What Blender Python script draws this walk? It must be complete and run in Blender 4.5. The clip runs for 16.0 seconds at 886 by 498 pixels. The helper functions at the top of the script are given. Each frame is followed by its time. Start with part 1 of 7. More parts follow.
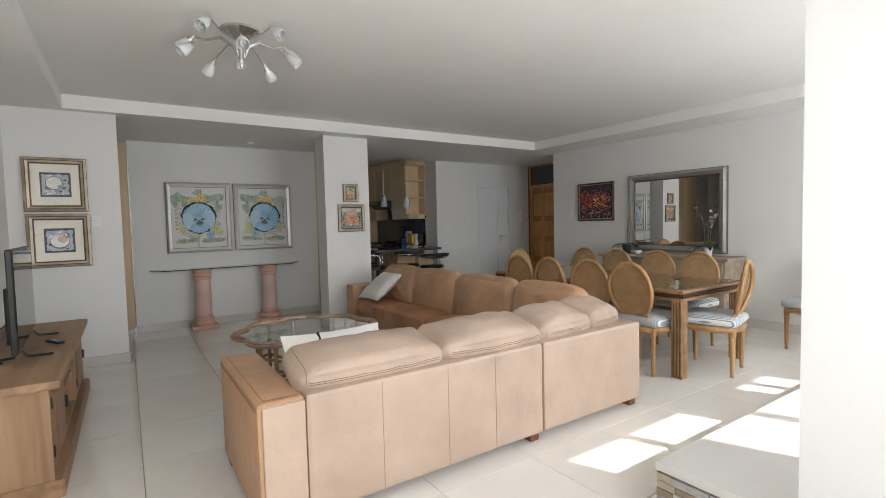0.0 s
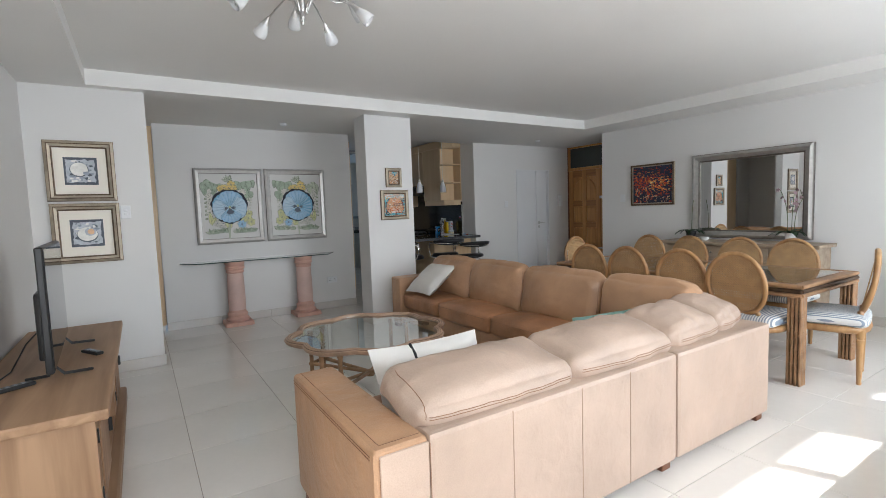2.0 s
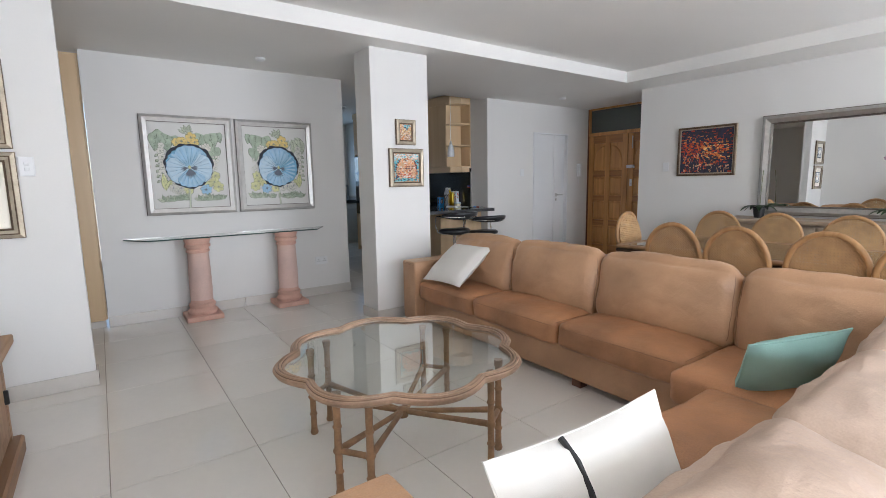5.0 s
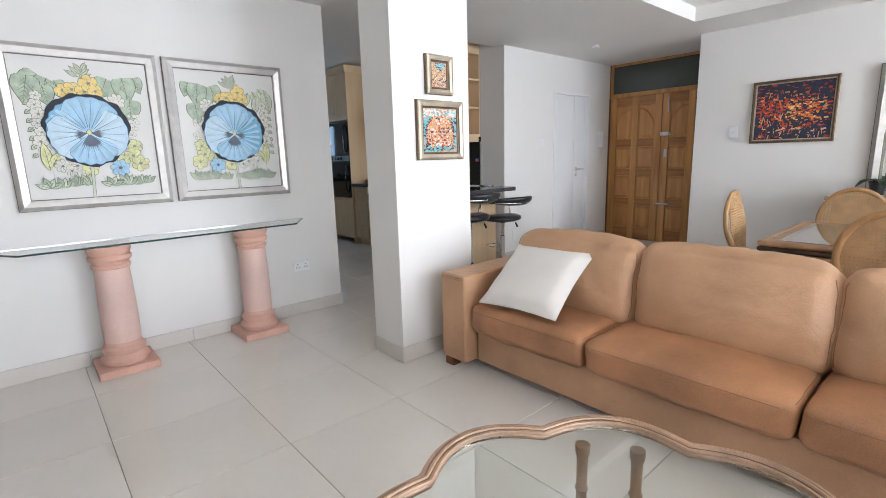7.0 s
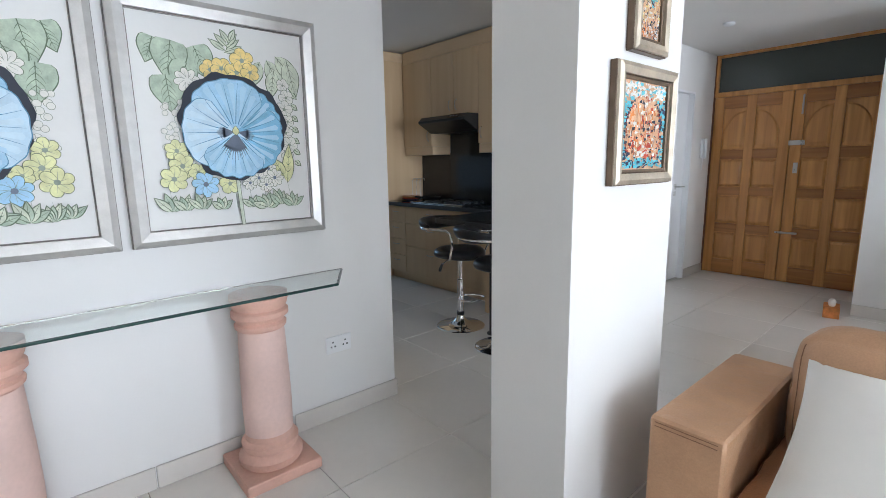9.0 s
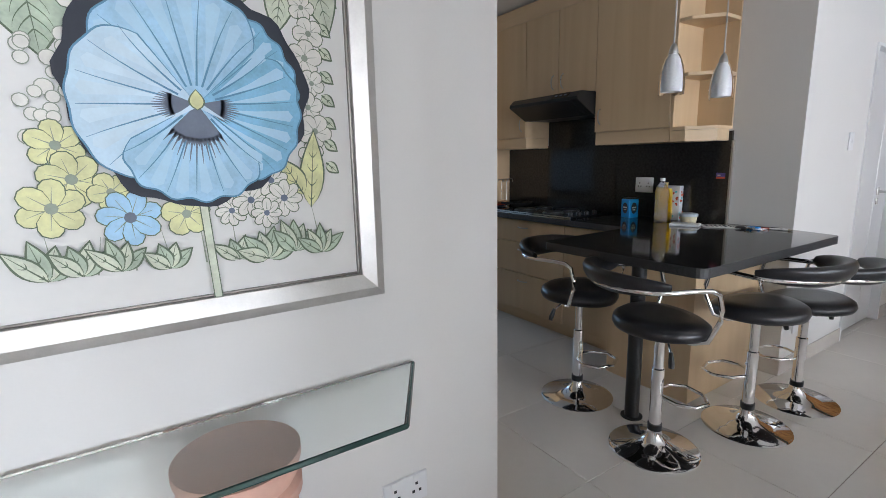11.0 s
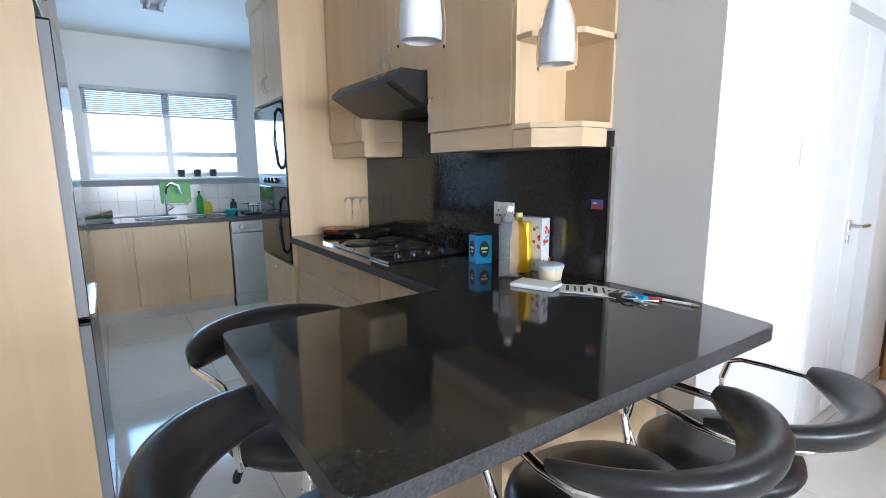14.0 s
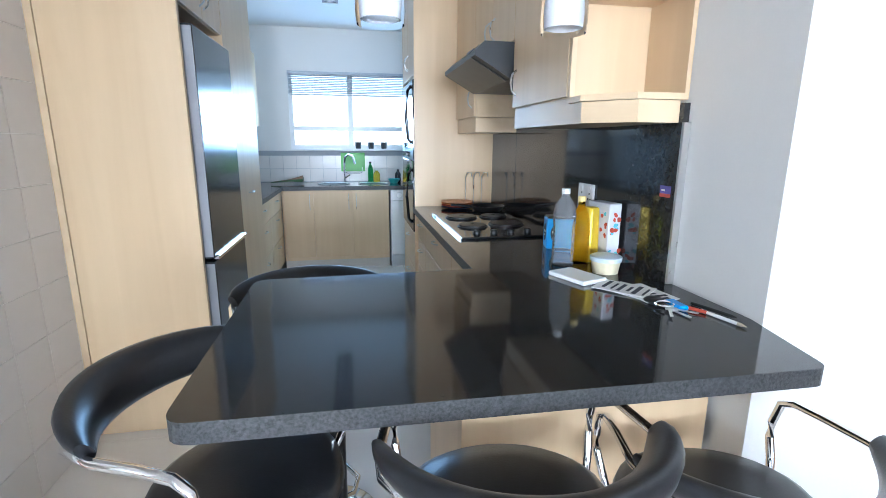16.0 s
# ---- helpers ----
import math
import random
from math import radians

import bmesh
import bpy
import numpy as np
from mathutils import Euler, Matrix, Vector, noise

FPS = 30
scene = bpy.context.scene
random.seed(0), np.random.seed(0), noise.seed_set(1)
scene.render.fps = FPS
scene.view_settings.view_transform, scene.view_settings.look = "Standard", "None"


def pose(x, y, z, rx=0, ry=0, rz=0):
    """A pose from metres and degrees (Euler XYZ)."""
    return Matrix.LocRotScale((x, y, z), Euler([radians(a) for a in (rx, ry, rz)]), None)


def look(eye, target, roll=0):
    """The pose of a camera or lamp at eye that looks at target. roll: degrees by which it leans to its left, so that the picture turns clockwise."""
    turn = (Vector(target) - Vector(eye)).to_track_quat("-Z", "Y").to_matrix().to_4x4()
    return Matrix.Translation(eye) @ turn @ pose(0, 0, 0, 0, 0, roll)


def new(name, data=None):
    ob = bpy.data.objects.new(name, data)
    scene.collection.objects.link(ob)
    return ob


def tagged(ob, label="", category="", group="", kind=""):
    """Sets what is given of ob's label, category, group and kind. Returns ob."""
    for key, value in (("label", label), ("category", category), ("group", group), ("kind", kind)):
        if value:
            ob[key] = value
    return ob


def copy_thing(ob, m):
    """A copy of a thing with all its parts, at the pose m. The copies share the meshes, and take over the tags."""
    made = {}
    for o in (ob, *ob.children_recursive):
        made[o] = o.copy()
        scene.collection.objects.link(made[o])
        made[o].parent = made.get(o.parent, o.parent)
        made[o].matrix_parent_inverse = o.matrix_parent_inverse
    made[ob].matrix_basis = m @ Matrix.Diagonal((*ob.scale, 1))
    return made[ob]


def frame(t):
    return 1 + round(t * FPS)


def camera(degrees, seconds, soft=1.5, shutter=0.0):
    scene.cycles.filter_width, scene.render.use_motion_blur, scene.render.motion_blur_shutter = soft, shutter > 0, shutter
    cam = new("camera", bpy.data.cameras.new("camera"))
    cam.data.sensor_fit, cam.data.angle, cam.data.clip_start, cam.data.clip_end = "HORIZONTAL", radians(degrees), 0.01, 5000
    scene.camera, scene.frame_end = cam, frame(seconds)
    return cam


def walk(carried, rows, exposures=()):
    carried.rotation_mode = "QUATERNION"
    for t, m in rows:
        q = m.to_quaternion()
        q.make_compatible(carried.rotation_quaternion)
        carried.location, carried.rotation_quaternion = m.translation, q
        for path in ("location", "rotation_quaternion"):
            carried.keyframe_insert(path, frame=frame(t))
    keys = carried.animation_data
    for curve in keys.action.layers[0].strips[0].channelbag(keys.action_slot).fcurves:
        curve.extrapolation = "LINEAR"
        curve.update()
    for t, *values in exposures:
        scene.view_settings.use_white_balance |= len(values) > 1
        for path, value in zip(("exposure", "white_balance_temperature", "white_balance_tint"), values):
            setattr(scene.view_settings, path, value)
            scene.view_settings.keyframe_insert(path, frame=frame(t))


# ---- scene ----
cam = camera(85.8, 16.0, soft=0.5)
PATH = [
    (0, (0.436, 0.465, 1.328), (1.541, 2.129, 1.223), -1.4),
    (0.5, (0.37, 0.62, 1.333), (1.5, 2.265, 1.201), -1.5),
    (1, (0.381, 0.871, 1.356), (1.478, 2.538, 1.233), -1.9),
    (1.5, (0.354, 1.062, 1.344), (1.418, 2.751, 1.22), -1.5),
    (2, (0.283, 1.163, 1.347), (1.353, 2.845, 1.186), -2.0),
    (2.5, (0.257, 1.195, 1.333), (1.378, 2.841, 1.142), -2.0),
    (3, (0.247, 1.293, 1.325), (1.426, 2.894, 1.113), -1.7),
    (3.5, (0.286, 1.495, 1.296), (1.472, 3.091, 1.077), -1.8),
    (4, (0.329, 1.785, 1.282), (1.468, 3.409, 1.028), -1.8),
    (4.2, (0.367, 1.908, 1.278), (1.489, 3.541, 1.011), -1.8),
    (6.3, (0.744, 3.524, 1.332), (2.01, 5.042, 1.026), -0.7),
    (6.5, (0.769, 3.701, 1.312), (2.057, 5.198, 0.995), -1.3),
    (7, (0.911, 4.078, 1.278), (2.205, 5.554, 0.896), -1.6),
    (7.5, (0.993, 4.473, 1.28), (2.293, 5.943, 0.894), -0.9),
    (8, (1.11, 4.891, 1.334), (2.413, 6.358, 0.945), -1.2),
    (8.5, (1.274, 5.257, 1.327), (2.579, 6.727, 0.96), -1.5),
    (9, (1.448, 5.628, 1.328), (2.737, 7.116, 0.979), -0.9),
    (9.2, (1.495, 5.766, 1.334), (2.757, 7.279, 0.991), -0.7),
    (11.3, (2.134, 6.791, 1.357), (3.205, 8.439, 0.989), -1.3),
    (11.5, (2.224, 6.85, 1.353), (3.352, 8.46, 0.985), -1.6),
    (12, (2.539, 6.971, 1.367), (3.794, 8.487, 1.014), -1.9),
    (12.5, (2.817, 7.056, 1.364), (4.138, 8.526, 1.057), -1.2),
    (13, (3.136, 7.143, 1.38), (4.46, 8.618, 1.108), -0.5),
    (13.5, (3.395, 7.146, 1.361), (4.658, 8.669, 1.07), -0.9),
    (14, (3.639, 7.098, 1.365), (4.763, 8.718, 1.031), -0.5),
    (14.5, (3.82, 7.051, 1.369), (4.791, 8.759, 0.995), -0.2),
    (15, (3.976, 7.003, 1.374), (4.757, 8.795, 0.951), 0.5),
    (15.5, (4.102, 6.945, 1.375), (4.687, 8.808, 0.943), 0.1),
    (16, (4.193, 6.868, 1.374), (4.554, 8.787, 0.939), 0.3),
]
walk(cam, [(t, look(eye, target, roll)) for t, eye, target, roll in PATH], exposures=[(0.0, 1.02, 6300, 10), (1.5, 1.27, 6000, 10), (4.0, 1.54, 5950, 12), (6.5, 2.38, 5950, 13), (8.0, 2.51, 5900, 11), (9.0, 2.46, 5650, 10), (11.5, 2.51, 6000, 13), (12.5, 3.15, 6250, 13), (13.2, 3.41, 5900, 12), (14.0, 3.46, 5600, 11), (14.5, 3.49, 5350, 10), (16.0, 3.7, 5250, 9)])
from mathutils.bvhtree import BVHTree

# world, sun and window light
w = bpy.data.worlds.new("sky")
scene.world = w
w.use_nodes = True
wt = w.node_tree
sky = wt.nodes.new("ShaderNodeTexSky")
sky.sky_type, sky.sun_disc = "NISHITA", False
sky.sun_elevation, sky.sun_rotation = radians(35.7), radians(157)
wt.links.new(sky.outputs[0], wt.nodes["Background"].inputs[0])
wt.nodes["Background"].inputs[1].default_value = 0.06

sun = new("sun", bpy.data.lights.new("sun", "SUN"))
sun.data.energy, sun.data.angle, sun.data.color = 4.5, radians(0.55), (1.0, 0.95, 0.88)
sun.matrix_world = look((4.2, -10, 7.8), (0, 0, 0))


def window_light(name, x, y, z, sx, sz, target_y, watts, colour):
    lamp = new(name, bpy.data.lights.new(name, "AREA"))
    lamp.data.shape, lamp.data.size, lamp.data.size_y = "RECTANGLE", sx, sz
    lamp.data.energy, lamp.data.color = watts, colour
    lamp.matrix_world = look((x, y, z), (x, target_y, z - 0.15))
    return lamp


window_light("sky_light_west", 1.0, -0.22, 1.45, 2.2, 1.2, 3, 23, (0.92, 0.965, 1.0))
window_light("sky_light_middle", 4.05, -0.22, 1.45, 1.2, 1.2, 3, 25, (0.92, 0.965, 1.0))
window_light("sky_light_east", 5.66, -0.22, 1.45, 0.7, 1.2, 3, 16, (0.92, 0.965, 1.0))
window_light("sky_light_kitchen", 4.2, 12.70, 1.6, 1.3, 0.6, 8, 2.1, (0.45, 0.71, 1.0))


# ---- materials ----
def nodes_of(name):
    m = bpy.data.materials.new(name)
    m.use_nodes = True
    t = m.node_tree
    return m, t, t.nodes["Principled BSDF"]


def surface(name, colour, rough=0.5, metal=0.0, vary=0.08, scale=3.0, fine=60.0, bump=0.15, depth=0.002, coat=0.0, rvary=0.1, per_object=0.0):
    """Paint, stone, leather or metal: two scales of colour noise, uneven gloss and fine relief."""
    m, t, p = nodes_of(name)
    co = t.nodes.new("ShaderNodeTexCoord")
    n1, n2 = t.nodes.new("ShaderNodeTexNoise"), t.nodes.new("ShaderNodeTexNoise")
    n1.inputs["Scale"].default_value, n1.inputs["Detail"].default_value = scale, 5
    n2.inputs["Scale"].default_value, n2.inputs["Detail"].default_value = fine, 3
    for n in (n1, n2):
        t.links.new(co.outputs["Object"], n.inputs["Vector"])
    add = t.nodes.new("ShaderNodeMath")
    add.operation = "MULTIPLY_ADD"
    add.inputs[1].default_value = 0.35
    t.links.new(n2.outputs["Fac"], add.inputs[0])
    t.links.new(n1.outputs["Fac"], add.inputs[2])
    last = add
    if per_object:
        oi = t.nodes.new("ShaderNodeObjectInfo")
        a2 = t.nodes.new("ShaderNodeMath")
        a2.operation = "MULTIPLY_ADD"
        a2.inputs[1].default_value = per_object
        t.links.new(oi.outputs["Random"], a2.inputs[0])
        t.links.new(add.outputs[0], a2.inputs[2])
        last = a2
    ramp = t.nodes.new("ShaderNodeValToRGB")
    r, g, b = colour
    ramp.color_ramp.elements[0].position, ramp.color_ramp.elements[1].position = 0.4, 0.95 + per_object
    ramp.color_ramp.elements[0].color = (r * (1 - vary), g * (1 - vary), b * (1 - vary), 1)
    ramp.color_ramp.elements[1].color = (min(1, r * (1 + vary)), min(1, g * (1 + vary)), min(1, b * (1 + vary)), 1)
    t.links.new(last.outputs[0], ramp.inputs[0])
    t.links.new(ramp.outputs[0], p.inputs["Base Color"])
    mr = t.nodes.new("ShaderNodeMapRange")
    mr.inputs[3].default_value, mr.inputs[4].default_value = max(0.0, rough * (1 - rvary)), min(1, rough * (1 + rvary))
    t.links.new(n1.outputs["Fac"], mr.inputs[0])
    t.links.new(mr.outputs[0], p.inputs["Roughness"])
    p.inputs["Metallic"].default_value = metal
    p.inputs["Coat Weight"].default_value = coat
    if bump:
        bp = t.nodes.new("ShaderNodeBump")
        bp.inputs["Strength"].default_value, bp.inputs["Distance"].default_value = bump, depth
        t.links.new(n2.outputs["Fac"], bp.inputs["Height"])
        t.links.new(bp.outputs[0], p.inputs["Normal"])
    return m


def timber(name, light, dark, axis=2, rough=0.45, grain=14.0, bump=0.15, coat=0.0):
    """Wood with grain drawn out along one axis and a broad tone drift."""
    m, t, p = nodes_of(name)
    co, mp = t.nodes.new("ShaderNodeTexCoord"), t.nodes.new("ShaderNodeMapping")
    s = [grain, grain, grain]
    s[axis] = grain * 0.06
    mp.inputs["Scale"].default_value = s
    oi = t.nodes.new("ShaderNodeObjectInfo")
    sh = t.nodes.new("ShaderNodeVectorMath")
    sh.operation = "SCALE"
    sh.inputs[0].default_value = (7, 3, 5)
    t.links.new(oi.outputs["Random"], sh.inputs["Scale"])
    ad = t.nodes.new("ShaderNodeVectorMath")
    t.links.new(co.outputs["Object"], ad.inputs[0])
    t.links.new(sh.outputs[0], ad.inputs[1])
    t.links.new(ad.outputs[0], mp.inputs[0])
    n1, n2 = t.nodes.new("ShaderNodeTexNoise"), t.nodes.new("ShaderNodeTexNoise")
    n1.inputs["Scale"].default_value, n1.inputs["Detail"].default_value, n1.inputs["Distortion"].default_value = 1.0, 6, 0.6
    n2.inputs["Scale"].default_value = 1.3
    t.links.new(mp.outputs[0], n1.inputs["Vector"])
    t.links.new(ad.outputs[0], n2.inputs["Vector"])
    mix = t.nodes.new("ShaderNodeMath")
    mix.operation = "MULTIPLY_ADD"
    mix.inputs[1].default_value = 0.4
    t.links.new(n2.outputs["Fac"], mix.inputs[0])
    t.links.new(n1.outputs["Fac"], mix.inputs[2])
    ramp = t.nodes.new("ShaderNodeValToRGB")
    ramp.color_ramp.elements[0].position, ramp.color_ramp.elements[1].position = 0.5, 0.9
    ramp.color_ramp.elements[0].color, ramp.color_ramp.elements[1].color = (*dark, 1), (*light, 1)
    t.links.new(mix.outputs[0], ramp.inputs[0])
    t.links.new(ramp.outputs[0], p.inputs["Base Color"])
    p.inputs["Roughness"].default_value = rough
    p.inputs["Coat Weight"].default_value = coat
    bp = t.nodes.new("ShaderNodeBump")
    bp.inputs["Strength"].default_value, bp.inputs["Distance"].default_value = bump, 0.001
    t.links.new(n1.outputs["Fac"], bp.inputs["Height"])
    t.links.new(bp.outputs[0], p.inputs["Normal"])
    return m


def clear_glass(name, tint=(0.95, 1, 0.97), rough=0.0, ior=1.45, frost=0.0):
    m, t, p = nodes_of(name)
    p.inputs["Base Color"].default_value = (*tint, 1)
    p.inputs["Transmission Weight"].default_value = 1.0
    p.inputs["Roughness"].default_value, p.inputs["IOR"].default_value = max(rough, frost), ior
    return m


def stripes(name, a, b, axis, per_metre, rough=0.8):
    m, t, p = nodes_of(name)
    co, sp = t.nodes.new("ShaderNodeTexCoord"), t.nodes.new("ShaderNodeSeparateXYZ")
    t.links.new(co.outputs["Object"], sp.inputs[0])
    k, f, r = t.nodes.new("ShaderNodeMath"), t.nodes.new("ShaderNodeMath"), t.nodes.new("ShaderNodeValToRGB")
    k.operation, f.operation = "MULTIPLY", "FRACT"
    k.inputs[1].default_value = per_metre
    t.links.new(sp.outputs[axis], k.inputs[0])
    t.links.new(k.outputs[0], f.inputs[0])
    r.color_ramp.interpolation = "CONSTANT"
    r.color_ramp.elements[0].color, r.color_ramp.elements[1].color = (*a, 1), (*b, 1)
    r.color_ramp.elements[1].position = 0.55
    t.links.new(f.outputs[0], r.inputs[0])
    t.links.new(r.outputs[0], p.inputs["Base Color"])
    p.inputs["Roughness"].default_value = rough
    n, bp = t.nodes.new("ShaderNodeTexNoise"), t.nodes.new("ShaderNodeBump")
    n.inputs["Scale"].default_value = 400
    bp.inputs["Strength"].default_value, bp.inputs["Distance"].default_value = 0.3, 0.001
    t.links.new(n.outputs["Fac"], bp.inputs["Height"])
    t.links.new(bp.outputs[0], p.inputs["Normal"])
    return m


WALL = surface("wall_paint", (0.77, 0.753, 0.725), 0.55, vary=0.025, scale=1.2, fine=140, bump=0.12, depth=0.001)
CEIL = surface("ceiling_paint", (0.84, 0.82, 0.785), 0.6, vary=0.03, scale=0.8, fine=90, bump=0.08, depth=0.001)
WHITE = surface("white_gloss_paint", (0.80, 0.80, 0.80), 0.3, vary=0.02, bump=0.04)
GROUT = surface("grout", (0.33, 0.29, 0.24), 0.9, vary=0.2, scale=5)
TILE = surface("cream_porcelain", (0.78, 0.74, 0.685), 0.075, vary=0.05, scale=1.6, fine=22, bump=0.02, depth=0.0008, rvary=0.35, per_object=0.25)
SKIRT = surface("cream_skirting_tile", (0.64, 0.60, 0.55), 0.2, vary=0.04, scale=4, bump=0.02, per_object=0.2)
STONE_TOP = surface("polished_plinth_top", (0.60, 0.57, 0.53), 0.12, vary=0.05, scale=2, bump=0, rvary=0.3, coat=1.0)
def leather(name, colour, rough, vary, crease=0.5):
    """Hide: blotchy dye, fine grain and soft shallow folds."""
    m = surface(name, colour, rough, vary=vary, scale=3.2, fine=190, bump=0.35, depth=0.002, rvary=0.25)
    t = m.node_tree
    bp = [n for n in t.nodes if n.bl_idname == "ShaderNodeBump"][0]
    co = t.nodes.new("ShaderNodeTexCoord")
    n3, b2 = t.nodes.new("ShaderNodeTexNoise"), t.nodes.new("ShaderNodeBump")
    n3.inputs["Scale"].default_value, n3.inputs["Detail"].default_value, n3.inputs["Distortion"].default_value = 10.0, 4.0, 0.3
    t.links.new(co.outputs["Object"], n3.inputs["Vector"])
    b2.inputs["Strength"].default_value, b2.inputs["Distance"].default_value = crease, 0.02
    t.links.new(n3.outputs["Fac"], b2.inputs["Height"])
    t.links.new(b2.outputs[0], bp.inputs["Normal"])
    return m


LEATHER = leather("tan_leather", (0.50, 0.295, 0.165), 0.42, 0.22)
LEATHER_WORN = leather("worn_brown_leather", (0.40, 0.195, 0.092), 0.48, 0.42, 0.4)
# paler leather for the short run's back, arm end and bolsters
LEATHER_PALE = leather("pale_leather", (0.50, 0.372, 0.285), 0.48, 0.18, 0.5)
STITCH = surface("tan_stitching", (0.38, 0.26, 0.18), 0.8)
DARK_STITCH = surface("dark_seam", (0.27, 0.15, 0.085), 0.8)
LINEN = surface("off_white_linen", (0.78, 0.75, 0.70), 0.85, vary=0.05, scale=5, fine=500, bump=0.4, depth=0.001)
TEAL = surface("pale_teal_cloth", (0.34, 0.57, 0.52), 0.85, vary=0.10, scale=5, fine=500, bump=0.4, depth=0.001)
BLACKCLOTH = surface("black_ribbon", (0.02, 0.02, 0.02), 0.7)
TERRA = surface("pink_terracotta", (0.66, 0.40, 0.31), 0.7, vary=0.14, scale=5, fine=60, bump=0.2)
TERRA_PALE = surface("pale_plaster_pink", (0.70, 0.50, 0.43), 0.75, vary=0.12, scale=3, fine=60, bump=0.2)
GLASS = clear_glass("table_glass", (0.93, 0.985, 0.965))
GLASS_EDGE = surface("glass_edge_green", (0.035, 0.075, 0.065), 0.15, vary=0.1)
PANE = clear_glass("window_pane", (1, 1, 1), ior=1.02)
PENDANT_CLEAR = clear_glass("pendant_clear_glass", (1, 1, 1), ior=1.07)
PEND_OPAL = surface("frosted_opal_glass", (0.85, 0.85, 0.85), 0.5, vary=0.02, bump=0)
PEND_OPAL.node_tree.nodes["Principled BSDF"].inputs["Transmission Weight"].default_value = 0.45
ENAMEL = surface("grey_enamel", (0.30, 0.30, 0.31), 0.45, vary=0.05)
# white slats greyed: their backlit shade is put into this colour
BLIND = surface("backlit_blind_slat", (0.44, 0.47, 0.51), 0.4, vary=0.05)
OPAL = surface("opal_glass", (0.66, 0.66, 0.65), 0.35, vary=0.02, bump=0)
SILVER = surface("brushed_silver_frame", (0.62, 0.605, 0.58), 0.40, 0.65, vary=0.10, scale=20, fine=200, bump=0.1)
SILVER_DARK = surface("dark_silver", (0.22, 0.20, 0.18), 0.4, 0.8, vary=0.2, scale=15)
CHROME = surface("chrome", (0.86, 0.86, 0.87), 0.06, 1.0, vary=0.02, bump=0)
STEEL = surface("satin_nickel", (0.62, 0.61, 0.59), 0.28, 1.0, vary=0.05, scale=10, bump=0.05)
GOLDF = surface("champagne_gold_frame", (0.46, 0.395, 0.30), 0.42, 0.5, vary=0.25, scale=14, fine=120, bump=0.2)
GOLDF_DARK = surface("antique_bronze_edge", (0.14, 0.095, 0.06), 0.45, 0.5, vary=0.3, scale=14)
AGED_SILVER = surface("aged_silver_leaf", (0.50, 0.49, 0.47), 0.34, 0.85, vary=0.15, scale=18, fine=160, bump=0.12)
MIRROR = surface("mirror_silvering", (0.90, 0.91, 0.91), 0.0, 1.0, vary=0.0, bump=0, rvary=0)
BRONZE = surface("carved_brown_rim", (0.40, 0.26, 0.17), 0.42, 0.1, vary=0.35, scale=9, fine=90, bump=0.25)
BAMBOO = surface("carved_bamboo_gilt", (0.34, 0.195, 0.10), 0.45, 0.15, vary=0.35, scale=12, fine=90, bump=0.25)
RIM_DARK = surface("rim_groove", (0.17, 0.10, 0.06), 0.5, 0.1, vary=0.3, scale=12)
# near-black brown: shade between canes put into colour, for leg cores and middle rail
BAMBOO_DARK = surface("bamboo_gap_shade", (0.06, 0.032, 0.016), 0.5, vary=0.3, scale=12)
RATTAN = timber("honey_rattan", (0.50, 0.29, 0.125), (0.32, 0.16, 0.06), 2, 0.42, 18)
CANE = surface("woven_cane", (0.48, 0.30, 0.14), 0.55, vary=0.2, scale=12, fine=200, bump=0.2)
TICKING = stripes("blue_ticking", (0.72, 0.72, 0.70), (0.25, 0.30, 0.36), 0, 55)
PINE = timber("waxed_pine", (0.44, 0.27, 0.15), (0.22, 0.115, 0.055), 1, 0.5, 11)
PINE_V = timber("waxed_pine_upright", (0.44, 0.27, 0.15), (0.22, 0.115, 0.055), 2, 0.5, 11)
PINE_GREY = timber("limed_sideboard_wood", (0.45, 0.36, 0.26), (0.30, 0.22, 0.15), 1, 0.5, 12)
MAPLE = timber("maple_veneer", (0.72, 0.535, 0.325), (0.65, 0.465, 0.27), 2, 0.35, 9, bump=0.05)
MAPLE_EDGE = timber("maple_edge", (0.75, 0.57, 0.36), (0.68, 0.50, 0.30), 1, 0.35, 9, bump=0.05)
OAKDOOR = timber("orange_hardwood", (0.66, 0.33, 0.095), (0.42, 0.185, 0.047), 2, 0.35, 16, coat=0.2)
OAKDOOR_H = timber("orange_hardwood_rail", (0.44, 0.19, 0.05), (0.27, 0.105, 0.026), 1, 0.35, 16, coat=0.2)
OAKFRAME = timber("dark_red_jamb", (0.20, 0.075, 0.03), (0.11, 0.035, 0.015), 2, 0.4, 16)
TRANSOM = surface("grey_green_transom", (0.075, 0.085, 0.075), 0.15, vary=0.06, scale=1)
GRANITE = surface("black_granite", (0.026, 0.025, 0.024), 0.075, vary=0.4, scale=60, fine=350, bump=0.0, rvary=0.2)
GRANITE_EDGE = surface("sawn_granite_edge", (0.045, 0.045, 0.046), 0.4, vary=0.85, scale=160, fine=420, bump=0.4)
BLACKGLOSS = surface("black_gloss", (0.010, 0.010, 0.011), 0.05, vary=0.1, bump=0)
BLACKPLASTIC = surface("black_plastic", (0.018, 0.018, 0.018), 0.35, vary=0.2, scale=10)
BLACKLEATHER = surface("black_vinyl", (0.020, 0.020, 0.022), 0.30, vary=0.25, scale=6, fine=220, bump=0.3, depth=0.001)
SCREEN = surface("tv_screen", (0.012, 0.013, 0.015), 0.07, vary=0.05, bump=0)
FRIDGE = surface("dark_graphite_steel", (0.05, 0.052, 0.058), 0.16, 0.6, vary=0.08, scale=3, bump=0.02)
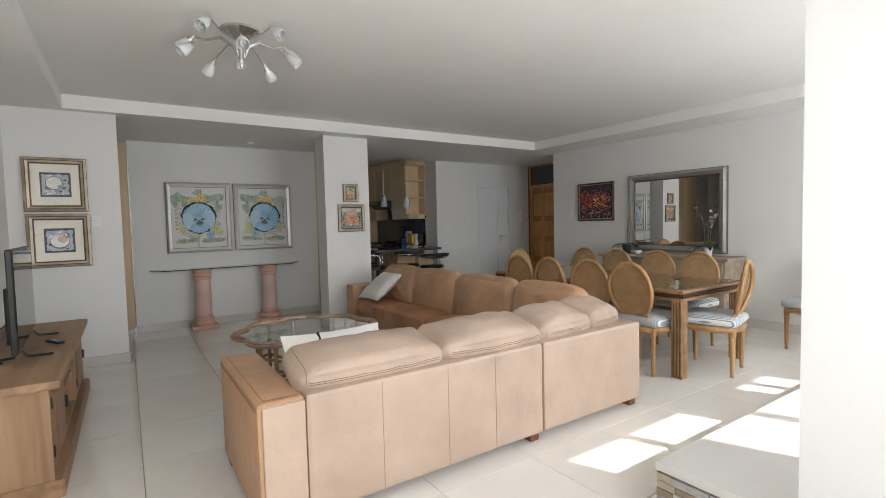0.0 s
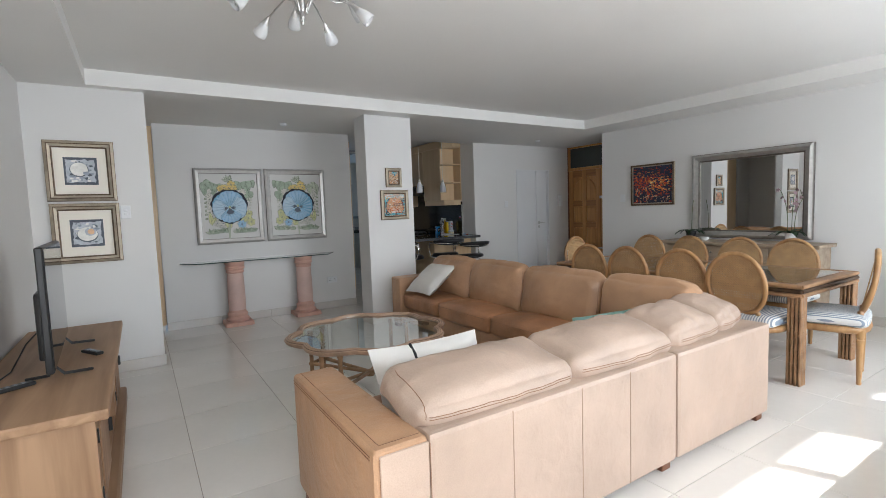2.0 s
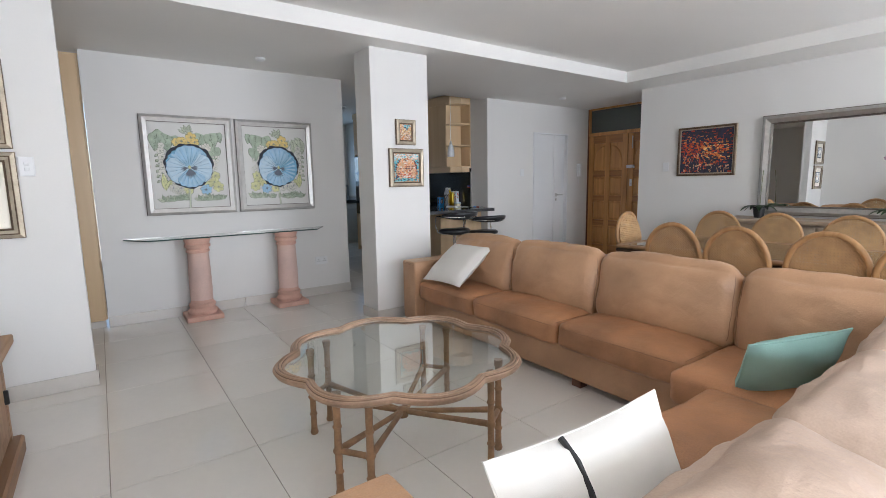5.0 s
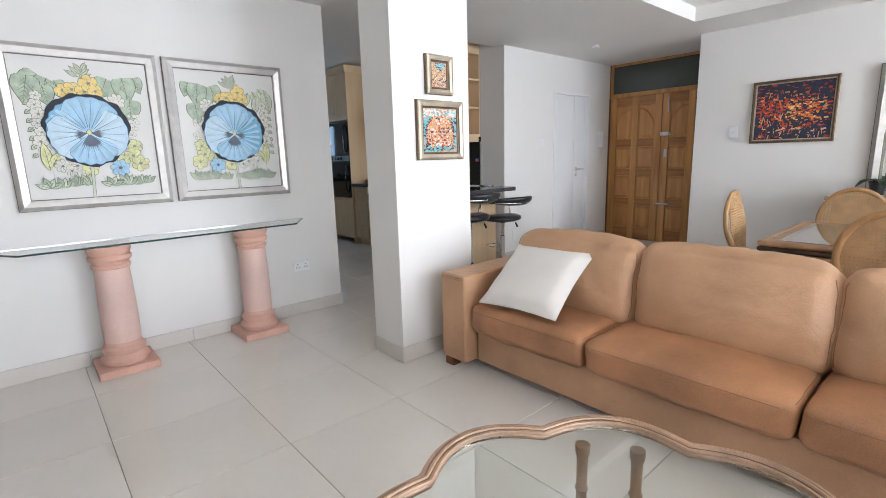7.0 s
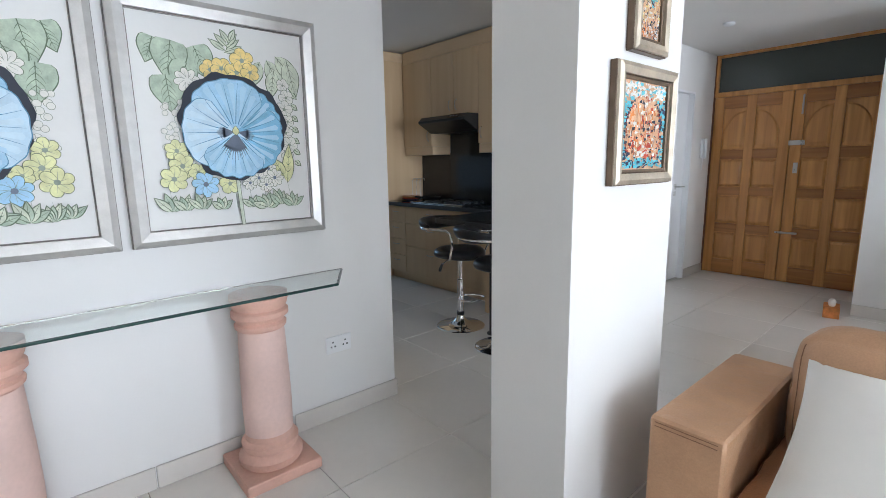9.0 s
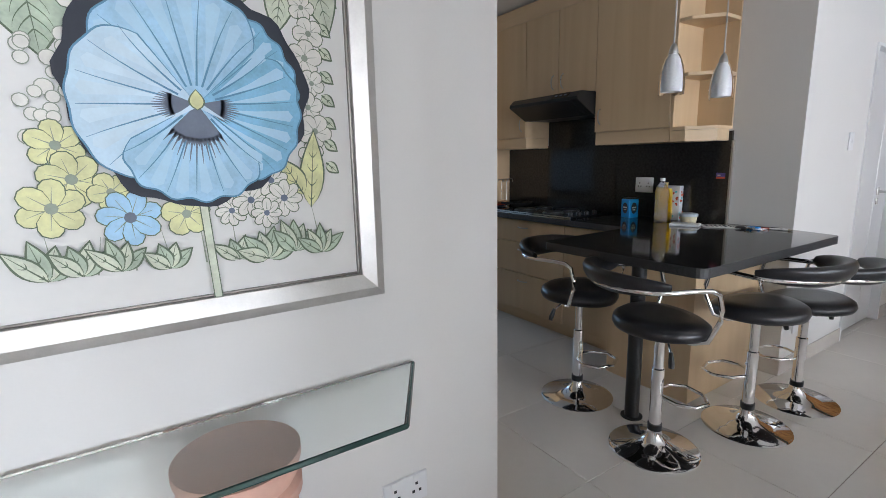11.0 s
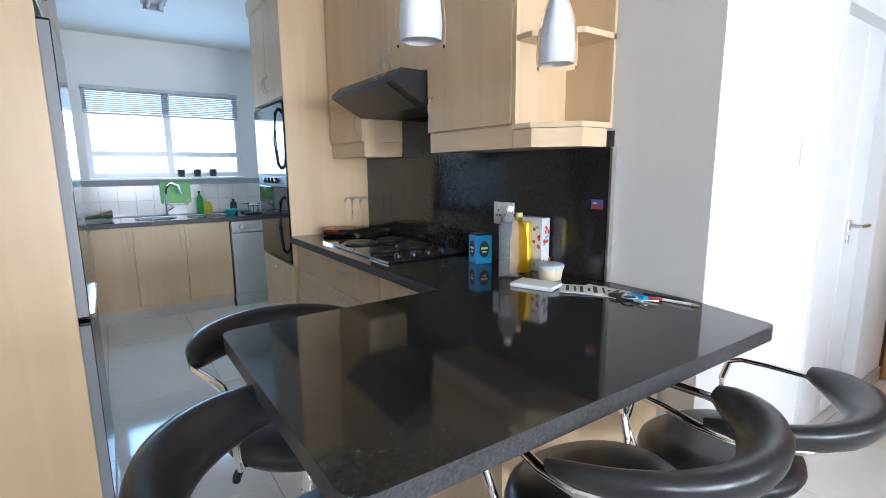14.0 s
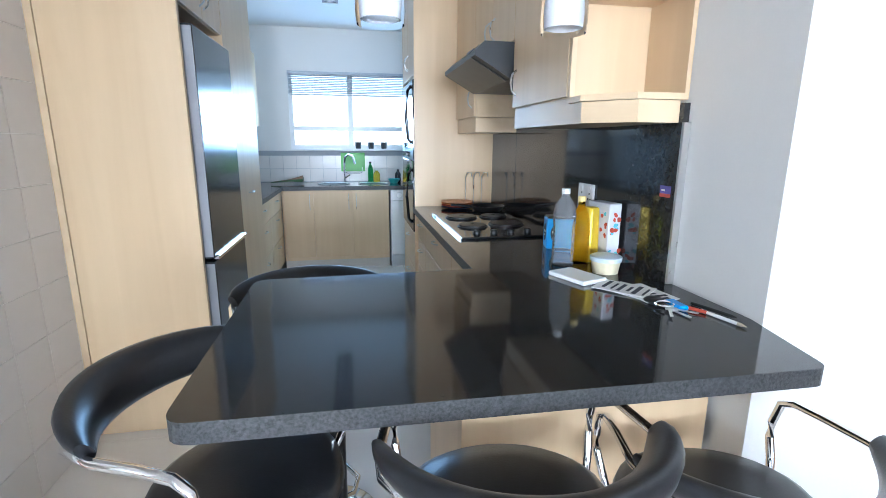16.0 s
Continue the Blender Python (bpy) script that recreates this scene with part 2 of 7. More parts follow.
DISHW = surface("silver_lacquer", (0.56, 0.57, 0.58), 0.32, 0.55, vary=0.05, scale=3, bump=0.03)
WTILE = surface("white_wall_tile", (0.66, 0.62, 0.585), 0.18, vary=0.03, scale=3, bump=0.02, per_object=0.15)
WGROUT = surface("pale_grout", (0.70, 0.68, 0.65), 0.9)
GGROUT = surface("grey_grout", (0.36, 0.37, 0.39), 0.9)
POT_BLACK = surface("black_pot", (0.02, 0.02, 0.02), 0.4)
POT_WHITE = surface("white_glazed_pot", (0.75, 0.74, 0.72), 0.25)
LEAFG = surface("dark_orchid_leaf", (0.035, 0.085, 0.03), 0.4, vary=0.3, scale=8, bump=0.1)
PETALW = surface("faded_orchid_petal", (0.30, 0.20, 0.22), 0.6, vary=0.08, scale=20)
STEMG = surface("orchid_stem", (0.10, 0.13, 0.05), 0.6)
PAPER = surface("cream_paper", (0.77, 0.76, 0.73), 0.8, vary=0.03, scale=3, bump=0.05)
MATBOARD = surface("ivory_mat_board", (0.70, 0.64, 0.54), 0.85, vary=0.03, scale=3)


def flat(name, c, rough=0.7, vary=0.12, scale=25):
    return surface(name, c, rough, vary=vary, scale=scale, fine=160, bump=0.05)


INK = flat("ink_black", (0.035, 0.04, 0.055))
P_BLUE = flat("petal_sky_blue", (0.38, 0.60, 0.78), vary=0.22, scale=14)
P_BLUE2 = flat("petal_deep_blue", (0.24, 0.50, 0.70), vary=0.25, scale=14)
P_PALE = flat("petal_pale_blue", (0.54, 0.70, 0.82), vary=0.15, scale=14)
P_LIGHT = flat("petal_light_blue", (0.45, 0.655, 0.81), vary=0.1, scale=14)
P_GREY = flat("petal_slate_eye", (0.16, 0.19, 0.25))
P_VEIN = flat("petal_vein", (0.12, 0.27, 0.42))
P_LEAF = flat("print_leaf_green", (0.44, 0.52, 0.40), vary=0.3)
P_LEAF2 = flat("print_leaf_pale", (0.60, 0.64, 0.51), vary=0.25)
P_SOFT = flat("print_soft_line", (0.30, 0.34, 0.27), vary=0.2)
P_WASH = flat("petal_white_wash", (0.60, 0.745, 0.85), vary=0.08)
P_LEAFV = flat("print_leaf_line", (0.13, 0.17, 0.11))
P_YEL = flat("print_yellow", (0.80, 0.62, 0.24), vary=0.25)
P_LIME = flat("print_lime", (0.70, 0.70, 0.38), vary=0.2)
P_WHT = flat("print_white", (0.76, 0.74, 0.68))
P_RED = flat("paint_red", (0.50, 0.07, 0.03), vary=0.4)
P_ORA = flat("paint_orange", (0.68, 0.24, 0.06), vary=0.35)
P_PEACH = flat("paint_peach", (0.70, 0.42, 0.24), vary=0.3)
P_NAVY = flat("paint_navy", (0.03, 0.035, 0.07), vary=0.4)
P_AQUA = flat("paint_aqua", (0.14, 0.52, 0.60), vary=0.25)
P_GREYB = flat("print_grey_blue", (0.24, 0.26, 0.29), vary=0.3)
P_SLATE = flat("print_slate", (0.085, 0.095, 0.11), vary=0.3)
P_GREYM = flat("print_mid_grey", (0.40, 0.41, 0.43), vary=0.25)
P_SHELL = flat("print_shell", (0.66, 0.63, 0.57), vary=0.15)


# ---- mesh helpers ----
def add_box(bm, x0, x1, y0, y1, z0, z1, bevel=0.0, seg=1):
    r = bmesh.ops.create_cube(bm, size=1, matrix=Matrix.Translation(((x0 + x1) / 2, (y0 + y1) / 2, (z0 + z1) / 2)) @ Matrix.Diagonal((x1 - x0, y1 - y0, z1 - z0, 1)))
    if bevel:
        es = list({e for v in r["verts"] for e in v.link_edges})
        bmesh.ops.bevel(bm, geom=es, offset=bevel, segments=seg, profile=0.6, affect="EDGES")
    return bm


def bx(*a, **k):
    return add_box(bmesh.new(), *a, **k)


def add_lathe(bm, prof, c=(0, 0, 0), n=28, cap=True):
    rings = []
    for r, z in prof:
        rings.append([bm.verts.new((c[0] + r * math.cos(2 * math.pi * i / n), c[1] + r * math.sin(2 * math.pi * i / n), c[2] + z)) for i in range(n)])
    for a, b in zip(rings, rings[1:]):
        for i in range(n):
            bm.faces.new((a[i], a[(i + 1) % n], b[(i + 1) % n], b[i]))
    if cap:
        bm.faces.new(rings[0][::-1])
        bm.faces.new(rings[-1])
    return bm


def lathe(prof, c=(0, 0, 0), n=28, cap=True):
    return add_lathe(bmesh.new(), prof, c, n, cap)


def add_tube(bm, pts, r, n=10, closed=False, flat_z=1.0):
    pts = [Vector(p) for p in pts]
    k = len(pts)
    rs = r if isinstance(r, (list, tuple)) else [r] * k
    rings, up = [], Vector((0, 0, 1))
    for i, p in enumerate(pts):
        a = pts[(i - 1) % k] if (closed or i > 0) else p
        b = pts[(i + 1) % k] if (closed or i < k - 1) else p
        d = (b - a).normalized()
        s = d.cross(up)
        if s.length < 1e-3:
            s = d.cross(Vector((1, 0, 0)))
        s.normalize()
        u = s.cross(d).normalized()
        rings.append([bm.verts.new(p + s * rs[i] * math.cos(2 * math.pi * j / n) + u * rs[i] * flat_z * math.sin(2 * math.pi * j / n)) for j in range(n)])
    for i in range(k if closed else k - 1):
        a, b = rings[i], rings[(i + 1) % k]
        for j in range(n):
            bm.faces.new((a[j], a[(j + 1) % n], b[(j + 1) % n], b[j]))
    if not closed:
        bm.faces.new(rings[0][::-1])
        bm.faces.new(rings[-1])
    return bm


def tube(pts, r, n=10, closed=False, flat_z=1.0):
    return add_tube(bmesh.new(), pts, r, n, closed, flat_z)


def add_prism(bm, poly, z0, z1):
    lo, hi = [bm.verts.new((x, y, z0)) for x, y in poly], [bm.verts.new((x, y, z1)) for x, y in poly]
    k = len(poly)
    bm.faces.new(lo[::-1])
    bm.faces.new(hi)
    for i in range(k):
        bm.faces.new((lo[i], lo[(i + 1) % k], hi[(i + 1) % k], hi[i]))
    return bm


def prism(poly, z0, z1, bevel=0.0):
    bm = add_prism(bmesh.new(), poly, z0, z1)
    if bevel:
        bmesh.ops.bevel(bm, geom=list(bm.edges), offset=bevel, segments=2, profile=0.6, affect="EDGES")
    return bm


def cushion(sx, sy, sz, r=0.06, puff=(0, 0, 0.03), cuts=9, wrinkle=0.006, seed=0.0):
    """A stuffed block centred on its base point: rounded edges, bulging faces, soft creases."""
    bm = bmesh.new()
    bmesh.ops.create_cube(bm, size=2)
    bmesh.ops.subdivide_edges(bm, edges=list(bm.edges), cuts=cuts, use_grid_fill=True)
    h = Vector((sx / 2, sy / 2, sz / 2))
    r = min(r, min(h) * 0.98)
    for v in bm.verts:
        q = v.co.copy()
        p = Vector((q.x * h.x, q.y * h.y, q.z * h.z))
        inner = Vector([max(-(h[i] - r), min(h[i] - r, p[i])) for i in range(3)])
        d = p - inner
        if d.length > 1e-6:
            p = inner + d.normalized() * r
        u = [1 - q.x ** 2, 1 - q.y ** 2, 1 - q.z ** 2]
        p.x += puff[0] * q.x * u[1] * u[2]
        p.y += puff[1] * q.y * u[0] * u[2]
        p.z += puff[2] * q.z * u[0] * u[1]
        k = noise.noise(Vector((p.x * 7 + seed, p.y * 7, p.z * 7))) + 0.5 * noise.noise(Vector((p.x * 17, p.y * 17 + seed, p.z * 17)))
        p += p.normalized() * wrinkle * k
        v.co = p + Vector((0, 0, h.z))
    return bm


def seam_on(bm, pts, r=0.0017, n=18):
    """A stitched line laid along pts on the surface of bm."""
    tree = BVHTree.FromBMesh(bm)
    line = []
    for a, b in zip(pts, pts[1:]):
        for i in range(n):
            line.append(Vector(a).lerp(Vector(b), i / n))
    line.append(Vector(pts[-1]))
    out = []
    for q in line:
        c, nr, _, _ = tree.find_nearest(q)
        out.append(tuple(c + nr * r * 0.3))
    return tube(out, r, 5)


def moved(bm, m):
    bmesh.ops.transform(bm, matrix=m, verts=bm.verts)
    return bm


def mesh_of(name, bm, material, smooth=False):
    bmesh.ops.recalc_face_normals(bm, faces=bm.faces)
    me = bpy.data.meshes.new(name)
    bm.to_mesh(me)
    bm.free()
    me.materials.append(material)
    if smooth:
        me.shade_smooth()
        me.set_sharp_from_angle(angle=radians(smooth if smooth > 1 else 40))
    return me


def part(name, bm, material, parent, label="", smooth=False):
    ob = new(name, mesh_of(name, bm, material, smooth))
    ob.parent = parent
    return tagged(ob, label)


def thing(name, label, category, m=None, group="", kind=""):
    ob = new(name)
    ob.empty_display_size = 0.1
    ob.matrix_basis = m or Matrix.Identity(4)
    return tagged(ob, label, category, group, kind)


def solid(name, bm, material, label, category, m=None, group="", kind="", smooth=False):
    ob = new(name, mesh_of(name, bm, material, smooth))
    ob.matrix_basis = m or Matrix.Identity(4)
    return tagged(ob, label, category, group, kind)


def frame_bars(bm, w, h, t, d, y0=0.0, bevel=0.004):
    """A mitred picture or window frame in the xz plane, w by h outside, t wide, from y0 back to y0 + d."""
    o, i = [(-w / 2, 0), (w / 2, 0), (w / 2, h), (-w / 2, h)], [(-w / 2 + t, t), (w / 2 - t, t), (w / 2 - t, h - t), (-w / 2 + t, h - t)]
    for k in range(4):
        a, b, c, e = o[k], o[(k + 1) % 4], i[(k + 1) % 4], i[k]
        f = [bm.verts.new((x, y0, z)) for x, z in (a, b, c, e)]
        g = [bm.verts.new((x, y0 + d, z)) for x, z in (a, b, c, e)]
        mid = [bm.verts.new((x, y0 - t * 0.18, z)) for x, z in ((0.6 * a[0] + 0.4 * e[0], 0.6 * a[1] + 0.4 * e[1]), (0.6 * b[0] + 0.4 * c[0], 0.6 * b[1] + 0.4 * c[1]))]
        bm.faces.new((f[0], f[1], mid[1], mid[0]))
        bm.faces.new((mid[0], mid[1], f[2], f[3]))
        bm.faces.new((f[1], f[0], g[0], g[1]))
        bm.faces.new((f[3], f[2], g[2], g[3]))
        bm.faces.new((f[0], mid[0], f[3], g[3], g[0]))
        bm.faces.new((f[2], mid[1], f[1], g[1], g[2]))
    return bm


# ---- structure ----
def wall(name, x0, x1, y0, y1, z0=-0.02, z1=2.75, material=None, label="smooth off-white painted plaster wall"):
    return solid(name, bx(x0, x1, y0, y1, z0, z1), material or WALL, label, "wall", kind="structure")


def pierced(name, axis, a0, a1, d0, d1, holes, z1=2.75, label="off-white painted wall with openings"):
    """A wall along x (axis 0) or y (axis 1) with rectangular holes (start, end, sill, head)."""
    bm = bmesh.new()

    def slab(p, q, lo, hi):
        if q - p > 1e-4 and hi - lo > 1e-4:
            add_box(bm, *((p, q, d0, d1) if axis == 0 else (d0, d1, p, q)), lo, hi)
    at = a0
    for p, q, lo, hi in holes:
        slab(at, p, -0.02, z1)
        slab(p, q, -0.02, lo)
        slab(p, q, hi, z1)
        at = q
    slab(at, a1, -0.02, z1)
    return solid(name, bm, WALL, label, "wall", kind="structure")


ground = solid("ground", bx(-400, 400, -400, 400, -6.2, -6.0), surface("dry_ground", (0.30, 0.28, 0.24), 0.9, vary=0.3, scale=0.05, fine=2), "pale dry open ground far below the flat", "ground", kind="structure")
floor = solid("floor", bx(-1.5, 7.8, -0.5, 12.95, -0.15, -0.004), GROUT, "cream polished porcelain tile floor with dark joints", "floor", kind="structure")

wall("wall_pansy", 0.5, 2.94, 7.80, 7.95)
wall("wall_kitchen_west", 2.80, 2.94, 7.95, 12.76)
pillar = wall("pillar", 2.58, 3.19, 6.385, 6.69, label="square off-white plastered pillar")
wall("wall_shells", -1.4, 0.41, 6.26, 6.40)
wall("wall_passage_end", -1.5, -1.4, 6.26, 7.95)
wall("wall_passage_north", -1.4, -0.75, 7.80, 7.95)
wall("wall_west", -0.57, -0.45, -0.46, 6.26)
wall("wall_mirror", 6.65, 6.80, -0.46, 6.31)
wall("wall_entry_south", 6.80, 7.80, 6.19, 6.31)
wall("wall_entry_back", 7.70, 7.80, 6.31, 8.07)
pierced("wall_entry_north", 0, 5.24, 7.70, 7.875, 8.07, [(6.20, 7.02, -0.02, 2.05)])
wall("wall_closet_back", 6.10, 7.10, 8.30, 8.40)
wall("wall_kitchen_east", 5.24, 5.39, 8.07, 12.76)
pierced("wall_kitchen_north", 0, 2.80, 5.39, 12.76, 12.92, [(3.50, 4.87, 1.30, 2.16)])
SOUTH = [(-0.1, 2.1, 1.05, 2.12), (3.47, 4.68, 1.05, 2.12), (5.36, 5.96, 1.05, 2.12)]
pierced("wall_south", 0, -0.57, 6.80, -0.46, -0.31, SOUTH)
wall("wall_pier", 2.30, 2.52, -0.31, 1.12, label="white plastered pier beside the low plinth")

cm = bmesh.new()
for c in ((-1.5, 0.0, -0.5, 6.145), (6.05, 7.8, -0.5, 6.145), (-1.5, 7.8, 6.145, 8.02), (0.0, 6.05, -0.5, -0.2)):
    add_box(cm, *c, 2.49, 2.75)
add_box(cm, 0.0, 6.05, -0.2, 6.145, 2.62, 2.75)
add_box(cm, 2.80, 5.39, 8.02, 12.92, 2.62, 2.75)
solid("ceiling", cm, CEIL, "white painted ceiling with a raised tray and lower surround", "ceiling", kind="structure")
solid("roof", bx(-1.6, 7.9, -0.6, 13.0, 2.75, 2.95), CEIL, "flat concrete slab above the ceiling", "roof", kind="structure")


def skirting(name, x0, x1, y0, y1):
    return solid(name, bx(x0, x1, y0, y1, 0.0, 0.10, bevel=0.003), SKIRT, "cream tile skirting along the wall foot", "skirting", kind="structure")


for a in ((0.5, 1.10, 7.788, 7.80), (1.104, 1.71, 7.788, 7.80), (1.714, 2.32, 7.788, 7.80), (2.324, 2.952, 7.788, 7.80), (2.94, 2.952, 7.80, 7.95),
          (2.568, 3.19, 6.373, 6.385), (2.568, 2.58, 6.385, 6.69), (3.19, 3.202, 6.373, 6.69), (-0.45, 0.422, 6.248, 6.26), (0.41, 0.422, 6.26, 6.40),
          (6.638, 6.65, -0.3, 6.31), (5.24, 6.2, 7.863, 7.875), (7.02, 7.55, 7.863, 7.875), (5.228, 5.24, 7.863, 8.02)):
    skirting("baseboard", *a)


def glazed(name, x0, x1, z0, z1, y, bars, label, transoms=(), fw=0.045):
    """A white-framed window in an x-wall, with upright bars, cross bars and single panes."""
    win = thing(name, label, "window", pose((x0 + x1) / 2, y, z0), kind="structure")
    hw, h = (x1 - x0) / 2, z1 - z0
    fm = bmesh.new()
    add_box(fm, -hw, hw, -0.03, 0.03, 0, fw), add_box(fm, -hw, hw, -0.03, 0.03, h - fw, h)
    add_box(fm, -hw, -hw + fw, -0.03, 0.03, fw, h - fw), add_box(fm, hw - fw, hw, -0.03, 0.03, fw, h - fw)
    part("window_frame", fm, WHITE, win)
    xs = [-hw + fw] + [b - (x0 + x1) / 2 for b in bars] + [hw - fw]
    for b in xs[1:-1]:
        part("mullion", bx(b - 0.03, b + 0.03, -0.028, 0.028, fw, h - fw), WHITE, win)
    zs = [fw] + [q - z0 for q in transoms] + [h - fw]
    for q in zs[1:-1]:
        for p, r in zip(xs, xs[1:]):
            part("transom_bar", bx(p + (0.03 if p != xs[0] else 0), r - (0.03 if r != xs[-1] else 0), -0.024, 0.024, q - 0.025, q + 0.025), WHITE, win)
    for p, r in zip(xs, xs[1:]):
        for lo, hi in zip(zs, zs[1:]):
            pane = part("pane", bx(p, r, -0.002, 0.002, lo, hi), PANE, win)
            pane.visible_shadow = False
    part("window_sill", bx(-hw - 0.0, hw, -0.10, -0.03, -0.02, -0.001, bevel=0.004), WHITE, win)
    return win


glazed("window_1", -0.1, 2.1, 1.05, 2.12, -0.39, (1.0,), "wide white-framed window with two clear panes")
glazed("window_2", 3.47, 4.68, 1.05, 2.12, -0.39, (4.03,), "wide white-framed window with clear panes")
glazed("window_3", 5.36, 5.96, 1.05, 2.12, -0.39, (5.62,), "white-framed window with two clear panes")

# beige cupboard front at the end of the picture wall
cup = thing("passage_cupboard", "tall beige cupboard front in the passage wall", "cupboard", pose(-0.12, 7.80, 0))
part("cupboard_door", bx(-0.58, -0.005, 0.005, 0.03, 0.07, 2.44, bevel=0.002), MAPLE, cup)
part("cupboard_door", bx(0.005, 0.60, 0.005, 0.03, 0.07, 2.44, bevel=0.002), MAPLE, cup)
part("plinth", bx(-0.58, 0.60, 0.03, 0.06, 0.0, 0.06), SKIRT, cup)
part("body", bx(-0.61, 0.615, 0.035, 0.148, 0.07, 2.46), MAPLE_EDGE, cup)

# low stone-clad plinth by the pier
pl = thing("stone_plinth", "low plinth with a polished cream top and stacked stone side", "plinth", pose(2.30, 1.13, 0))
part("core", bx(0.02, 4.30, 0.0, 0.50, 0.0, 0.24), GROUT, pl)
part("top_slab", bx(0.0, 4.32, 0.0, 0.52, 0.24, 0.28, bevel=0.004), STONE_TOP, pl)
rnd = random.Random(4)
LEDGES = [surface("ledge_stone_%s" % n, c, 0.7, vary=0.2, scale=20, fine=90, bump=0.4) for n, c in (("pale", (0.55, 0.52, 0.46)), ("buff", (0.42, 0.34, 0.25)), ("grey", (0.33, 0.31, 0.29)), ("brown", (0.26, 0.20, 0.14)))]
for row in range(7):
    y = 0.0
    while y < 0.50:
        ln = rnd.uniform(0.05, 0.16)
        e = min(0.51, y + ln)
        part("ledge_stone", bx(-0.004 + rnd.uniform(-0.004, 0.006), 0.02, y + 0.001, e - 0.001, 0.006 + row * 0.033, 0.036 + row * 0.033, bevel=0.002), rnd.choice(LEDGES), pl)
        y = e
for row in range(7):
    x = 0.0
    while x < 1.9:
        ln = rnd.uniform(0.06, 0.2)
        part("ledge_stone", bx(x + 0.001, x + ln - 0.001, 0.50, 0.512 + rnd.uniform(-0.003, 0.005), 0.006 + row * 0.033, 0.036 + row * 0.033, bevel=0.002), rnd.choice(LEDGES), pl)
        x += ln

# front door pair with transom
dr = thing("door_1", "pair of closed orange hardwood panelled front doors under a dark transom", "door", pose(7.57, 6.31, 0), kind="structure")
part("jamb", bx(-0.02, 0.09, 1.56, 1.61, 0, 2.49), OAKFRAME, dr, "dark red stained jamb")
part("jamb", bx(-0.02, 0.09, 0.0, 0.03, 0, 2.49), OAKFRAME, dr, "dark red stained jamb")
part("lintel", bx(-0.005, 0.08, 0.03, 1.56, 2.03, 2.085, bevel=0.004), OAKDOOR, dr)
part("transom_pane", bx(0.03, 0.05, 0.06, 1.53, 2.09, 2.46), TRANSOM, dr, "grey-green obscured transom panel")
part("transom_frame", add_box(add_box(bx(0.0, 0.07, 0.03, 1.56, 2.46, 2.49), 0.0, 0.07, 0.03, 0.06, 2.085, 2.46), 0.0, 0.07, 1.53, 1.56, 2.085, 2.46), OAKDOOR, dr)


def arch_panel(w, h, quarter, d=0.018):
    """A raised panel in the yz plane: square, or with its upper outer corner rounded off (-1 left, 1 right)."""
    poly = [(-w / 2, 0), (w / 2, 0)]
    if quarter > 0:
        poly += [(w / 2 - w * 0.98 * (1 - math.cos(a)), h * 0.25 + h * 0.75 * math.sin(a)) for a in [i * math.pi / 16 for i in range(9)]]
        poly.append((-w / 2, h))
    elif quarter < 0:
        poly.append((w / 2, h))
        poly += [(-w / 2 + w * 0.98 * (1 - math.cos(a)), h * 0.25 + h * 0.75 * math.sin(a)) for a in [i * math.pi / 16 for i in range(8, -1, -1)]]
    else:
        poly += [(w / 2, h), (-w / 2, h)]
    bm = bmesh.new()
    k = len(poly)
    cx, cy = sum(p[0] for p in poly) / k, sum(p[1] for p in poly) / k
    back = [bm.verts.new((0, y, z)) for y, z in poly]
    edge = [bm.verts.new((-d * 0.35, y, z)) for y, z in poly]
    front = [bm.verts.new((-d, cx + (y - cx) * 0.8, cy + (z - cy) * 0.84)) for y, z in poly]
    for a, b in ((back, edge), (edge, front)):
        for i in range(k):
            bm.faces.new((a[i], a[(i + 1) % k], b[(i + 1) % k], b[i]))
    bm.faces.new(front)
    return bm


for y0, y1 in ((0.035, 0.788), (0.797, 1.555)):
    lf = part("door_leaf", bx(0.03, 0.045, y0, y1, 0.006, 2.028), OAKDOOR, dr)
    c = (y0 + y1) / 2
    for a, b in ((y0, y0 + 0.10), (c - 0.045, c + 0.045), (y1 - 0.10, y1)):
        part("stile", bx(0.005, 0.03, a, b, 0.006, 2.028, bevel=0.003), OAKDOOR, lf)
    for a, b in ((0.006, 0.17), (0.50, 0.60), (0.93, 1.02), (1.34, 1.44), (1.90, 2.028)):
        part("rail", bx(0.008, 0.03, y0 + 0.1, y1 - 0.1, a, b, bevel=0.003), OAKDOOR_H, lf)
    for cc, sgn in (((y0 + 0.1 + c - 0.045) / 2, -1), ((y1 - 0.1 + c + 0.045) / 2, 1)):
        for z, h, q in ((0.17, 0.33, 0), (0.60, 0.33, 0), (1.02, 0.32, 0), (1.44, 0.44, sgn)):
            part("raised_panel", moved(arch_panel(0.225, h - 0.03, q), pose(0.03, cc, z + 0.015)), OAKDOOR, lf)
part("bolt", bx(-0.012, 0.005, 0.70, 0.715, 1.78, 1.98, bevel=0.003), STEEL, dr, "brass surface bolt")
part("lock_bar", bx(-0.02, 0.005, 0.64, 0.84, 0.535, 0.555, bevel=0.004), STEEL, dr, "steel sliding lock bar")
part("lock_plate", bx(-0.004, 0.005, 0.70, 0.74, 1.18, 1.29, bevel=0.002), STEEL, dr)
part("latch", bx(-0.014, 0.005, 0.66, 0.80, 1.47, 1.52, bevel=0.003), STEEL, dr)

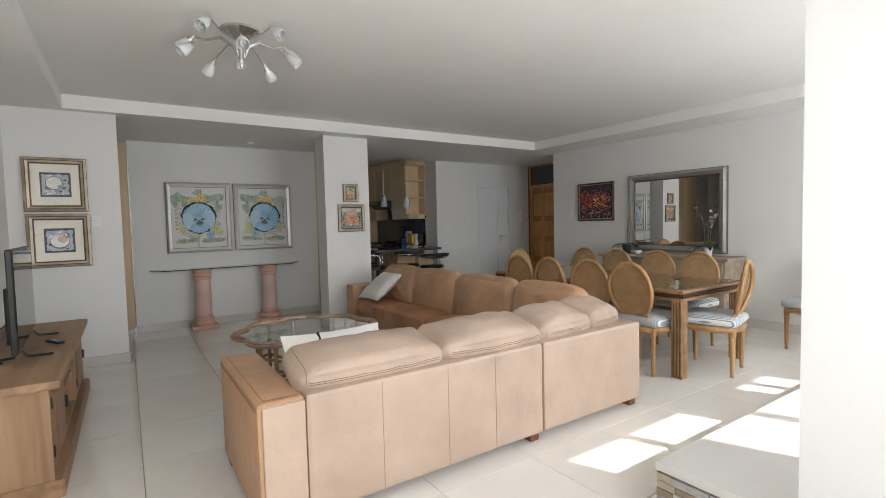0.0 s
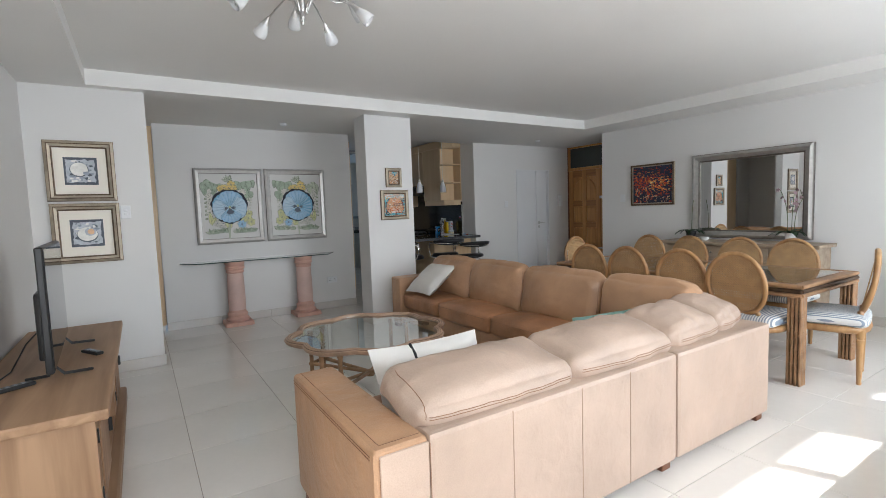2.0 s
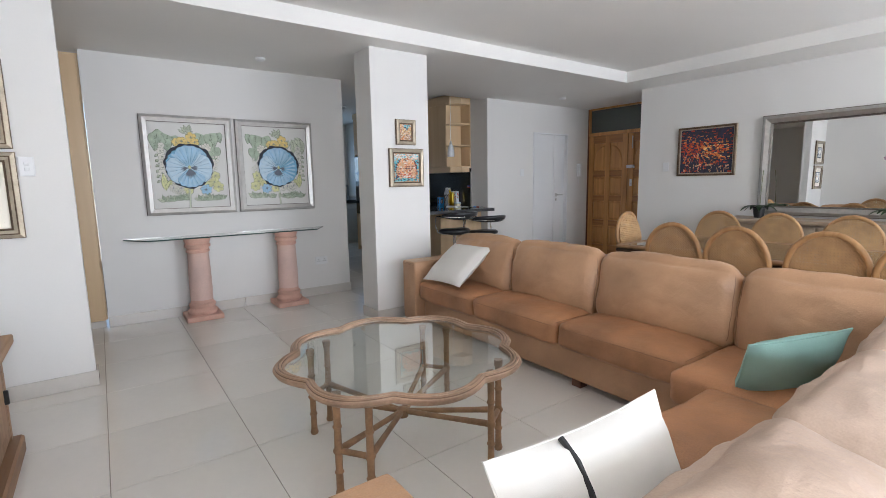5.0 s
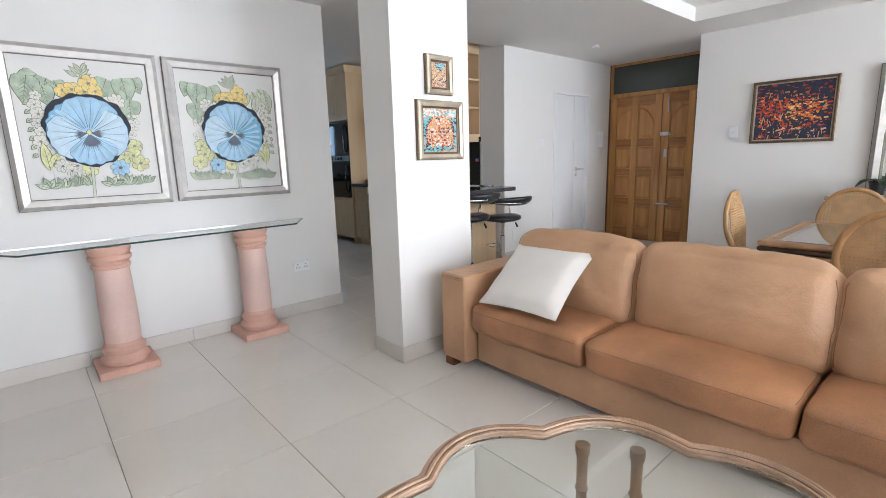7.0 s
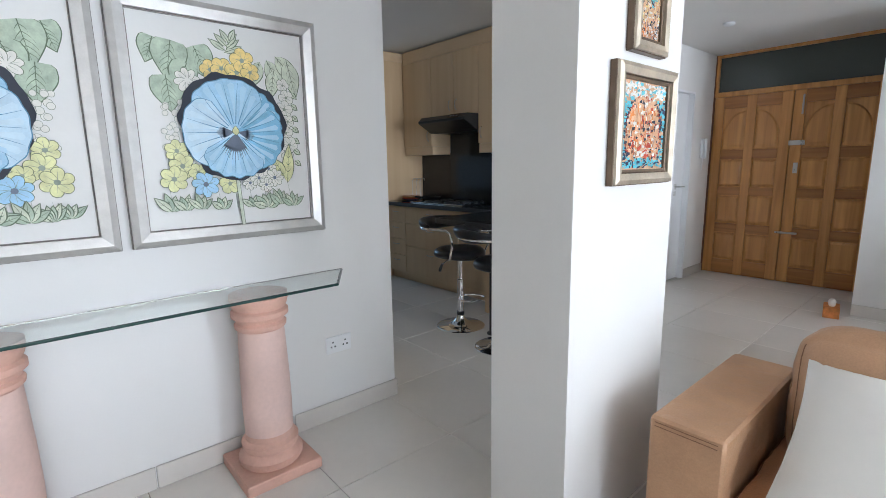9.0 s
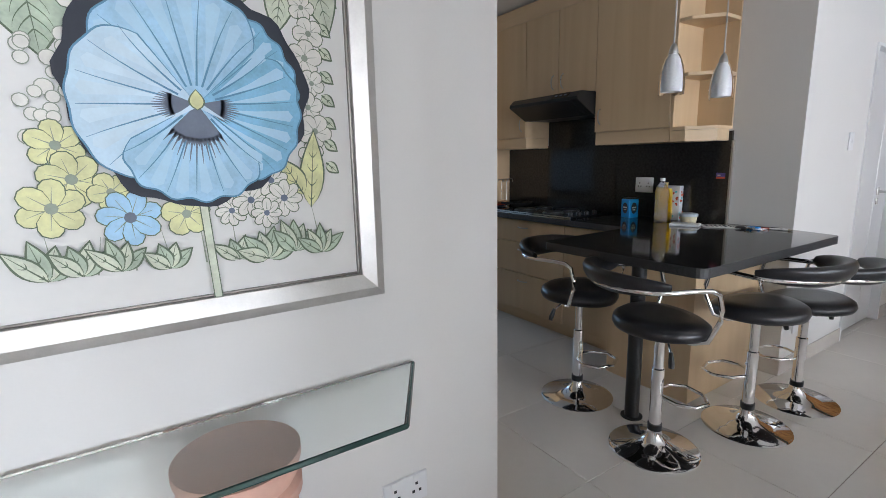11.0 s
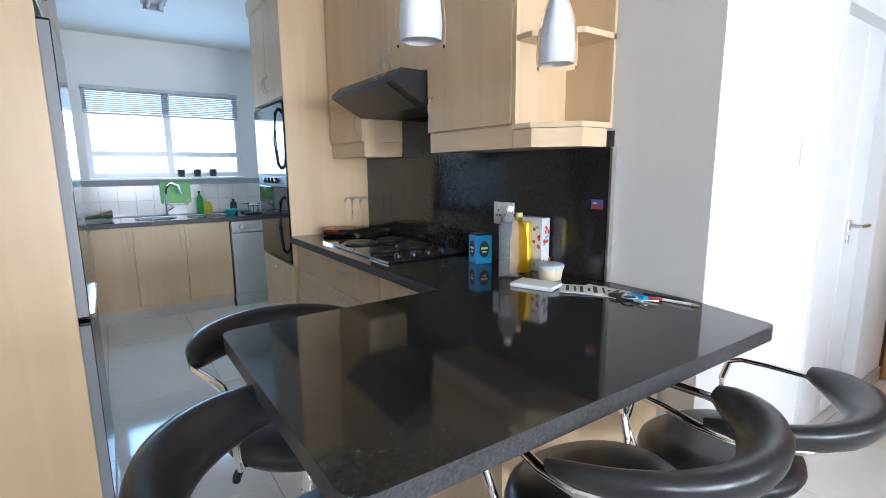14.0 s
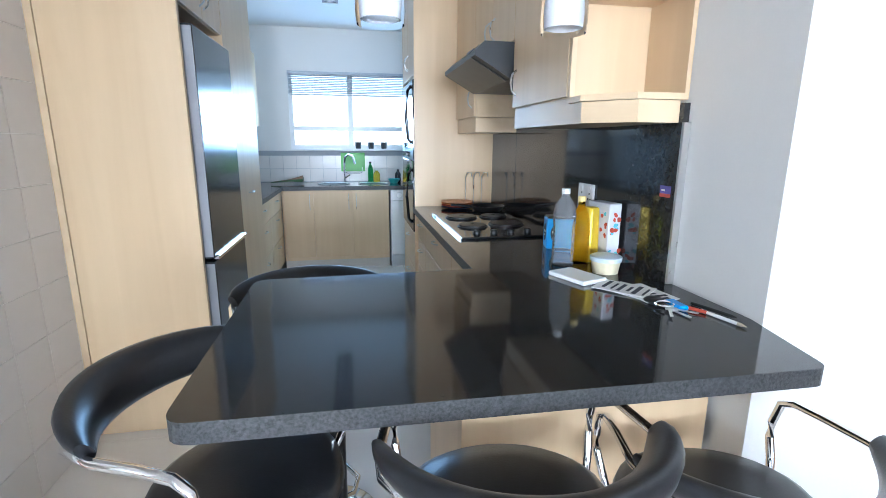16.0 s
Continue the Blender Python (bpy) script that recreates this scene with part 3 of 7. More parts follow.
# white closet door in the entry wall
wd = thing("door_2", "white painted interior door with a lever handle, closed", "door", pose(6.20, 7.875, 0), kind="structure")
part("door_leaf", bx(0.545, 0.80, 0.05, 0.09, 0.006, 2.03, bevel=0.003), WHITE, wd)
part("door_leaf", bx(0.02, 0.535, 0.05, 0.09, 0.006, 2.03, bevel=0.003), WHITE, wd)
part("door_frame", add_box(add_box(bx(0.0, 0.02, -0.012, 0.1, 0, 2.05), 0.80, 0.82, -0.012, 0.1, 0, 2.05), 0.02, 0.80, -0.012, 0.1, 2.03, 2.05), WHITE, wd)
hd = part("handle", tube([(0.60, 0.05, 1.05), (0.60, -0.005, 1.05), (0.66, -0.012, 1.05), (0.70, -0.01, 1.05)], 0.009), STEEL, wd, "satin steel lever handle", smooth=True)
part("escutcheon", bx(0.575, 0.625, 0.042, 0.05, 1.02, 1.08, bevel=0.003), STEEL, wd)
part("keyhole_plate", bx(0.58, 0.62, 0.042, 0.05, 0.95, 1.0, bevel=0.003), STEEL, wd)


def wall_plate(name, label, m, w=0.075, h=0.115, rockers=1, sockets=0):
    p = thing(name, label, "switch" if rockers else "socket", m)
    part("plate", bx(-w / 2, w / 2, -0.008, 0, -h / 2, h / 2, bevel=0.003), WHITE, p)
    for i in range(rockers):
        z = (i - (rockers - 1) / 2) * 0.03
        part("rocker", bx(-0.012, 0.012, -0.013, -0.008, z - 0.011, z + 0.011, bevel=0.002), WHITE, p)
    for i in range(sockets):
        x = (i - (sockets - 1) / 2) * 0.07
        for dx, dz in ((0, 0.014), (-0.011, -0.01), (0.011, -0.01)):
            part("socket_hole", bx(x + dx - 0.004, x + dx + 0.004, -0.0095, -0.008, dz - 0.004, dz + 0.004), BLACKPLASTIC, p)
        part("rocker", bx(x - 0.012 + 0.0, x + 0.012, -0.012, -0.008, 0.03, 0.045, bevel=0.001), WHITE, p)
    return p


wall_plate("light_switch", "white two-rocker light switch on the wall", pose(0.20, 6.26, 1.43), rockers=2)
wall_plate("light_switch", "white light switch beside the red painting", pose(6.65, 5.92, 1.44, 0, 0, -90), w=0.085)
wall_plate("light_switch", "white light switch by the closet door", pose(5.95, 7.875, 1.42), rockers=1)
wall_plate("wall_socket", "white double wall socket under the picture wall", pose(2.59, 7.80, 0.41), 0.145, 0.09, 0, 2)
wall_plate("wall_socket", "black wall socket near the bar", pose(5.42, 7.875, 0.30), 0.08, 0.12, 1)
ph = thing("entry_phone", "white wall-mounted entry phone with handset", "intercom", pose(7.32, 7.875, 1.46))
part("base", bx(-0.05, 0.05, -0.03, 0, -0.11, 0.11, bevel=0.008, seg=2), WHITE, ph)
part("handset", moved(cushion(0.05, 0.035, 0.22, 0.016, (0, 0, 0), 5, 0), pose(-0.02, -0.05, -0.11)), WHITE, ph, smooth=True)
part("cord", tube([(-0.03, -0.03, -0.11), (-0.035, -0.03, -0.18), (-0.03, -0.025, -0.24), (-0.02, -0.02, -0.2), (0.0, -0.015, -0.12)], 0.004, 6), WHITE, ph)
# stands for a flush recessed light in the entry, built as an unlit disc
ss = thing("smoke_sensor", "small white round disc standing for a recessed ceiling light", "sensor", pose(6.2, 7.3, 2.49))
part("body", lathe([(0.045, 0), (0.045, -0.015), (0.03, -0.025), (0.0, -0.026)], n=20, cap=False), WHITE, ss, smooth=True)
# second disc, added over the passage
sf = copy_thing(ss, pose(1.9, 7.3, 2.49))


# ---- living room ----
def sofa():
    s = thing("sectional_sofa", "large L-shaped tan leather sectional sofa, paler outside, worn seats", "sofa", pose(0, 0, 0))
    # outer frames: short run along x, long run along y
    part("back_panel", bx(1.053, 2.49, 2.50, 2.70, 0.05, 0.60, bevel=0.02, seg=2), LEATHER_PALE, s, "paler leather back")
    part("back_panel", bx(2.50, 3.46, 2.50, 2.70, 0.05, 0.60, bevel=0.02, seg=2), LEATHER_PALE, s, "paler leather back")
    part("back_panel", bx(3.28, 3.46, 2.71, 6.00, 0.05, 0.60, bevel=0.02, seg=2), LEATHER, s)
    part("armrest", bx(0.85, 1.05, 2.50, 3.42, 0.05, 0.60, bevel=0.022, seg=3), LEATHER, s, smooth=30)
    part("armrest", bx(2.76, 3.46, 6.01, 6.22, 0.05, 0.59, bevel=0.022, seg=3), LEATHER, s, smooth=30)
    part("seat_base", bx(1.06, 2.84, 2.71, 3.34, 0.05, 0.26, bevel=0.015, seg=2), LEATHER, s)
    part("seat_base", bx(2.85, 3.27, 2.71, 6.0, 0.05, 0.26, bevel=0.015, seg=2), LEATHER, s)
    # panel seams on the outside of the back
    for x in (1.42, 1.80, 2.12):
        part("seam", bx(x - 0.0016, x + 0.0016, 2.498, 2.502, 0.06, 0.585), STITCH, s)
    part("seam", bx(2.492, 2.498, 2.51, 2.6, 0.06, 0.59), DARK_STITCH, s)
    part("arm_end_panel", bx(0.868, 1.048, 2.494, 2.502, 0.06, 0.582, bevel=0.003), LEATHER_PALE, s, "paler leather arm end")
    def stuffed(name, bm, m, material, lines, label=""):
        seams = [seam_on(bm, ln) for ln in lines]
        c = part(name, moved(bm, m), material, s, label, smooth=60)
        for q in seams:
            part("stitching", moved(q, m), DARK_STITCH, c)
        return c
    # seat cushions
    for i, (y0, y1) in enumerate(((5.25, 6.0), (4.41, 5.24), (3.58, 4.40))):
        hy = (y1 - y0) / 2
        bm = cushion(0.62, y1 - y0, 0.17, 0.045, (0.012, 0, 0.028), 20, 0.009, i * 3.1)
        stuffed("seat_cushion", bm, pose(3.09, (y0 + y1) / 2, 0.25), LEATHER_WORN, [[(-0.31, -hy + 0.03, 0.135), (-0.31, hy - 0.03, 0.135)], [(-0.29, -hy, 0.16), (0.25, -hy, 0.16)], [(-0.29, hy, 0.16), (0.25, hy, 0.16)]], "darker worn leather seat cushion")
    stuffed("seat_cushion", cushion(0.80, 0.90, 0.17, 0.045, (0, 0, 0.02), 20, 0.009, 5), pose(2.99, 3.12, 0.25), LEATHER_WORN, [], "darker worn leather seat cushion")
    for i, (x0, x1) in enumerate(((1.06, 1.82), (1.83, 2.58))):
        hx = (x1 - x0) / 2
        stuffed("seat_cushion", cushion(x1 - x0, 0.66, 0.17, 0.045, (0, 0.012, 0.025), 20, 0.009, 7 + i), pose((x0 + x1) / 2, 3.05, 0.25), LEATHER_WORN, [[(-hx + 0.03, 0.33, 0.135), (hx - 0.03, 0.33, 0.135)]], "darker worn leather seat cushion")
    # back cushions of the long run, leaning
    for i, (y0, y1) in enumerate(((5.18, 5.97), (4.38, 5.20), (3.53, 4.40), (2.80, 3.54))):
        hy = (y1 - y0) / 2
        c = cushion(0.20, y1 - y0, 0.46, 0.095, (0.055, 0.008, 0.03), 28, 0.014, 11 + i * 2.3)
        side = [[(-0.09, e * hy, 0.06), (-0.09, e * hy, 0.25), (-0.09, e * hy, 0.42)] for e in (-1, 1)]
        stuffed("back_cushion", c, pose(3.205, (y0 + y1) / 2, 0.36, 0, 8, 0), LEATHER, side)
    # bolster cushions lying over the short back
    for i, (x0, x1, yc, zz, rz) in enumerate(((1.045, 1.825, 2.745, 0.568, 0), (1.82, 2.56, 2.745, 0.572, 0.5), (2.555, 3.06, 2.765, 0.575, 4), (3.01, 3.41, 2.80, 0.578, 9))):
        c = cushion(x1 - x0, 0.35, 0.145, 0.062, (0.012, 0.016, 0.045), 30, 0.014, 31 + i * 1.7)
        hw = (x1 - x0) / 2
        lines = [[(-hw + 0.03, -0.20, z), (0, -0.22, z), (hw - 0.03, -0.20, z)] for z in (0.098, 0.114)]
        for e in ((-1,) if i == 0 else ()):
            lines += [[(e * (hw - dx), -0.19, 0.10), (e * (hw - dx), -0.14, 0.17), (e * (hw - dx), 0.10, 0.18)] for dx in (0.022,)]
        stuffed("back_cushion", c, pose((x0 + x1) / 2, yc, zz, 13, 0, rz), LEATHER_PALE, lines, "paler leather back cushion")
    # double seams along the armrest and back edges
    for z in (0.574, 0.562):
        part("seam", tube([(0.848, 2.53, z), (0.848, 3.40, z)], 0.0013, 5), DARK_STITCH, s)
        part("seam", tube([(2.757, 6.03, z), (2.757, 6.20, z)], 0.0013, 5), DARK_STITCH, s)
    for x in (0.882,):
        part("seam", tube([(x, 2.53, 0.601), (x, 3.40, 0.601)], 0.0013, 5), DARK_STITCH, s)
    for x in (0.866, 1.052):
        part("seam", tube([(x, 2.494, 0.07), (x, 2.494, 0.575)], 0.0013, 5), DARK_STITCH, s)
    part("seam", tube([(0.88, 2.53, 0.602), (1.03, 2.53, 0.602)], 0.0013, 5), DARK_STITCH, s)
    for x, y in ((0.90, 2.56), (0.90, 3.34), (2.44, 2.56), (3.40, 2.56), (2.80, 6.16), (3.38, 6.16), (2.90, 4.3), (3.38, 4.3)):
        part("foot", bx(x - 0.035, x + 0.035, y - 0.035, y + 0.035, 0, 0.05, bevel=0.004), OAKFRAME, s, "dark wooden block foot")
    return s


sofa()


def throw_pillow(label, material, m, w=0.46, h=0.46, t=0.13, name="throw_pillow"):
    bm = bmesh.new()
    n = 14
    for side in (1, -1):
        g = [[None] * (n + 1) for _ in range(n + 1)]
        for i in range(n + 1):
            for j in range(n + 1):
                u, v = 2 * i / n - 1, 2 * j / n - 1
                pinch = 1 - 0.07 * (1 - u * u) * abs(v) ** 3 - 0.07 * (1 - v * v) * abs(u) ** 3
                e = max(0, (1 - u ** 4) * (1 - v ** 4)) ** 0.6
                k = 0.008 * noise.noise(Vector((u * 3, v * 3, side)))
                g[i][j] = bm.verts.new((u * w / 2 * pinch, v * h / 2 * pinch, side * (t / 2 * e + 0.004) + k * e))
        for i in range(n):
            for j in range(n):
                q = (g[i][j], g[i + 1][j], g[i + 1][j + 1], g[i][j + 1])
                bm.faces.new(q if side > 0 else q[::-1])
    bmesh.ops.remove_doubles(bm, verts=bm.verts, dist=0.0001)
    p = thing(name, label, "pillow", m)
    part("cover", bm, material, p, smooth=80)
    edge = []
    for a, b in ((-1, -1), (1, -1), (1, 1), (-1, 1)):
        edge.append((a * w / 2, b * h / 2, 0))
    path = []
    for k in range(4):
        a, b = Vector(edge[k]), Vector(edge[(k + 1) % 4])
        for f in (0, 0.25, 0.5, 0.75):
            q = a.lerp(b, f)
            path.append(q * (1 - 0.07 * (1 - (2 * f - 1) ** 2)))
    part("piping", tube(path, 0.004, 6, True), material, p)
    return p


def on_axes(centre, x, y):
    """A pose at centre whose x axis runs along x and whose y axis leans along y."""
    u = Vector(x).normalized()
    n = u.cross(Vector(y)).normalized()
    v = n.cross(u)
    return Matrix.Translation(centre) @ Matrix((u, v, n)).transposed().to_4x4()


throw_pillow("plain off-white square pillow propped on the sofa seat", LINEN, on_axes((2.975, 5.665, 0.60), (0, -1, 0.03), (0.35, 0.02, 0.27)), 0.52, 0.46, 0.12)
wp = throw_pillow("off-white rectangular pillow with a dark ribbon stripe", LINEN, on_axes((1.41, 3.05, 0.545), (1, -0.05, 0.01), (0.02, 0.42, 0.90)), 0.58, 0.40, 0.12)
part("ribbon", tube([(-0.09, 0.03, 0.066), (-0.09, 0.08, 0.064), (-0.09, 0.14, 0.052), (-0.09, 0.19, 0.02)], 0.008, 6), BLACKCLOTH, wp, "black ribbon band")
throw_pillow("pale teal square pillow lying in the sofa corner", TEAL, on_axes((2.78, 3.17, 0.495), (0.78, -0.50, 0.12), (-0.10, -0.30, 0.62)), 0.42, 0.40, 0.11)


def coffee_table():
    t = thing("coffee_table", "scalloped glass coffee table with gilded rim and bamboo-style legs", "table", pose(1.67, 4.42, 0))
    lobes, R, H = 8, 0.555, 0.47

    def rim(r0, n=128):
        out = []
        for i in range(n):
            a = 2 * math.pi * i / n
            f = (0.5 - 0.5 * math.cos(a * lobes)) ** 0.55
            out.append(((r0 - 0.045 + 0.06 * f) * math.cos(a + 0.2), (r0 - 0.045 + 0.06 * f) * math.sin(a + 0.2)))
        return out
    part("glass_top", add_prism(bmesh.new(), [(x * 0.96, y * 0.96) for x, y in rim(R)], H - 0.006, H + 0.004), GLASS, t, "clear glass top")
    rm = part("rim", tube([(x, y, H) for x, y in rim(R)], 0.022, 10, True, 0.9), BRONZE, t, "wavy gilded bronze rim", smooth=60)
    for k, (grow, z, w_) in enumerate(((1.038, 0.006, 0.006), (1.016, 0.017, 0.0065), (0.992, 0.019, 0.0065), (0.968, 0.014, 0.006))):
        part("bead", tube([(x * grow, y * grow, H + z) for x, y in rim(R)], w_, 6, True), BRONZE, rm, smooth=60)
    for grow, z in ((1.027, 0.014), (1.004, 0.0195), (0.980, 0.018)):
        part("groove", tube([(x * grow, y * grow, H + z) for x, y in rim(R)], 0.0025, 5, True), RIM_DARK, rm)
    cane = [(0.017, 0), (0.021, 0.01), (0.016, 0.03), (0.015, 0.10), (0.020, 0.11), (0.015, 0.12), (0.016, 0.19), (0.023, 0.205), (0.016, 0.22), (0.015, 0.30), (0.020, 0.31), (0.015, 0.32), (0.016, 0.41), (0.021, 0.425), (0.021, H - 0.02)]
    for k in range(4):
        a = radians(35) + k * math.pi / 2
        feet = [(0.48 * math.cos(a + da), 0.48 * math.sin(a + da)) for da in (-0.155, 0.155)]
        for x, y in feet:
            part("leg", lathe(cane, (x, y, 0), 12), BAMBOO, t, smooth=50)
            part("stretcher", tube([(x, y, 0.205), (x * 0.55, y * 0.55, 0.185), (x * 0.06, y * 0.06, 0.165)], [0.016, 0.013, 0.014], 8), BAMBOO, t, smooth=50)
        part("stretcher", tube([(*feet[0], 0.205), (*feet[1], 0.205)], 0.013, 8), BAMBOO, t, smooth=50)
    part("boss", lathe([(0.0, -0.03), (0.03, -0.02), (0.035, 0.0), (0.03, 0.02), (0, 0.03)], (0, 0, 0.155), 14, False), BAMBOO, t, smooth=50)
    return t


coffee_table()


def column_table():
    g = thing("glass_console_top", "long clipped-corner glass console top on two plaster columns", "table top", pose(1.65, 7.78, 0.80))
    poly = [(-0.97, 0.0), (-0.80, -0.27), (0.80, -0.27), (0.97, 0.0)]
    part("glass_sheet", prism(poly, 0.0, 0.012), GLASS, g)
    for a, b in zip(poly, poly[1:]):
        part("polished_edge", tube([(a[0], a[1] - 0.0015, 0.006), (b[0], b[1] - 0.0015, 0.006)], 0.0058, 6), GLASS_EDGE, g)
    prof = [(0.125, 0.050), (0.135, 0.065), (0.135, 0.085), (0.118, 0.10), (0.112, 0.115), (0.120, 0.13), (0.120, 0.15), (0.103, 0.165), (0.100, 0.19)]
    cap = [(0.094, 0.655), (0.104, 0.665), (0.106, 0.68), (0.096, 0.69), (0.100, 0.70), (0.116, 0.715), (0.116, 0.735), (0.104, 0.745), (0.112, 0.76), (0.118, 0.78), (0.118, 0.798)]
    col = thing("pedestal_column", "pink terracotta classical column with square plinth", "column", pose(1.27, 7.615, 0), group="console columns")
    part("plinth", bx(-0.163, 0.163, -0.163, 0.163, 0, 0.05, bevel=0.005), TERRA, col)
    part("base_moulding", lathe(prof, n=36), TERRA, col, smooth=35)
    part("shaft", lathe([(0.100, 0.19), (0.103, 0.30), (0.101, 0.45), (0.094, 0.655)], n=36), TERRA_PALE, col, "paler plaster shaft", smooth=35)
    part("capital", lathe(cap, n=36), TERRA, col, smooth=35)
    copy_thing(col, pose(2.135, 7.62, 0))


column_table()


def framed(name, label, w, h, m, frame_mat, t, inner_mat, depth=0.03, lip=None, lip_width=0.012):
    p = thing(name, label, "picture", m)
    fr = part("picture_frame", frame_bars(bmesh.new(), w, h, t, depth, -depth), frame_mat, p)
    if lip:
        part("inner_lip", moved(frame_bars(bmesh.new(), w - 2 * t, h - 2 * t, lip_width, 0.012, -0.02), pose(0, 0, t)), lip, fr)
        part("outer_lip", moved(frame_bars(bmesh.new(), w + 0.006, h + 0.006, 0.01, 0.02, -0.02), pose(0, 0.0, -0.003)), lip, fr)
    part("sheet", bx(-w / 2 + t * 0.8, w / 2 - t * 0.8, -0.012, -0.004, t * 0.8, h - t * 0.8), inner_mat, p)
    return p


def blob(bm, x, z, pts, y):
    vs = [bm.verts.new((x + a, y, z + b)) for a, b in pts]
    bm.faces.new(vs)


def petal_pts(r, w, a, n=18, tip=0.0):
    """An egg-shaped petal outline of length r and half width w, pointing along angle a."""
    out = []
    for i in range(n):
        s = 2 * math.pi * i / n
        l = r * (0.5 - 0.5 * math.cos(s))
        q = w * math.sin(s) * (0.55 + 0.45 * (l / r) ** (0.7 - tip)) + 0.02 * w * math.sin(5 * s)
        out.append((l * math.cos(a) - q * math.sin(a), l * math.sin(a) + q * math.cos(a)))
    return out


def leaf_pts(r, w, a, n=8):
    up = [(r * i / n, w * math.sin(math.pi * (i / n) ** 0.8)) for i in range(n + 1)]
    dn = [(x, -y) for x, y in up[-2:0:-1]]
    return [(x * math.cos(a) - y * math.sin(a), x * math.sin(a) + y * math.cos(a)) for x, y in up + dn]


def vein_quad(bm, x, z, a, r0, r1, w, y, bend=0.0):
    n = 6
    L, R = [], []
    for i in range(n + 1):
        f = i / n
        r = r0 + (r1 - r0) * f
        aa = a + bend * f * f
        ww = w * (1 - 0.8 * f)
        L.append(bm.verts.new((x + r * math.cos(aa) - ww * math.sin(aa), y, z + r * math.sin(aa) + ww * math.cos(aa))))
        R.append(bm.verts.new((x + r * math.cos(aa) + ww * math.sin(aa), y, z + r * math.sin(aa) - ww * math.cos(aa))))
    for i in range(n):
        bm.faces.new((L[i], L[i + 1], R[i + 1], R[i]))


def heart_pts(r, w, a, n=10):
    """A heart-shaped leaf of length r and half width w whose tip points along angle a."""
    up = [(r * (f - 0.10 * math.sin(math.pi * min(1, f * 3)) * (f < 0.33)), w * math.sin(math.pi * f ** 0.6)) for f in [i / n for i in range(n + 1)]]
    dn = [(x, -y) for x, y in up[-2:0:-1]]
    return [(x * math.cos(a) - y * math.sin(a), x * math.sin(a) + y * math.cos(a)) for x, y in up + dn]


def round_pts(r, n=12):
    return [(r * math.cos(2 * math.pi * i / n), r * math.sin(2 * math.pi * i / n)) for i in range(n)]


def pansy(m, second, label):
    """A framed botanical print: a pansy on a dark halo inside a wreath of inked leaves and small flowers."""
    W, H = 0.80, 0.945
    p = framed("pansy_picture", label, W, H, m, SILVER, 0.058, PAPER, 0.035, SILVER_DARK, 0.005)
    r = random.Random(3 + second)
    cx, cz, Y = 0.015 if second else -0.01, 0.462, -0.0125
    lay, depth = {}, [0]

    def bmfor(k):
        return lay.setdefault(k, bmesh.new())

    def level():
        depth[0] += 1
        return Y - 0.0004 - depth[0] * 0.00003

    def at(x, z):
        return cx + x, cz + z

    def leaf(kind, x, z, ln, wd_, aa, outline=leaf_pts, ribs=5):
        x, z = at(x, z)
        blob(bmfor("ink_line"), x, z, outline(ln + 0.005, wd_ + 0.0035, aa), level())
        y = level()
        blob(bmfor(kind), x, z, outline(ln, wd_, aa), y)
        vein_quad(bmfor("ink_line"), x, z, aa, 0.0, ln * 0.94, 0.0016, y - 0.00001)
        for k in range(ribs):
            f = 0.10 + 0.75 * k / ribs
            half = wd_ * math.sin(math.pi * f ** 0.7) * 0.85
            for sd in (-0.85, 0.85):
                vein_quad(bmfor("ink_line"), x + ln * f * math.cos(aa), z + ln * f * math.sin(aa), aa + sd, 0.001, half, 0.0012, y - 0.00001, -sd * 0.3)

    def bloom(kind, x, z, sc, petals=5, turn=0.0, centre="ink_soft"):
        x, z = at(x, z)
        for j in range(petals):
            a = j * 2 * math.pi / petals + turn
            wd_ = 0.021 * sc * 5 / max(5, petals)
            blob(bmfor("ink_line"), x, z, petal_pts(0.040 * sc + 0.002, wd_ + 0.002, a, 12), level())
            blob(bmfor(kind), x, z, petal_pts(0.040 * sc, wd_, a, 12), level())
            vein_quad(bmfor("ink_soft"), x, z, a, 0.008, 0.030 * sc, 0.0010, Y - 0.0004 - depth[0] * 0.00003 - 0.00001)
        blob(bmfor(centre), x, z, round_pts(0.008 * sc, 8), level())

    def sprig(x, z, ln, n, spread):
        for k in range(n):
            leaf("leaf2" if k % 2 else "leaf", x, z, ln * r.uniform(0.7, 1.0), ln * 0.17, math.pi / 2 + spread * (2 * k / (n - 1) - 1), leaf_pts, 2)

    sg = 1 if second else -1
    # fine sprig over the flower, heart leaves in the upper corners
    for k in range(7):
        leaf("leaf2", 0.0 + (k - 3) * 0.004, 0.31 + k * 0.008, 0.075 - k * 0.004, 0.010, math.pi / 2 + (1.15 if k % 2 else -1.15) * (1 - k * 0.1), leaf_pts, 0)
    for x, z, a, ln in ((-0.27, 0.335, -1.9, 0.10), (-0.13, 0.32, -1.2, 0.13), (-0.21, 0.33, -1.75, 0.15), (-0.16, 0.25, -2.0, 0.12), (-0.24, 0.20, -1.5, 0.14)):
        leaf("leaf", sg * x, z, ln, ln * 0.42, a if sg > 0 else math.pi - a, heart_pts, 5)
    bloom("wht", sg * -0.165, 0.185, 1.2, 8, 0.2, "wht")
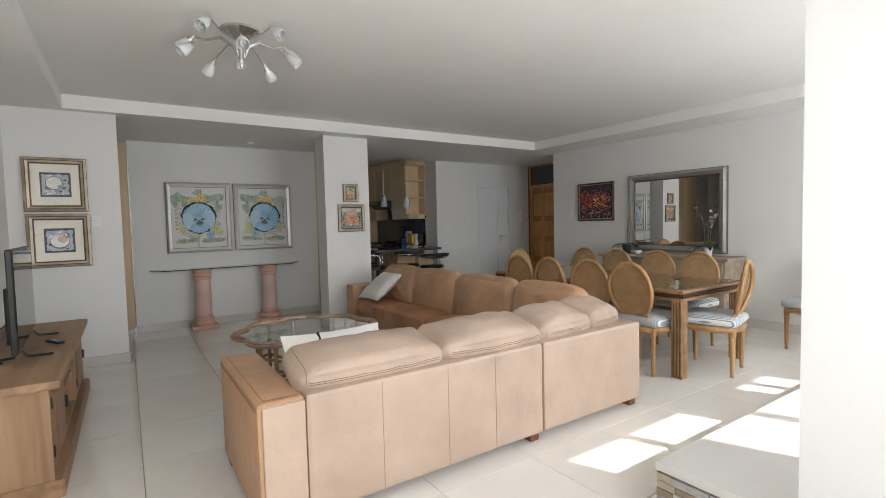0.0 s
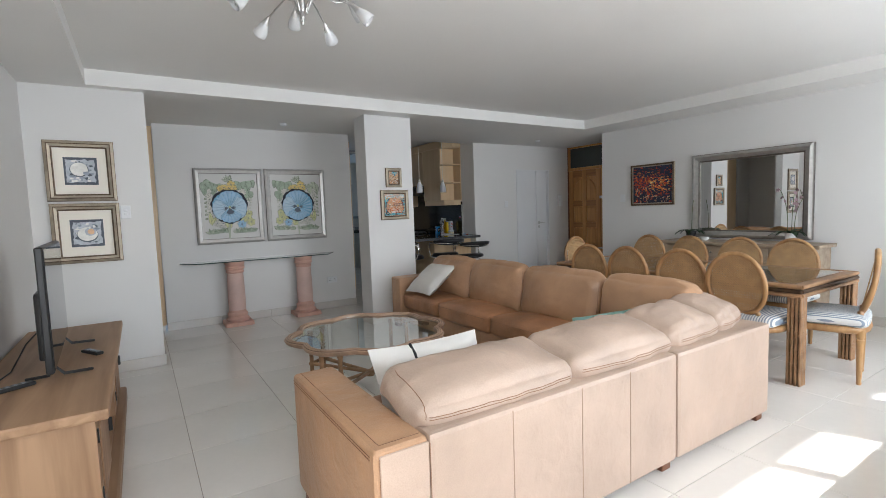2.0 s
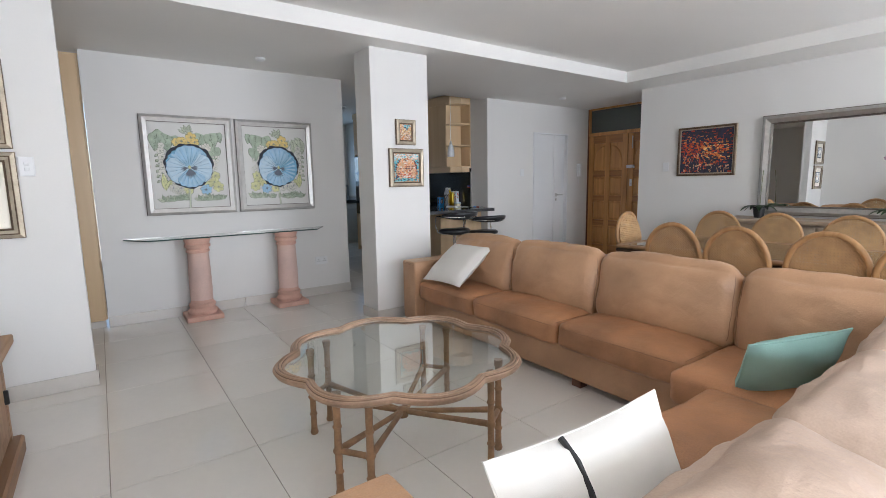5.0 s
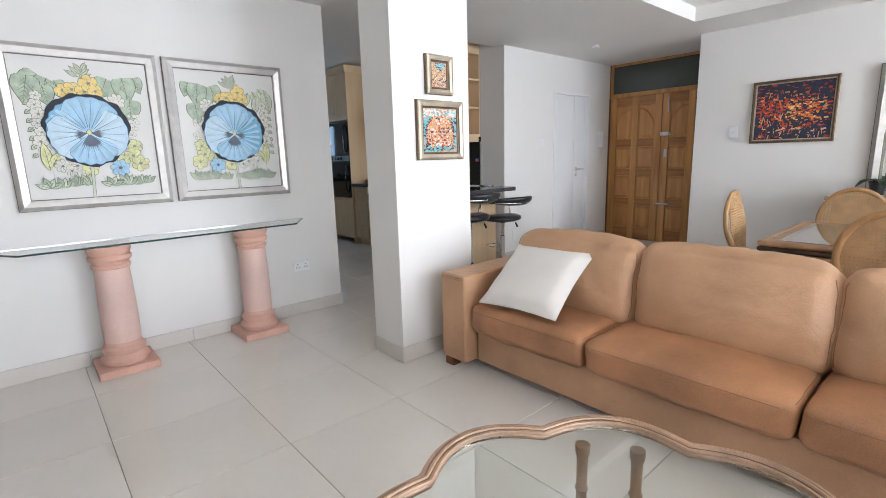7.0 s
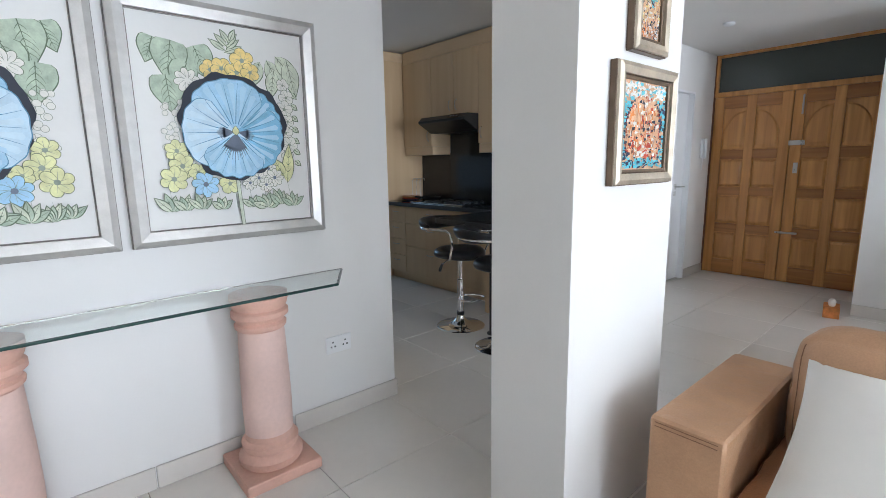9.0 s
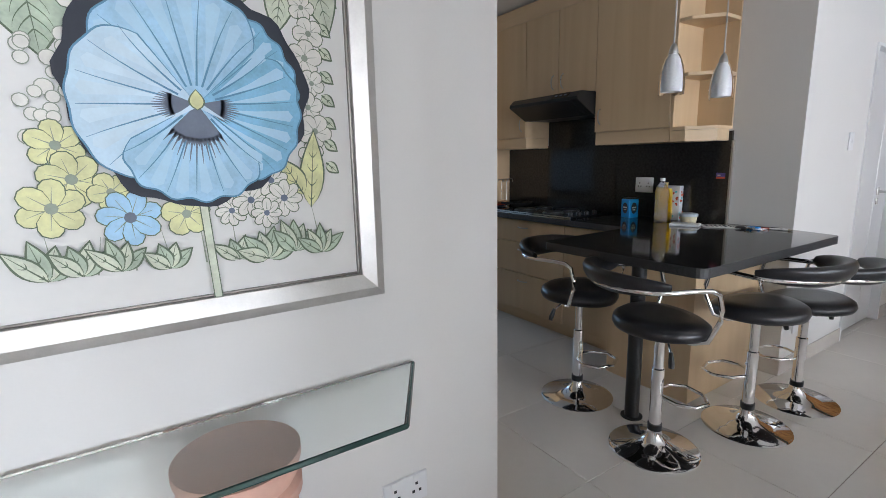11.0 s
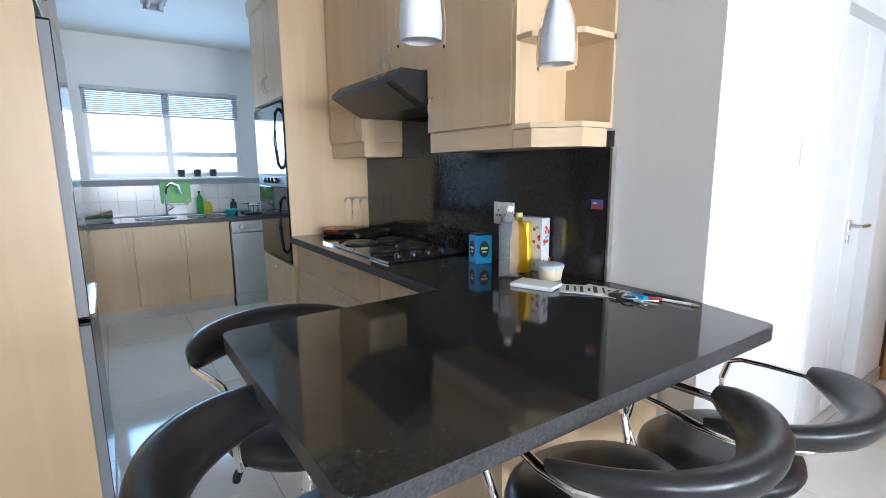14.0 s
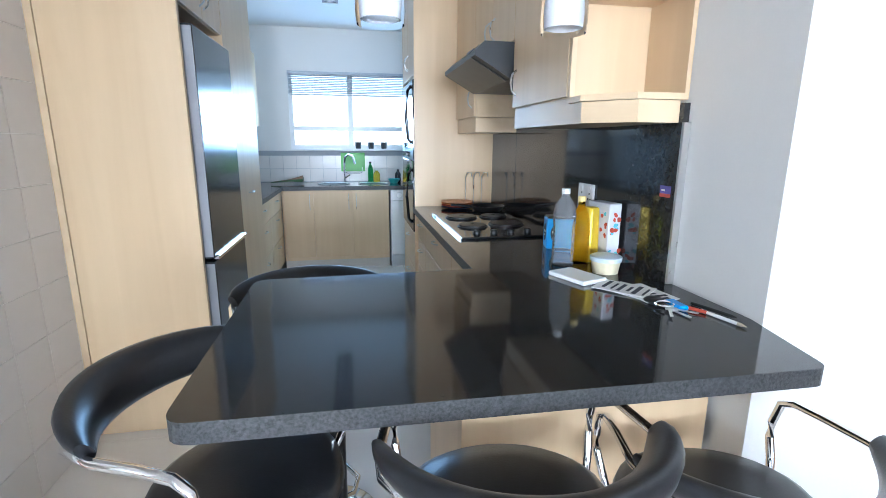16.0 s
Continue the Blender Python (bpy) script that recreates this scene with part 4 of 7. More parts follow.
    for x, z, a, ln in ((0.16, 0.30, -1.1, 0.14), (0.20, 0.32, -0.8, 0.15), (0.13, 0.29, -1.9, 0.11), (0.25, 0.31, -1.35, 0.16), (0.19, 0.26, -1.75, 0.12)):
        leaf("leaf2" if second else "leaf", sg * x, z, ln, ln * (0.24 if second else 0.40), a if sg > 0 else math.pi - a, leaf_pts if second else heart_pts, 5)
    # yellow cluster at the top
    for x, z, sc in ((-0.075, 0.235, 1.0), (-0.03, 0.245, 1.1), (0.03, 0.235, 1.2), (0.055, 0.285, 1.25), (0.085, 0.24, 1.0)):
        bloom("yel", (x if second else x - 0.02), z, sc, 5, x * 9)
    # white blossom down one flank, berries down the other
    for k in range(7):
        bloom("wht", sg * (0.225 + 0.012 * (k % 2)), 0.20 - k * 0.052, 0.72 + 0.12 * (k % 3), 5, k * 0.7)
        leaf("leaf2", sg * 0.258, 0.17 - k * 0.05, 0.035, 0.010, -0.7 if sg > 0 else math.pi + 0.7, leaf_pts, 2)
    for k in range(26):
        x, z = at(sg * (-0.225 + r.uniform(-0.045, 0.035)), 0.10 - k * 0.0075 + r.uniform(-0.02, 0.02))
        g = r.uniform(0.009, 0.013)
        blob(bmfor("ink_soft"), x, z, round_pts(g + 0.0018), level())
        blob(bmfor("wht"), x, z, round_pts(g), level())
    # pale yellow cups, a lily, a blue anemone and daisies under the flower
    for x, z, sc, pt in ((-0.23, -0.09, 1.1, 6), (-0.215, -0.15, 1.25, 6), (-0.25, -0.20, 1.3, 6), (-0.16, -0.175, 0.9, 5)):
        bloom("lime", sg * x, z, sc, pt, x * 11)
    leaf("lime", sg * 0.215, -0.23, 0.17, 0.026, math.pi / 2 - 0.1 * sg, leaf_pts, 4)
    leaf("lime", sg * 0.20, -0.20, 0.09, 0.024, math.pi / 2 + 0.5 * sg, leaf_pts, 3)
    bloom("blu", sg * -0.135, -0.225, 1.35, 7, 0.3, "eye")
    for x, z, sc in ((0.045, -0.225, 0.8), (0.085, -0.205, 0.95), (0.13, -0.165, 0.9), (0.155, -0.205, 1.0), (0.115, -0.235, 0.8)):
        bloom("wht", sg * x, z, sc, 8, x * 20, "eye")
    bloom("lime", sg * -0.01 - 0.03, -0.225, 1.1, 5, 0.4)
    for x in (-0.27, -0.22, -0.16, -0.08, 0.05, 0.11, 0.17, 0.23):
        sprig(sg * x, -0.335 + r.uniform(-0.005, 0.01), r.uniform(0.06, 0.085), r.choice((4, 5, 6)), r.uniform(0.6, 1.2))
    for k in range(9):
        vein_quad(bmfor("ink_soft"), *at(-0.26 + k * 0.062, -0.33), math.pi / 2 + r.uniform(-0.2, 0.2), 0, r.uniform(0.06, 0.12), 0.0016, Y - 0.0005)
    # stem, dark halo and the five ruffled petals
    y0 = Y - 0.0004 - depth[0] * 0.00003 - 0.0003
    for w_, k in ((0.0085, "ink_line"), (0.0065, "leaf2")):
        x, z = at(-0.01, -0.16)
        bm = bmfor(k)
        vs = [bm.verts.new((x + u, y0 - (0.00004 if k == "leaf2" else 0), z + v)) for u, v in ((-w_, 0), (w_, 0), (w_ + 0.012 * sg, -0.245), (-w_ + 0.012 * sg, -0.245))]
        bm.faces.new(vs)
    halo = []
    for i in range(72):
        a = 2 * math.pi * i / 72
        g = 0.217 + 0.006 * math.sin(3 * a + second) + 0.005 * math.sin(11 * a) + 0.003 * math.sin(17 * a + 1)
        halo.append((g * math.cos(a), g * math.sin(a) + 0.01))
    blob(bmfor("ink"), cx, cz, halo, y0 - 0.0003)
    ex, ez = cx, cz - 0.012
    pet = [(35, 44, 0.206, "blu2"), (100, 56, 0.214, "blu"), (182, 56, 0.202, "pale"), (-12, 52, 0.200, "blu2" if second else "pale"), (-96, 54, 0.186, "blu")]
    for j, (mid, half, Rr, k) in enumerate(pet):
        y = y0 - 0.0006 - j * 0.0006
        mid = mid if second else 180 - mid

        def edge(f, grow=0.0):
            return Rr * (1 - 0.26 * abs(f) ** 5) * (1 + 0.016 * math.cos(6 * math.pi * f + j) + 0.008 * math.sin(19 * f)) + grow

        def fan(grow, scale=1.0, low=-1.0, high=1.0):
            out = [(0.0, 0.0)]
            for i in range(41):
                f = low + (high - low) * i / 40
                a = radians(mid + half * f)
                out.append((edge(f, grow) * scale * math.cos(a), edge(f, grow) * scale * math.sin(a)))
            return out
        blob(bmfor("vein"), ex, ez, fan(0.0035, 1.0, -1.02, 1.02), y)
        blob(bmfor(k), ex, ez, fan(0.0), y - 0.00008)
        for q in range(-3, 4):
            f = q / 3.6
            blob(bmfor("light" if k != "pale" else "wash"), ex, ez, [(g * math.cos(radians(mid + half * (f + d))), g * math.sin(radians(mid + half * (f + d)))) for g, d in ((0.05, 0.04), (edge(f) * 0.55, 0.03), (edge(f) * 0.92, 0.05), (edge(f) * 0.95, 0.12), (edge(f) * 0.90, 0.19), (edge(f) * 0.55, 0.13))], y - 0.00014 - q * 0.000003)
            vein_quad(bmfor("vein"), ex, ez, radians(mid + half * f), 0.035, edge(f) * 0.96, 0.0020, y - 0.00018, radians(half * f * 0.10))
        if j >= 2:
            rr_, hw_ = (0.055, 24) if j < 4 else (0.082, 40)
            blob(bmfor("eye"), ex, ez, [(0, 0)] + [(rr_ * g * math.cos(radians(mid + q * hw_ / 12)), rr_ * g * math.sin(radians(mid + q * hw_ / 12))) for q, g in [(i, 1.0 if i % 2 else 0.86) for i in range(-12, 13)]], y - 0.00024)
            for q in range(-6, 7):
                vein_quad(bmfor("eye"), ex, ez, radians(mid + q * hw_ / 6.4), rr_ * 0.8, rr_ * (1.45 - 0.05 * abs(q)), 0.0022, y - 0.00024)
    yt = y0 - 0.0042
    for a in (-0.55, 3.69):
        vein_quad(bmfor("wash"), ex, ez, a, 0.0, 0.055, 0.0055, yt)
    blob(bmfor("ink_line"), ex, ez - 0.012, leaf_pts(0.040, 0.015, math.pi / 2), yt - 0.0001)
    blob(bmfor("lime"), ex, ez - 0.010, leaf_pts(0.036, 0.012, math.pi / 2), yt - 0.0002)
    mats = {"leaf": P_LEAF, "leaf2": P_LEAF2, "ink_line": P_LEAFV, "ink_soft": P_SOFT, "yel": P_YEL, "lime": P_LIME, "wht": P_WHT, "blu": P_BLUE, "blu2": P_BLUE2, "pale": P_PALE, "light": P_LIGHT, "wash": P_WASH, "ink": INK, "vein": P_VEIN, "eye": P_GREY}
    nm = {"ink": "dark_halo", "vein": "petal_vein", "eye": "petal_eye", "ink_line": "printed_outline", "ink_soft": "printed_outline", "leaf": "printed_leaf", "leaf2": "printed_leaf"}
    for k, bm in lay.items():
        pt = part(nm.get(k, "printed_flower" if k in ("yel", "lime", "wht") else "printed_petal"), bm, mats[k], p)
        tagged(pt, kind="stuff")
    return p


pansy(pose(1.295, 7.796, 1.025), 0, "blue pansy print in a wide brushed silver frame")
pansy(pose(2.135, 7.796, 1.025), 1, "second blue pansy print in a wide brushed silver frame")


def shell_picture(m, spiral, label):
    p = framed("shell_picture", label, 0.475, 0.50, m, GOLDF, 0.045, MATBOARD, 0.03, GOLDF_DARK)
    part("middle_bead", moved(frame_bars(bmesh.new(), 0.435, 0.46, 0.007, 0.008, -0.040), pose(0, 0, 0.02)), GOLDF_DARK, p)
    part("print", bx(-0.115, 0.115, -0.0135, -0.012, 0.135, 0.365), P_SLATE, p, "slate printed square")
    r = random.Random(12 + spiral)
    lay = {}

    def ring(k, g, y, sx=1.0, x=0.0, z=0.25, n=30, rough=0.05):
        blob(lay.setdefault(k, bmesh.new()), x, z, [(g * sx * (1 + r.uniform(-rough, rough)) * math.cos(a), g * (1 + r.uniform(-rough, rough)) * math.sin(a)) for a in [2 * math.pi * i / n for i in range(n)]], y)
    # torn pale ground with mottling, then the shell in three tones
    e = [-0.095 + 0.19 * i / 9 for i in range(10)]
    pts = [(x, -0.095) for x in e] + [(0.097, z) for z in e] + [(x, 0.095) for x in e[::-1]] + [(-0.097, z) for z in e[::-1]]
    blob(lay.setdefault("grey", bmesh.new()), 0, 0.25, [(x + r.uniform(-0.007, 0.007), z + r.uniform(-0.007, 0.007)) for x, z in pts], -0.0138)
    for i in range(40):
        ring(r.choice(["mid", "pale", "slate"]), r.uniform(0.004, 0.012), -0.01385 - i * 0.000002, r.uniform(1, 2.5), r.uniform(-0.075, 0.075), 0.25 + r.uniform(-0.085, 0.085), 8, 0.3)
    if spiral:
        ring("slate", 0.062, -0.0141, 1.2, 0.0, 0.236, rough=0.02)
        ring("pale", 0.058, -0.0142, 1.2, 0.0, 0.242, rough=0.02)
        ring("grey", 0.036, -0.0143, 1.1, 0.022, 0.262, rough=0.04)
        ring("tan", 0.024, -0.0144, 1.0, 0.026, 0.262, rough=0.08)
        ring("pale", 0.010, -0.0145, 0.7, 0.018, 0.295, rough=0.1)
    else:
        ring("slate", 0.060, -0.0141, 1.08, -0.012, 0.262, rough=0.02)
        ring("pale", 0.056, -0.0142, 1.08, -0.012, 0.265, rough=0.03)
        ring("mid", 0.016, -0.0143, 1.3, 0.035, 0.232, rough=0.15)
    mats = {"grey": P_GREYM, "mid": P_GREYB, "pale": P_SHELL, "slate": P_SLATE, "tan": P_PEACH}
    for k, bm in lay.items():
        tagged(part("printed_shell", bm, mats[k], p, "pale printed sea shell" if k == "pale" else ""), kind="stuff")
    gl = part("glazing", bx(-0.19, 0.19, -0.021, -0.019, 0.045, 0.455), PANE, p)
    gl.visible_shadow = False
    return p


shell_picture(pose(-0.09, 6.258, 1.535), False, "round shell print in a champagne gold frame")
shell_picture(pose(-0.085, 6.258, 1.01), True, "spiral shell print in a champagne gold frame")


def painting(label, w, h, m, frame_mat, t, ground_mat, colours, seed, style, lip=None):
    p = framed("painting", label, w, h, m, frame_mat, t, ground_mat, 0.03, lip)
    r = random.Random(seed)
    iw, ih = w - 2 * t - 0.03, h - 2 * t - 0.03
    lay = {}
    for i in range(900):
        x, z = r.uniform(-0.5, 0.5), r.uniform(0, 1)
        k = style(x, z, r)
        if k is None:
            continue
        sw, sh, a = r.uniform(0.008, 0.034) * w, r.uniform(0.005, 0.017) * h, r.uniform(-0.35, 0.35)
        if k[1]:
            sw, sh = sh * 0.5, sw * 1.3
        x = max(-iw / 2 + sw, min(iw / 2 - sw, x * iw))
        z = max(sh, min(ih - sh, z * ih)) + t + 0.015
        pts = [(c * sw * math.cos(a) - s * sh * math.sin(a), c * sw * math.sin(a) + s * sh * math.cos(a)) for c, s in ((-1, -1), (1, -0.8), (0.9, 1), (-0.8, 0.9))]
        blob(lay.setdefault(k[0], bmesh.new()), x, z, pts, -0.0125 - i * 0.000005)
    for k, bm in lay.items():
        tagged(part("brush_stroke", bm, colours[k], p), kind="stuff")
    return p


def harbour(x, z, r):
    """Dark sky and edge, red quay with pale masts, orange glow, dark water."""
    if abs(x) > 0.44 or z > 0.86:
        return (r.choice(["dark", "navy", "dark", "red"]), False)
    if z > 0.70:
        return (r.choice(["navy", "dark", "navy", "red", "orange"]), r.random() < 0.3)
    if z < 0.22:
        return (r.choice(["dark", "navy", "red", "dark", "peach"]), r.random() < 0.6)
    if x < -0.08:
        if z < 0.48 and r.random() < 0.22:
            return ("peach", True)
        return (r.choice(["red", "red", "orange", "red", "red"]), r.random() < 0.5)
    return (r.choice(["orange", "orange", "red", "yellow", "red", "orange"] if z > 0.34 else ["red", "orange", "dark", "navy"]), False)


def village(x, z, r):
    """A round hill of roofs over blue water under a pale sky."""
    d = (x / 0.44) ** 2 + ((z - 0.42) / 0.46) ** 2
    if z > 0.80 and d > 0.9:
        return (r.choice(["aqua", "white", "white"]), False)
    if d > 1.0 or z < 0.12:
        return (r.choice(["aqua", "aqua", "aqua", "navy"]), False)
    if d > 0.86:
        return (r.choice(["dark", "red", "navy"]), False)
    if abs(x) < 0.16 and 0.14 < z < 0.28:
        return (r.choice(["white", "red"]), False)
    return (r.choice(["peach", "orange", "red", "white", "peach", "dark"]), r.random() < 0.35)


def street(x, z, r):
    """Ochre house fronts on both sides of a lane, blue sky between."""
    if z > 0.62 + 0.9 * abs(x - 0.12):
        return (r.choice(["aqua", "aqua", "white", "navy"]), False)
    if z < 0.28:
        return (r.choice(["peach", "orange", "dark", "white"]), r.random() < 0.5)
    return (r.choice(["peach", "peach", "yellow", "peach", "dark", "white"]), r.random() < 0.5)


PAL = {"red": P_RED, "orange": P_ORA, "navy": P_NAVY, "peach": P_PEACH, "yellow": P_YEL, "aqua": P_AQUA, "white": P_WHT, "dark": INK}
painting("red and orange abstract harbour painting in a thin gold frame", 0.69, 0.595, pose(6.645, 5.41, 1.32, 0, 0, -90), GOLDF_DARK, 0.022, P_NAVY, PAL, 5, harbour, GOLDF)
painting("coloured hillside village painting in a gold frame", 0.365, 0.35, pose(2.925, 6.383, 1.26), GOLDF, 0.032, P_PEACH, PAL, 8, village, GOLDF_DARK)
painting("small ochre street painting in a gold frame", 0.205, 0.225, pose(2.925, 6.383, 1.65), GOLDF, 0.028, P_PEACH, PAL, 9, street, GOLDF_DARK)

# large mirror
mr = thing("wall_mirror", "large rectangular mirror in a layered silver frame", "mirror", pose(6.645, 4.11, 0.88, 0, 0, -90))
mf = part("mirror_frame", frame_bars(bmesh.new(), 1.36, 1.07, 0.075, 0.05, -0.05), AGED_SILVER, mr)
part("inner_lip", moved(frame_bars(bmesh.new(), 1.21, 0.92, 0.018, 0.02, -0.034), pose(0, 0, 0.075)), SILVER_DARK, mf)
part("outer_lip", moved(frame_bars(bmesh.new(), 1.375, 1.085, 0.014, 0.03, -0.035), pose(0, 0, -0.0075)), SILVER_DARK, mf)
part("middle_line", moved(frame_bars(bmesh.new(), 1.29, 1.00, 0.012, 0.01, -0.058), pose(0, 0, 0.035)), SILVER_DARK, mf)
part("mirror_glass", bx(-0.60, 0.60, -0.022, -0.018, 0.08, 0.99), MIRROR, mr)


sb = thing("sideboard", "limed wood sideboard with panelled doors against the wall", "sideboard", pose(6.62, 4.10, 0))
part("top", bx(-0.46, 0.0, -0.90, 0.90, 0.81, 0.85, bevel=0.008, seg=2), PINE_GREY, sb)
part("body", bx(-0.42, -0.01, -0.85, 0.85, 0.10, 0.81), PINE_GREY, sb)
part("base", bx(-0.44, -0.01, -0.87, 0.87, 0.0, 0.10, bevel=0.006), PINE_GREY, sb)
for i in range(4):
    y = -0.84 + i * 0.42
    part("drawer", bx(-0.435, -0.42, y + 0.01, y + 0.41, 0.66, 0.79, bevel=0.004), PINE_GREY, sb)
    dd = part("door", bx(-0.432, -0.42, y + 0.01, y + 0.41, 0.13, 0.64, bevel=0.004), PINE_GREY, sb)
    part("panel", bx(-0.437, -0.432, y + 0.07, y + 0.35, 0.20, 0.57, bevel=0.003), PINE_GREY, dd)
    part("knob", moved(lathe([(0.004, 0), (0.012, 0.015), (0.010, 0.025), (0, 0.027)], n=10, cap=False), pose(-0.435, y + 0.21, 0.725, 0, -90, 0)), SILVER_DARK, sb)


def orchid(label, m, pot_mat, stems, seed, flowers=True):
    r = random.Random(seed)
    p = thing("potted_orchid", label, "plant", m)
    part("pot", lathe([(0.045, 0), (0.06, 0.10), (0.066, 0.105), (0.066, 0.115), (0.058, 0.112), (0.05, 0.10), (0, 0.10)], n=20, cap=False), pot_mat, p, smooth=40)
    for i in range(7):
        a, ln = i * 0.9 + r.uniform(-0.2, 0.2), r.uniform(0.13, 0.22)
        bm = bmesh.new()
        rows = []
        for k in range(7):
            f = k / 6
            wd_ = 0.040 * math.sin(math.pi * min(0.97, f * 0.9 + 0.08))
            d, z = ln * f, 0.11 + 0.13 * f - 0.16 * f * f
            rows.append([bm.verts.new((d * math.cos(a) - s * wd_ * math.sin(a), d * math.sin(a) + s * wd_ * math.cos(a), z - (0.008 if s == 0 else 0))) for s in (-1, 0, 1)])
        for u, v in zip(rows, rows[1:]):
            for j in range(2):
                bm.faces.new((u[j], u[j + 1], v[j + 1], v[j]))
        bmesh.ops.solidify(bm, geom=bm.faces[:], thickness=0.003)
        part("leaf", bm, LEAFG, p, smooth=60)
    for i in range(stems):
        a = i * 2.2 + r.uniform(-0.3, 0.3)
        top = 0.40 + r.uniform(0, 0.10)
        pts = [((0.02 + 0.05 * f ** 3) * math.cos(a), (0.02 + 0.05 * f ** 3) * math.sin(a) * 1.6, 0.10 + top * f) for f in [k / 7 for k in range(8)]]
        st = part("stem", tube(pts, 0.0035, 6), STEMG, p)
        if flowers:
            for k in range(5):
                c = Vector(pts[-1]).lerp(Vector(pts[4]), k * 0.2) + Vector((r.uniform(-0.02, 0.02), r.uniform(-0.03, 0.03), 0))
                bm = bmesh.new()
                for j in range(5):
                    blob(bm, 0, 0, petal_pts(0.022, 0.011, j * 1.257 + 0.3, 10), 0.002 * math.sin(j))
                part("flower", moved(bm, Matrix.Translation(c) @ pose(0, 0, 0, r.uniform(-30, 30), 0, r.uniform(0, 360))), PETALW, st, "faded mauve orchid flower")
    return p


orchid("orchid with dark leaves in a black pot on the sideboard", pose(6.40, 4.69, 0.85), POT_BLACK, 1, 3, False)
orchid("fading mauve orchid in a white pot on the sideboard", pose(6.40, 3.55, 0.85), POT_WHITE, 3, 5)
bw = thing("small_bowl", "small white bowl on the sideboard", "bowl", pose(6.38, 4.50, 0.85))
part("bowl", lathe([(0.03, 0), (0.055, 0.03), (0.058, 0.045), (0.052, 0.043), (0.028, 0.008), (0, 0.008)], n=20, cap=False), POT_WHITE, bw, smooth=40)


def dining_table():
    t = thing("dining_table", "long dining table with bundled-bamboo legs and inset glass top", "table", pose(4.70, 3.77, 0))
    hw, hl = 0.52, 1.16
    tp = part("tabletop", bx(-hw + 0.07, hw - 0.07, -hl + 0.07, hl - 0.07, 0.705, 0.72), PINE, t)
    part("glass_inset", bx(-hw + 0.07, hw - 0.07, -hl + 0.07, hl - 0.07, 0.722, 0.732), GLASS, t, "glass sheet on the top")
    for z in (0.655, 0.685, 0.718):
        for a, b in (((-hw, -hl), (hw, -hl)), ((hw, -hl), (hw, hl)), ((hw, hl), (-hw, hl)), ((-hw, hl), (-hw, -hl))):
            part("bamboo_rail", tube([(a[0], a[1], z), (b[0], b[1], z)], 0.016, 8), BAMBOO if z != 0.685 else BAMBOO_DARK, t, smooth=50)
    part("edge_board", add_box(add_box(add_box(bx(-hw, -hw + 0.09, -hl, hl, 0.70, 0.728), hw - 0.09, hw, -hl, hl, 0.70, 0.728), -hw + 0.09, hw - 0.09, -hl, -hl + 0.09, 0.70, 0.728), -hw + 0.09, hw - 0.09, hl - 0.09, hl, 0.70, 0.728), BAMBOO, t)
    for sx in (-1, 1):
        for sy in (-1, 1):
            # core coloured as the shade seen in the gaps between canes
            lg = part("leg", bx(sx * (hw - 0.04) - 0.025, sx * (hw - 0.04) + 0.025, sy * (hl - 0.04) - 0.025, sy * (hl - 0.04) + 0.025, 0, 0.66), BAMBOO_DARK, t)
            for i in range(4):
                for j in range(4):
                    if i in (0, 3) or j in (0, 3):
                        x, y = sx * (hw - 0.04) + (i - 1.5) * 0.025, sy * (hl - 0.04) + (j - 1.5) * 0.025
                        prof = []
                        for k in range(6):
                            z = k * 0.13 + 0.02 * ((i + j) % 3)
                            prof += [(0.0098, max(0, z)), (0.0098, z + 0.105), (0.0128, z + 0.112), (0.0098, z + 0.12)]
                        prof = [q for q in prof if q[1] < 0.645] + [(0.011, 0.65)]
                        part("bamboo_cane", lathe([(0.0098, 0)] + prof[1:], (x, y, 0), 7), BAMBOO, lg)
    return t


dining_table()


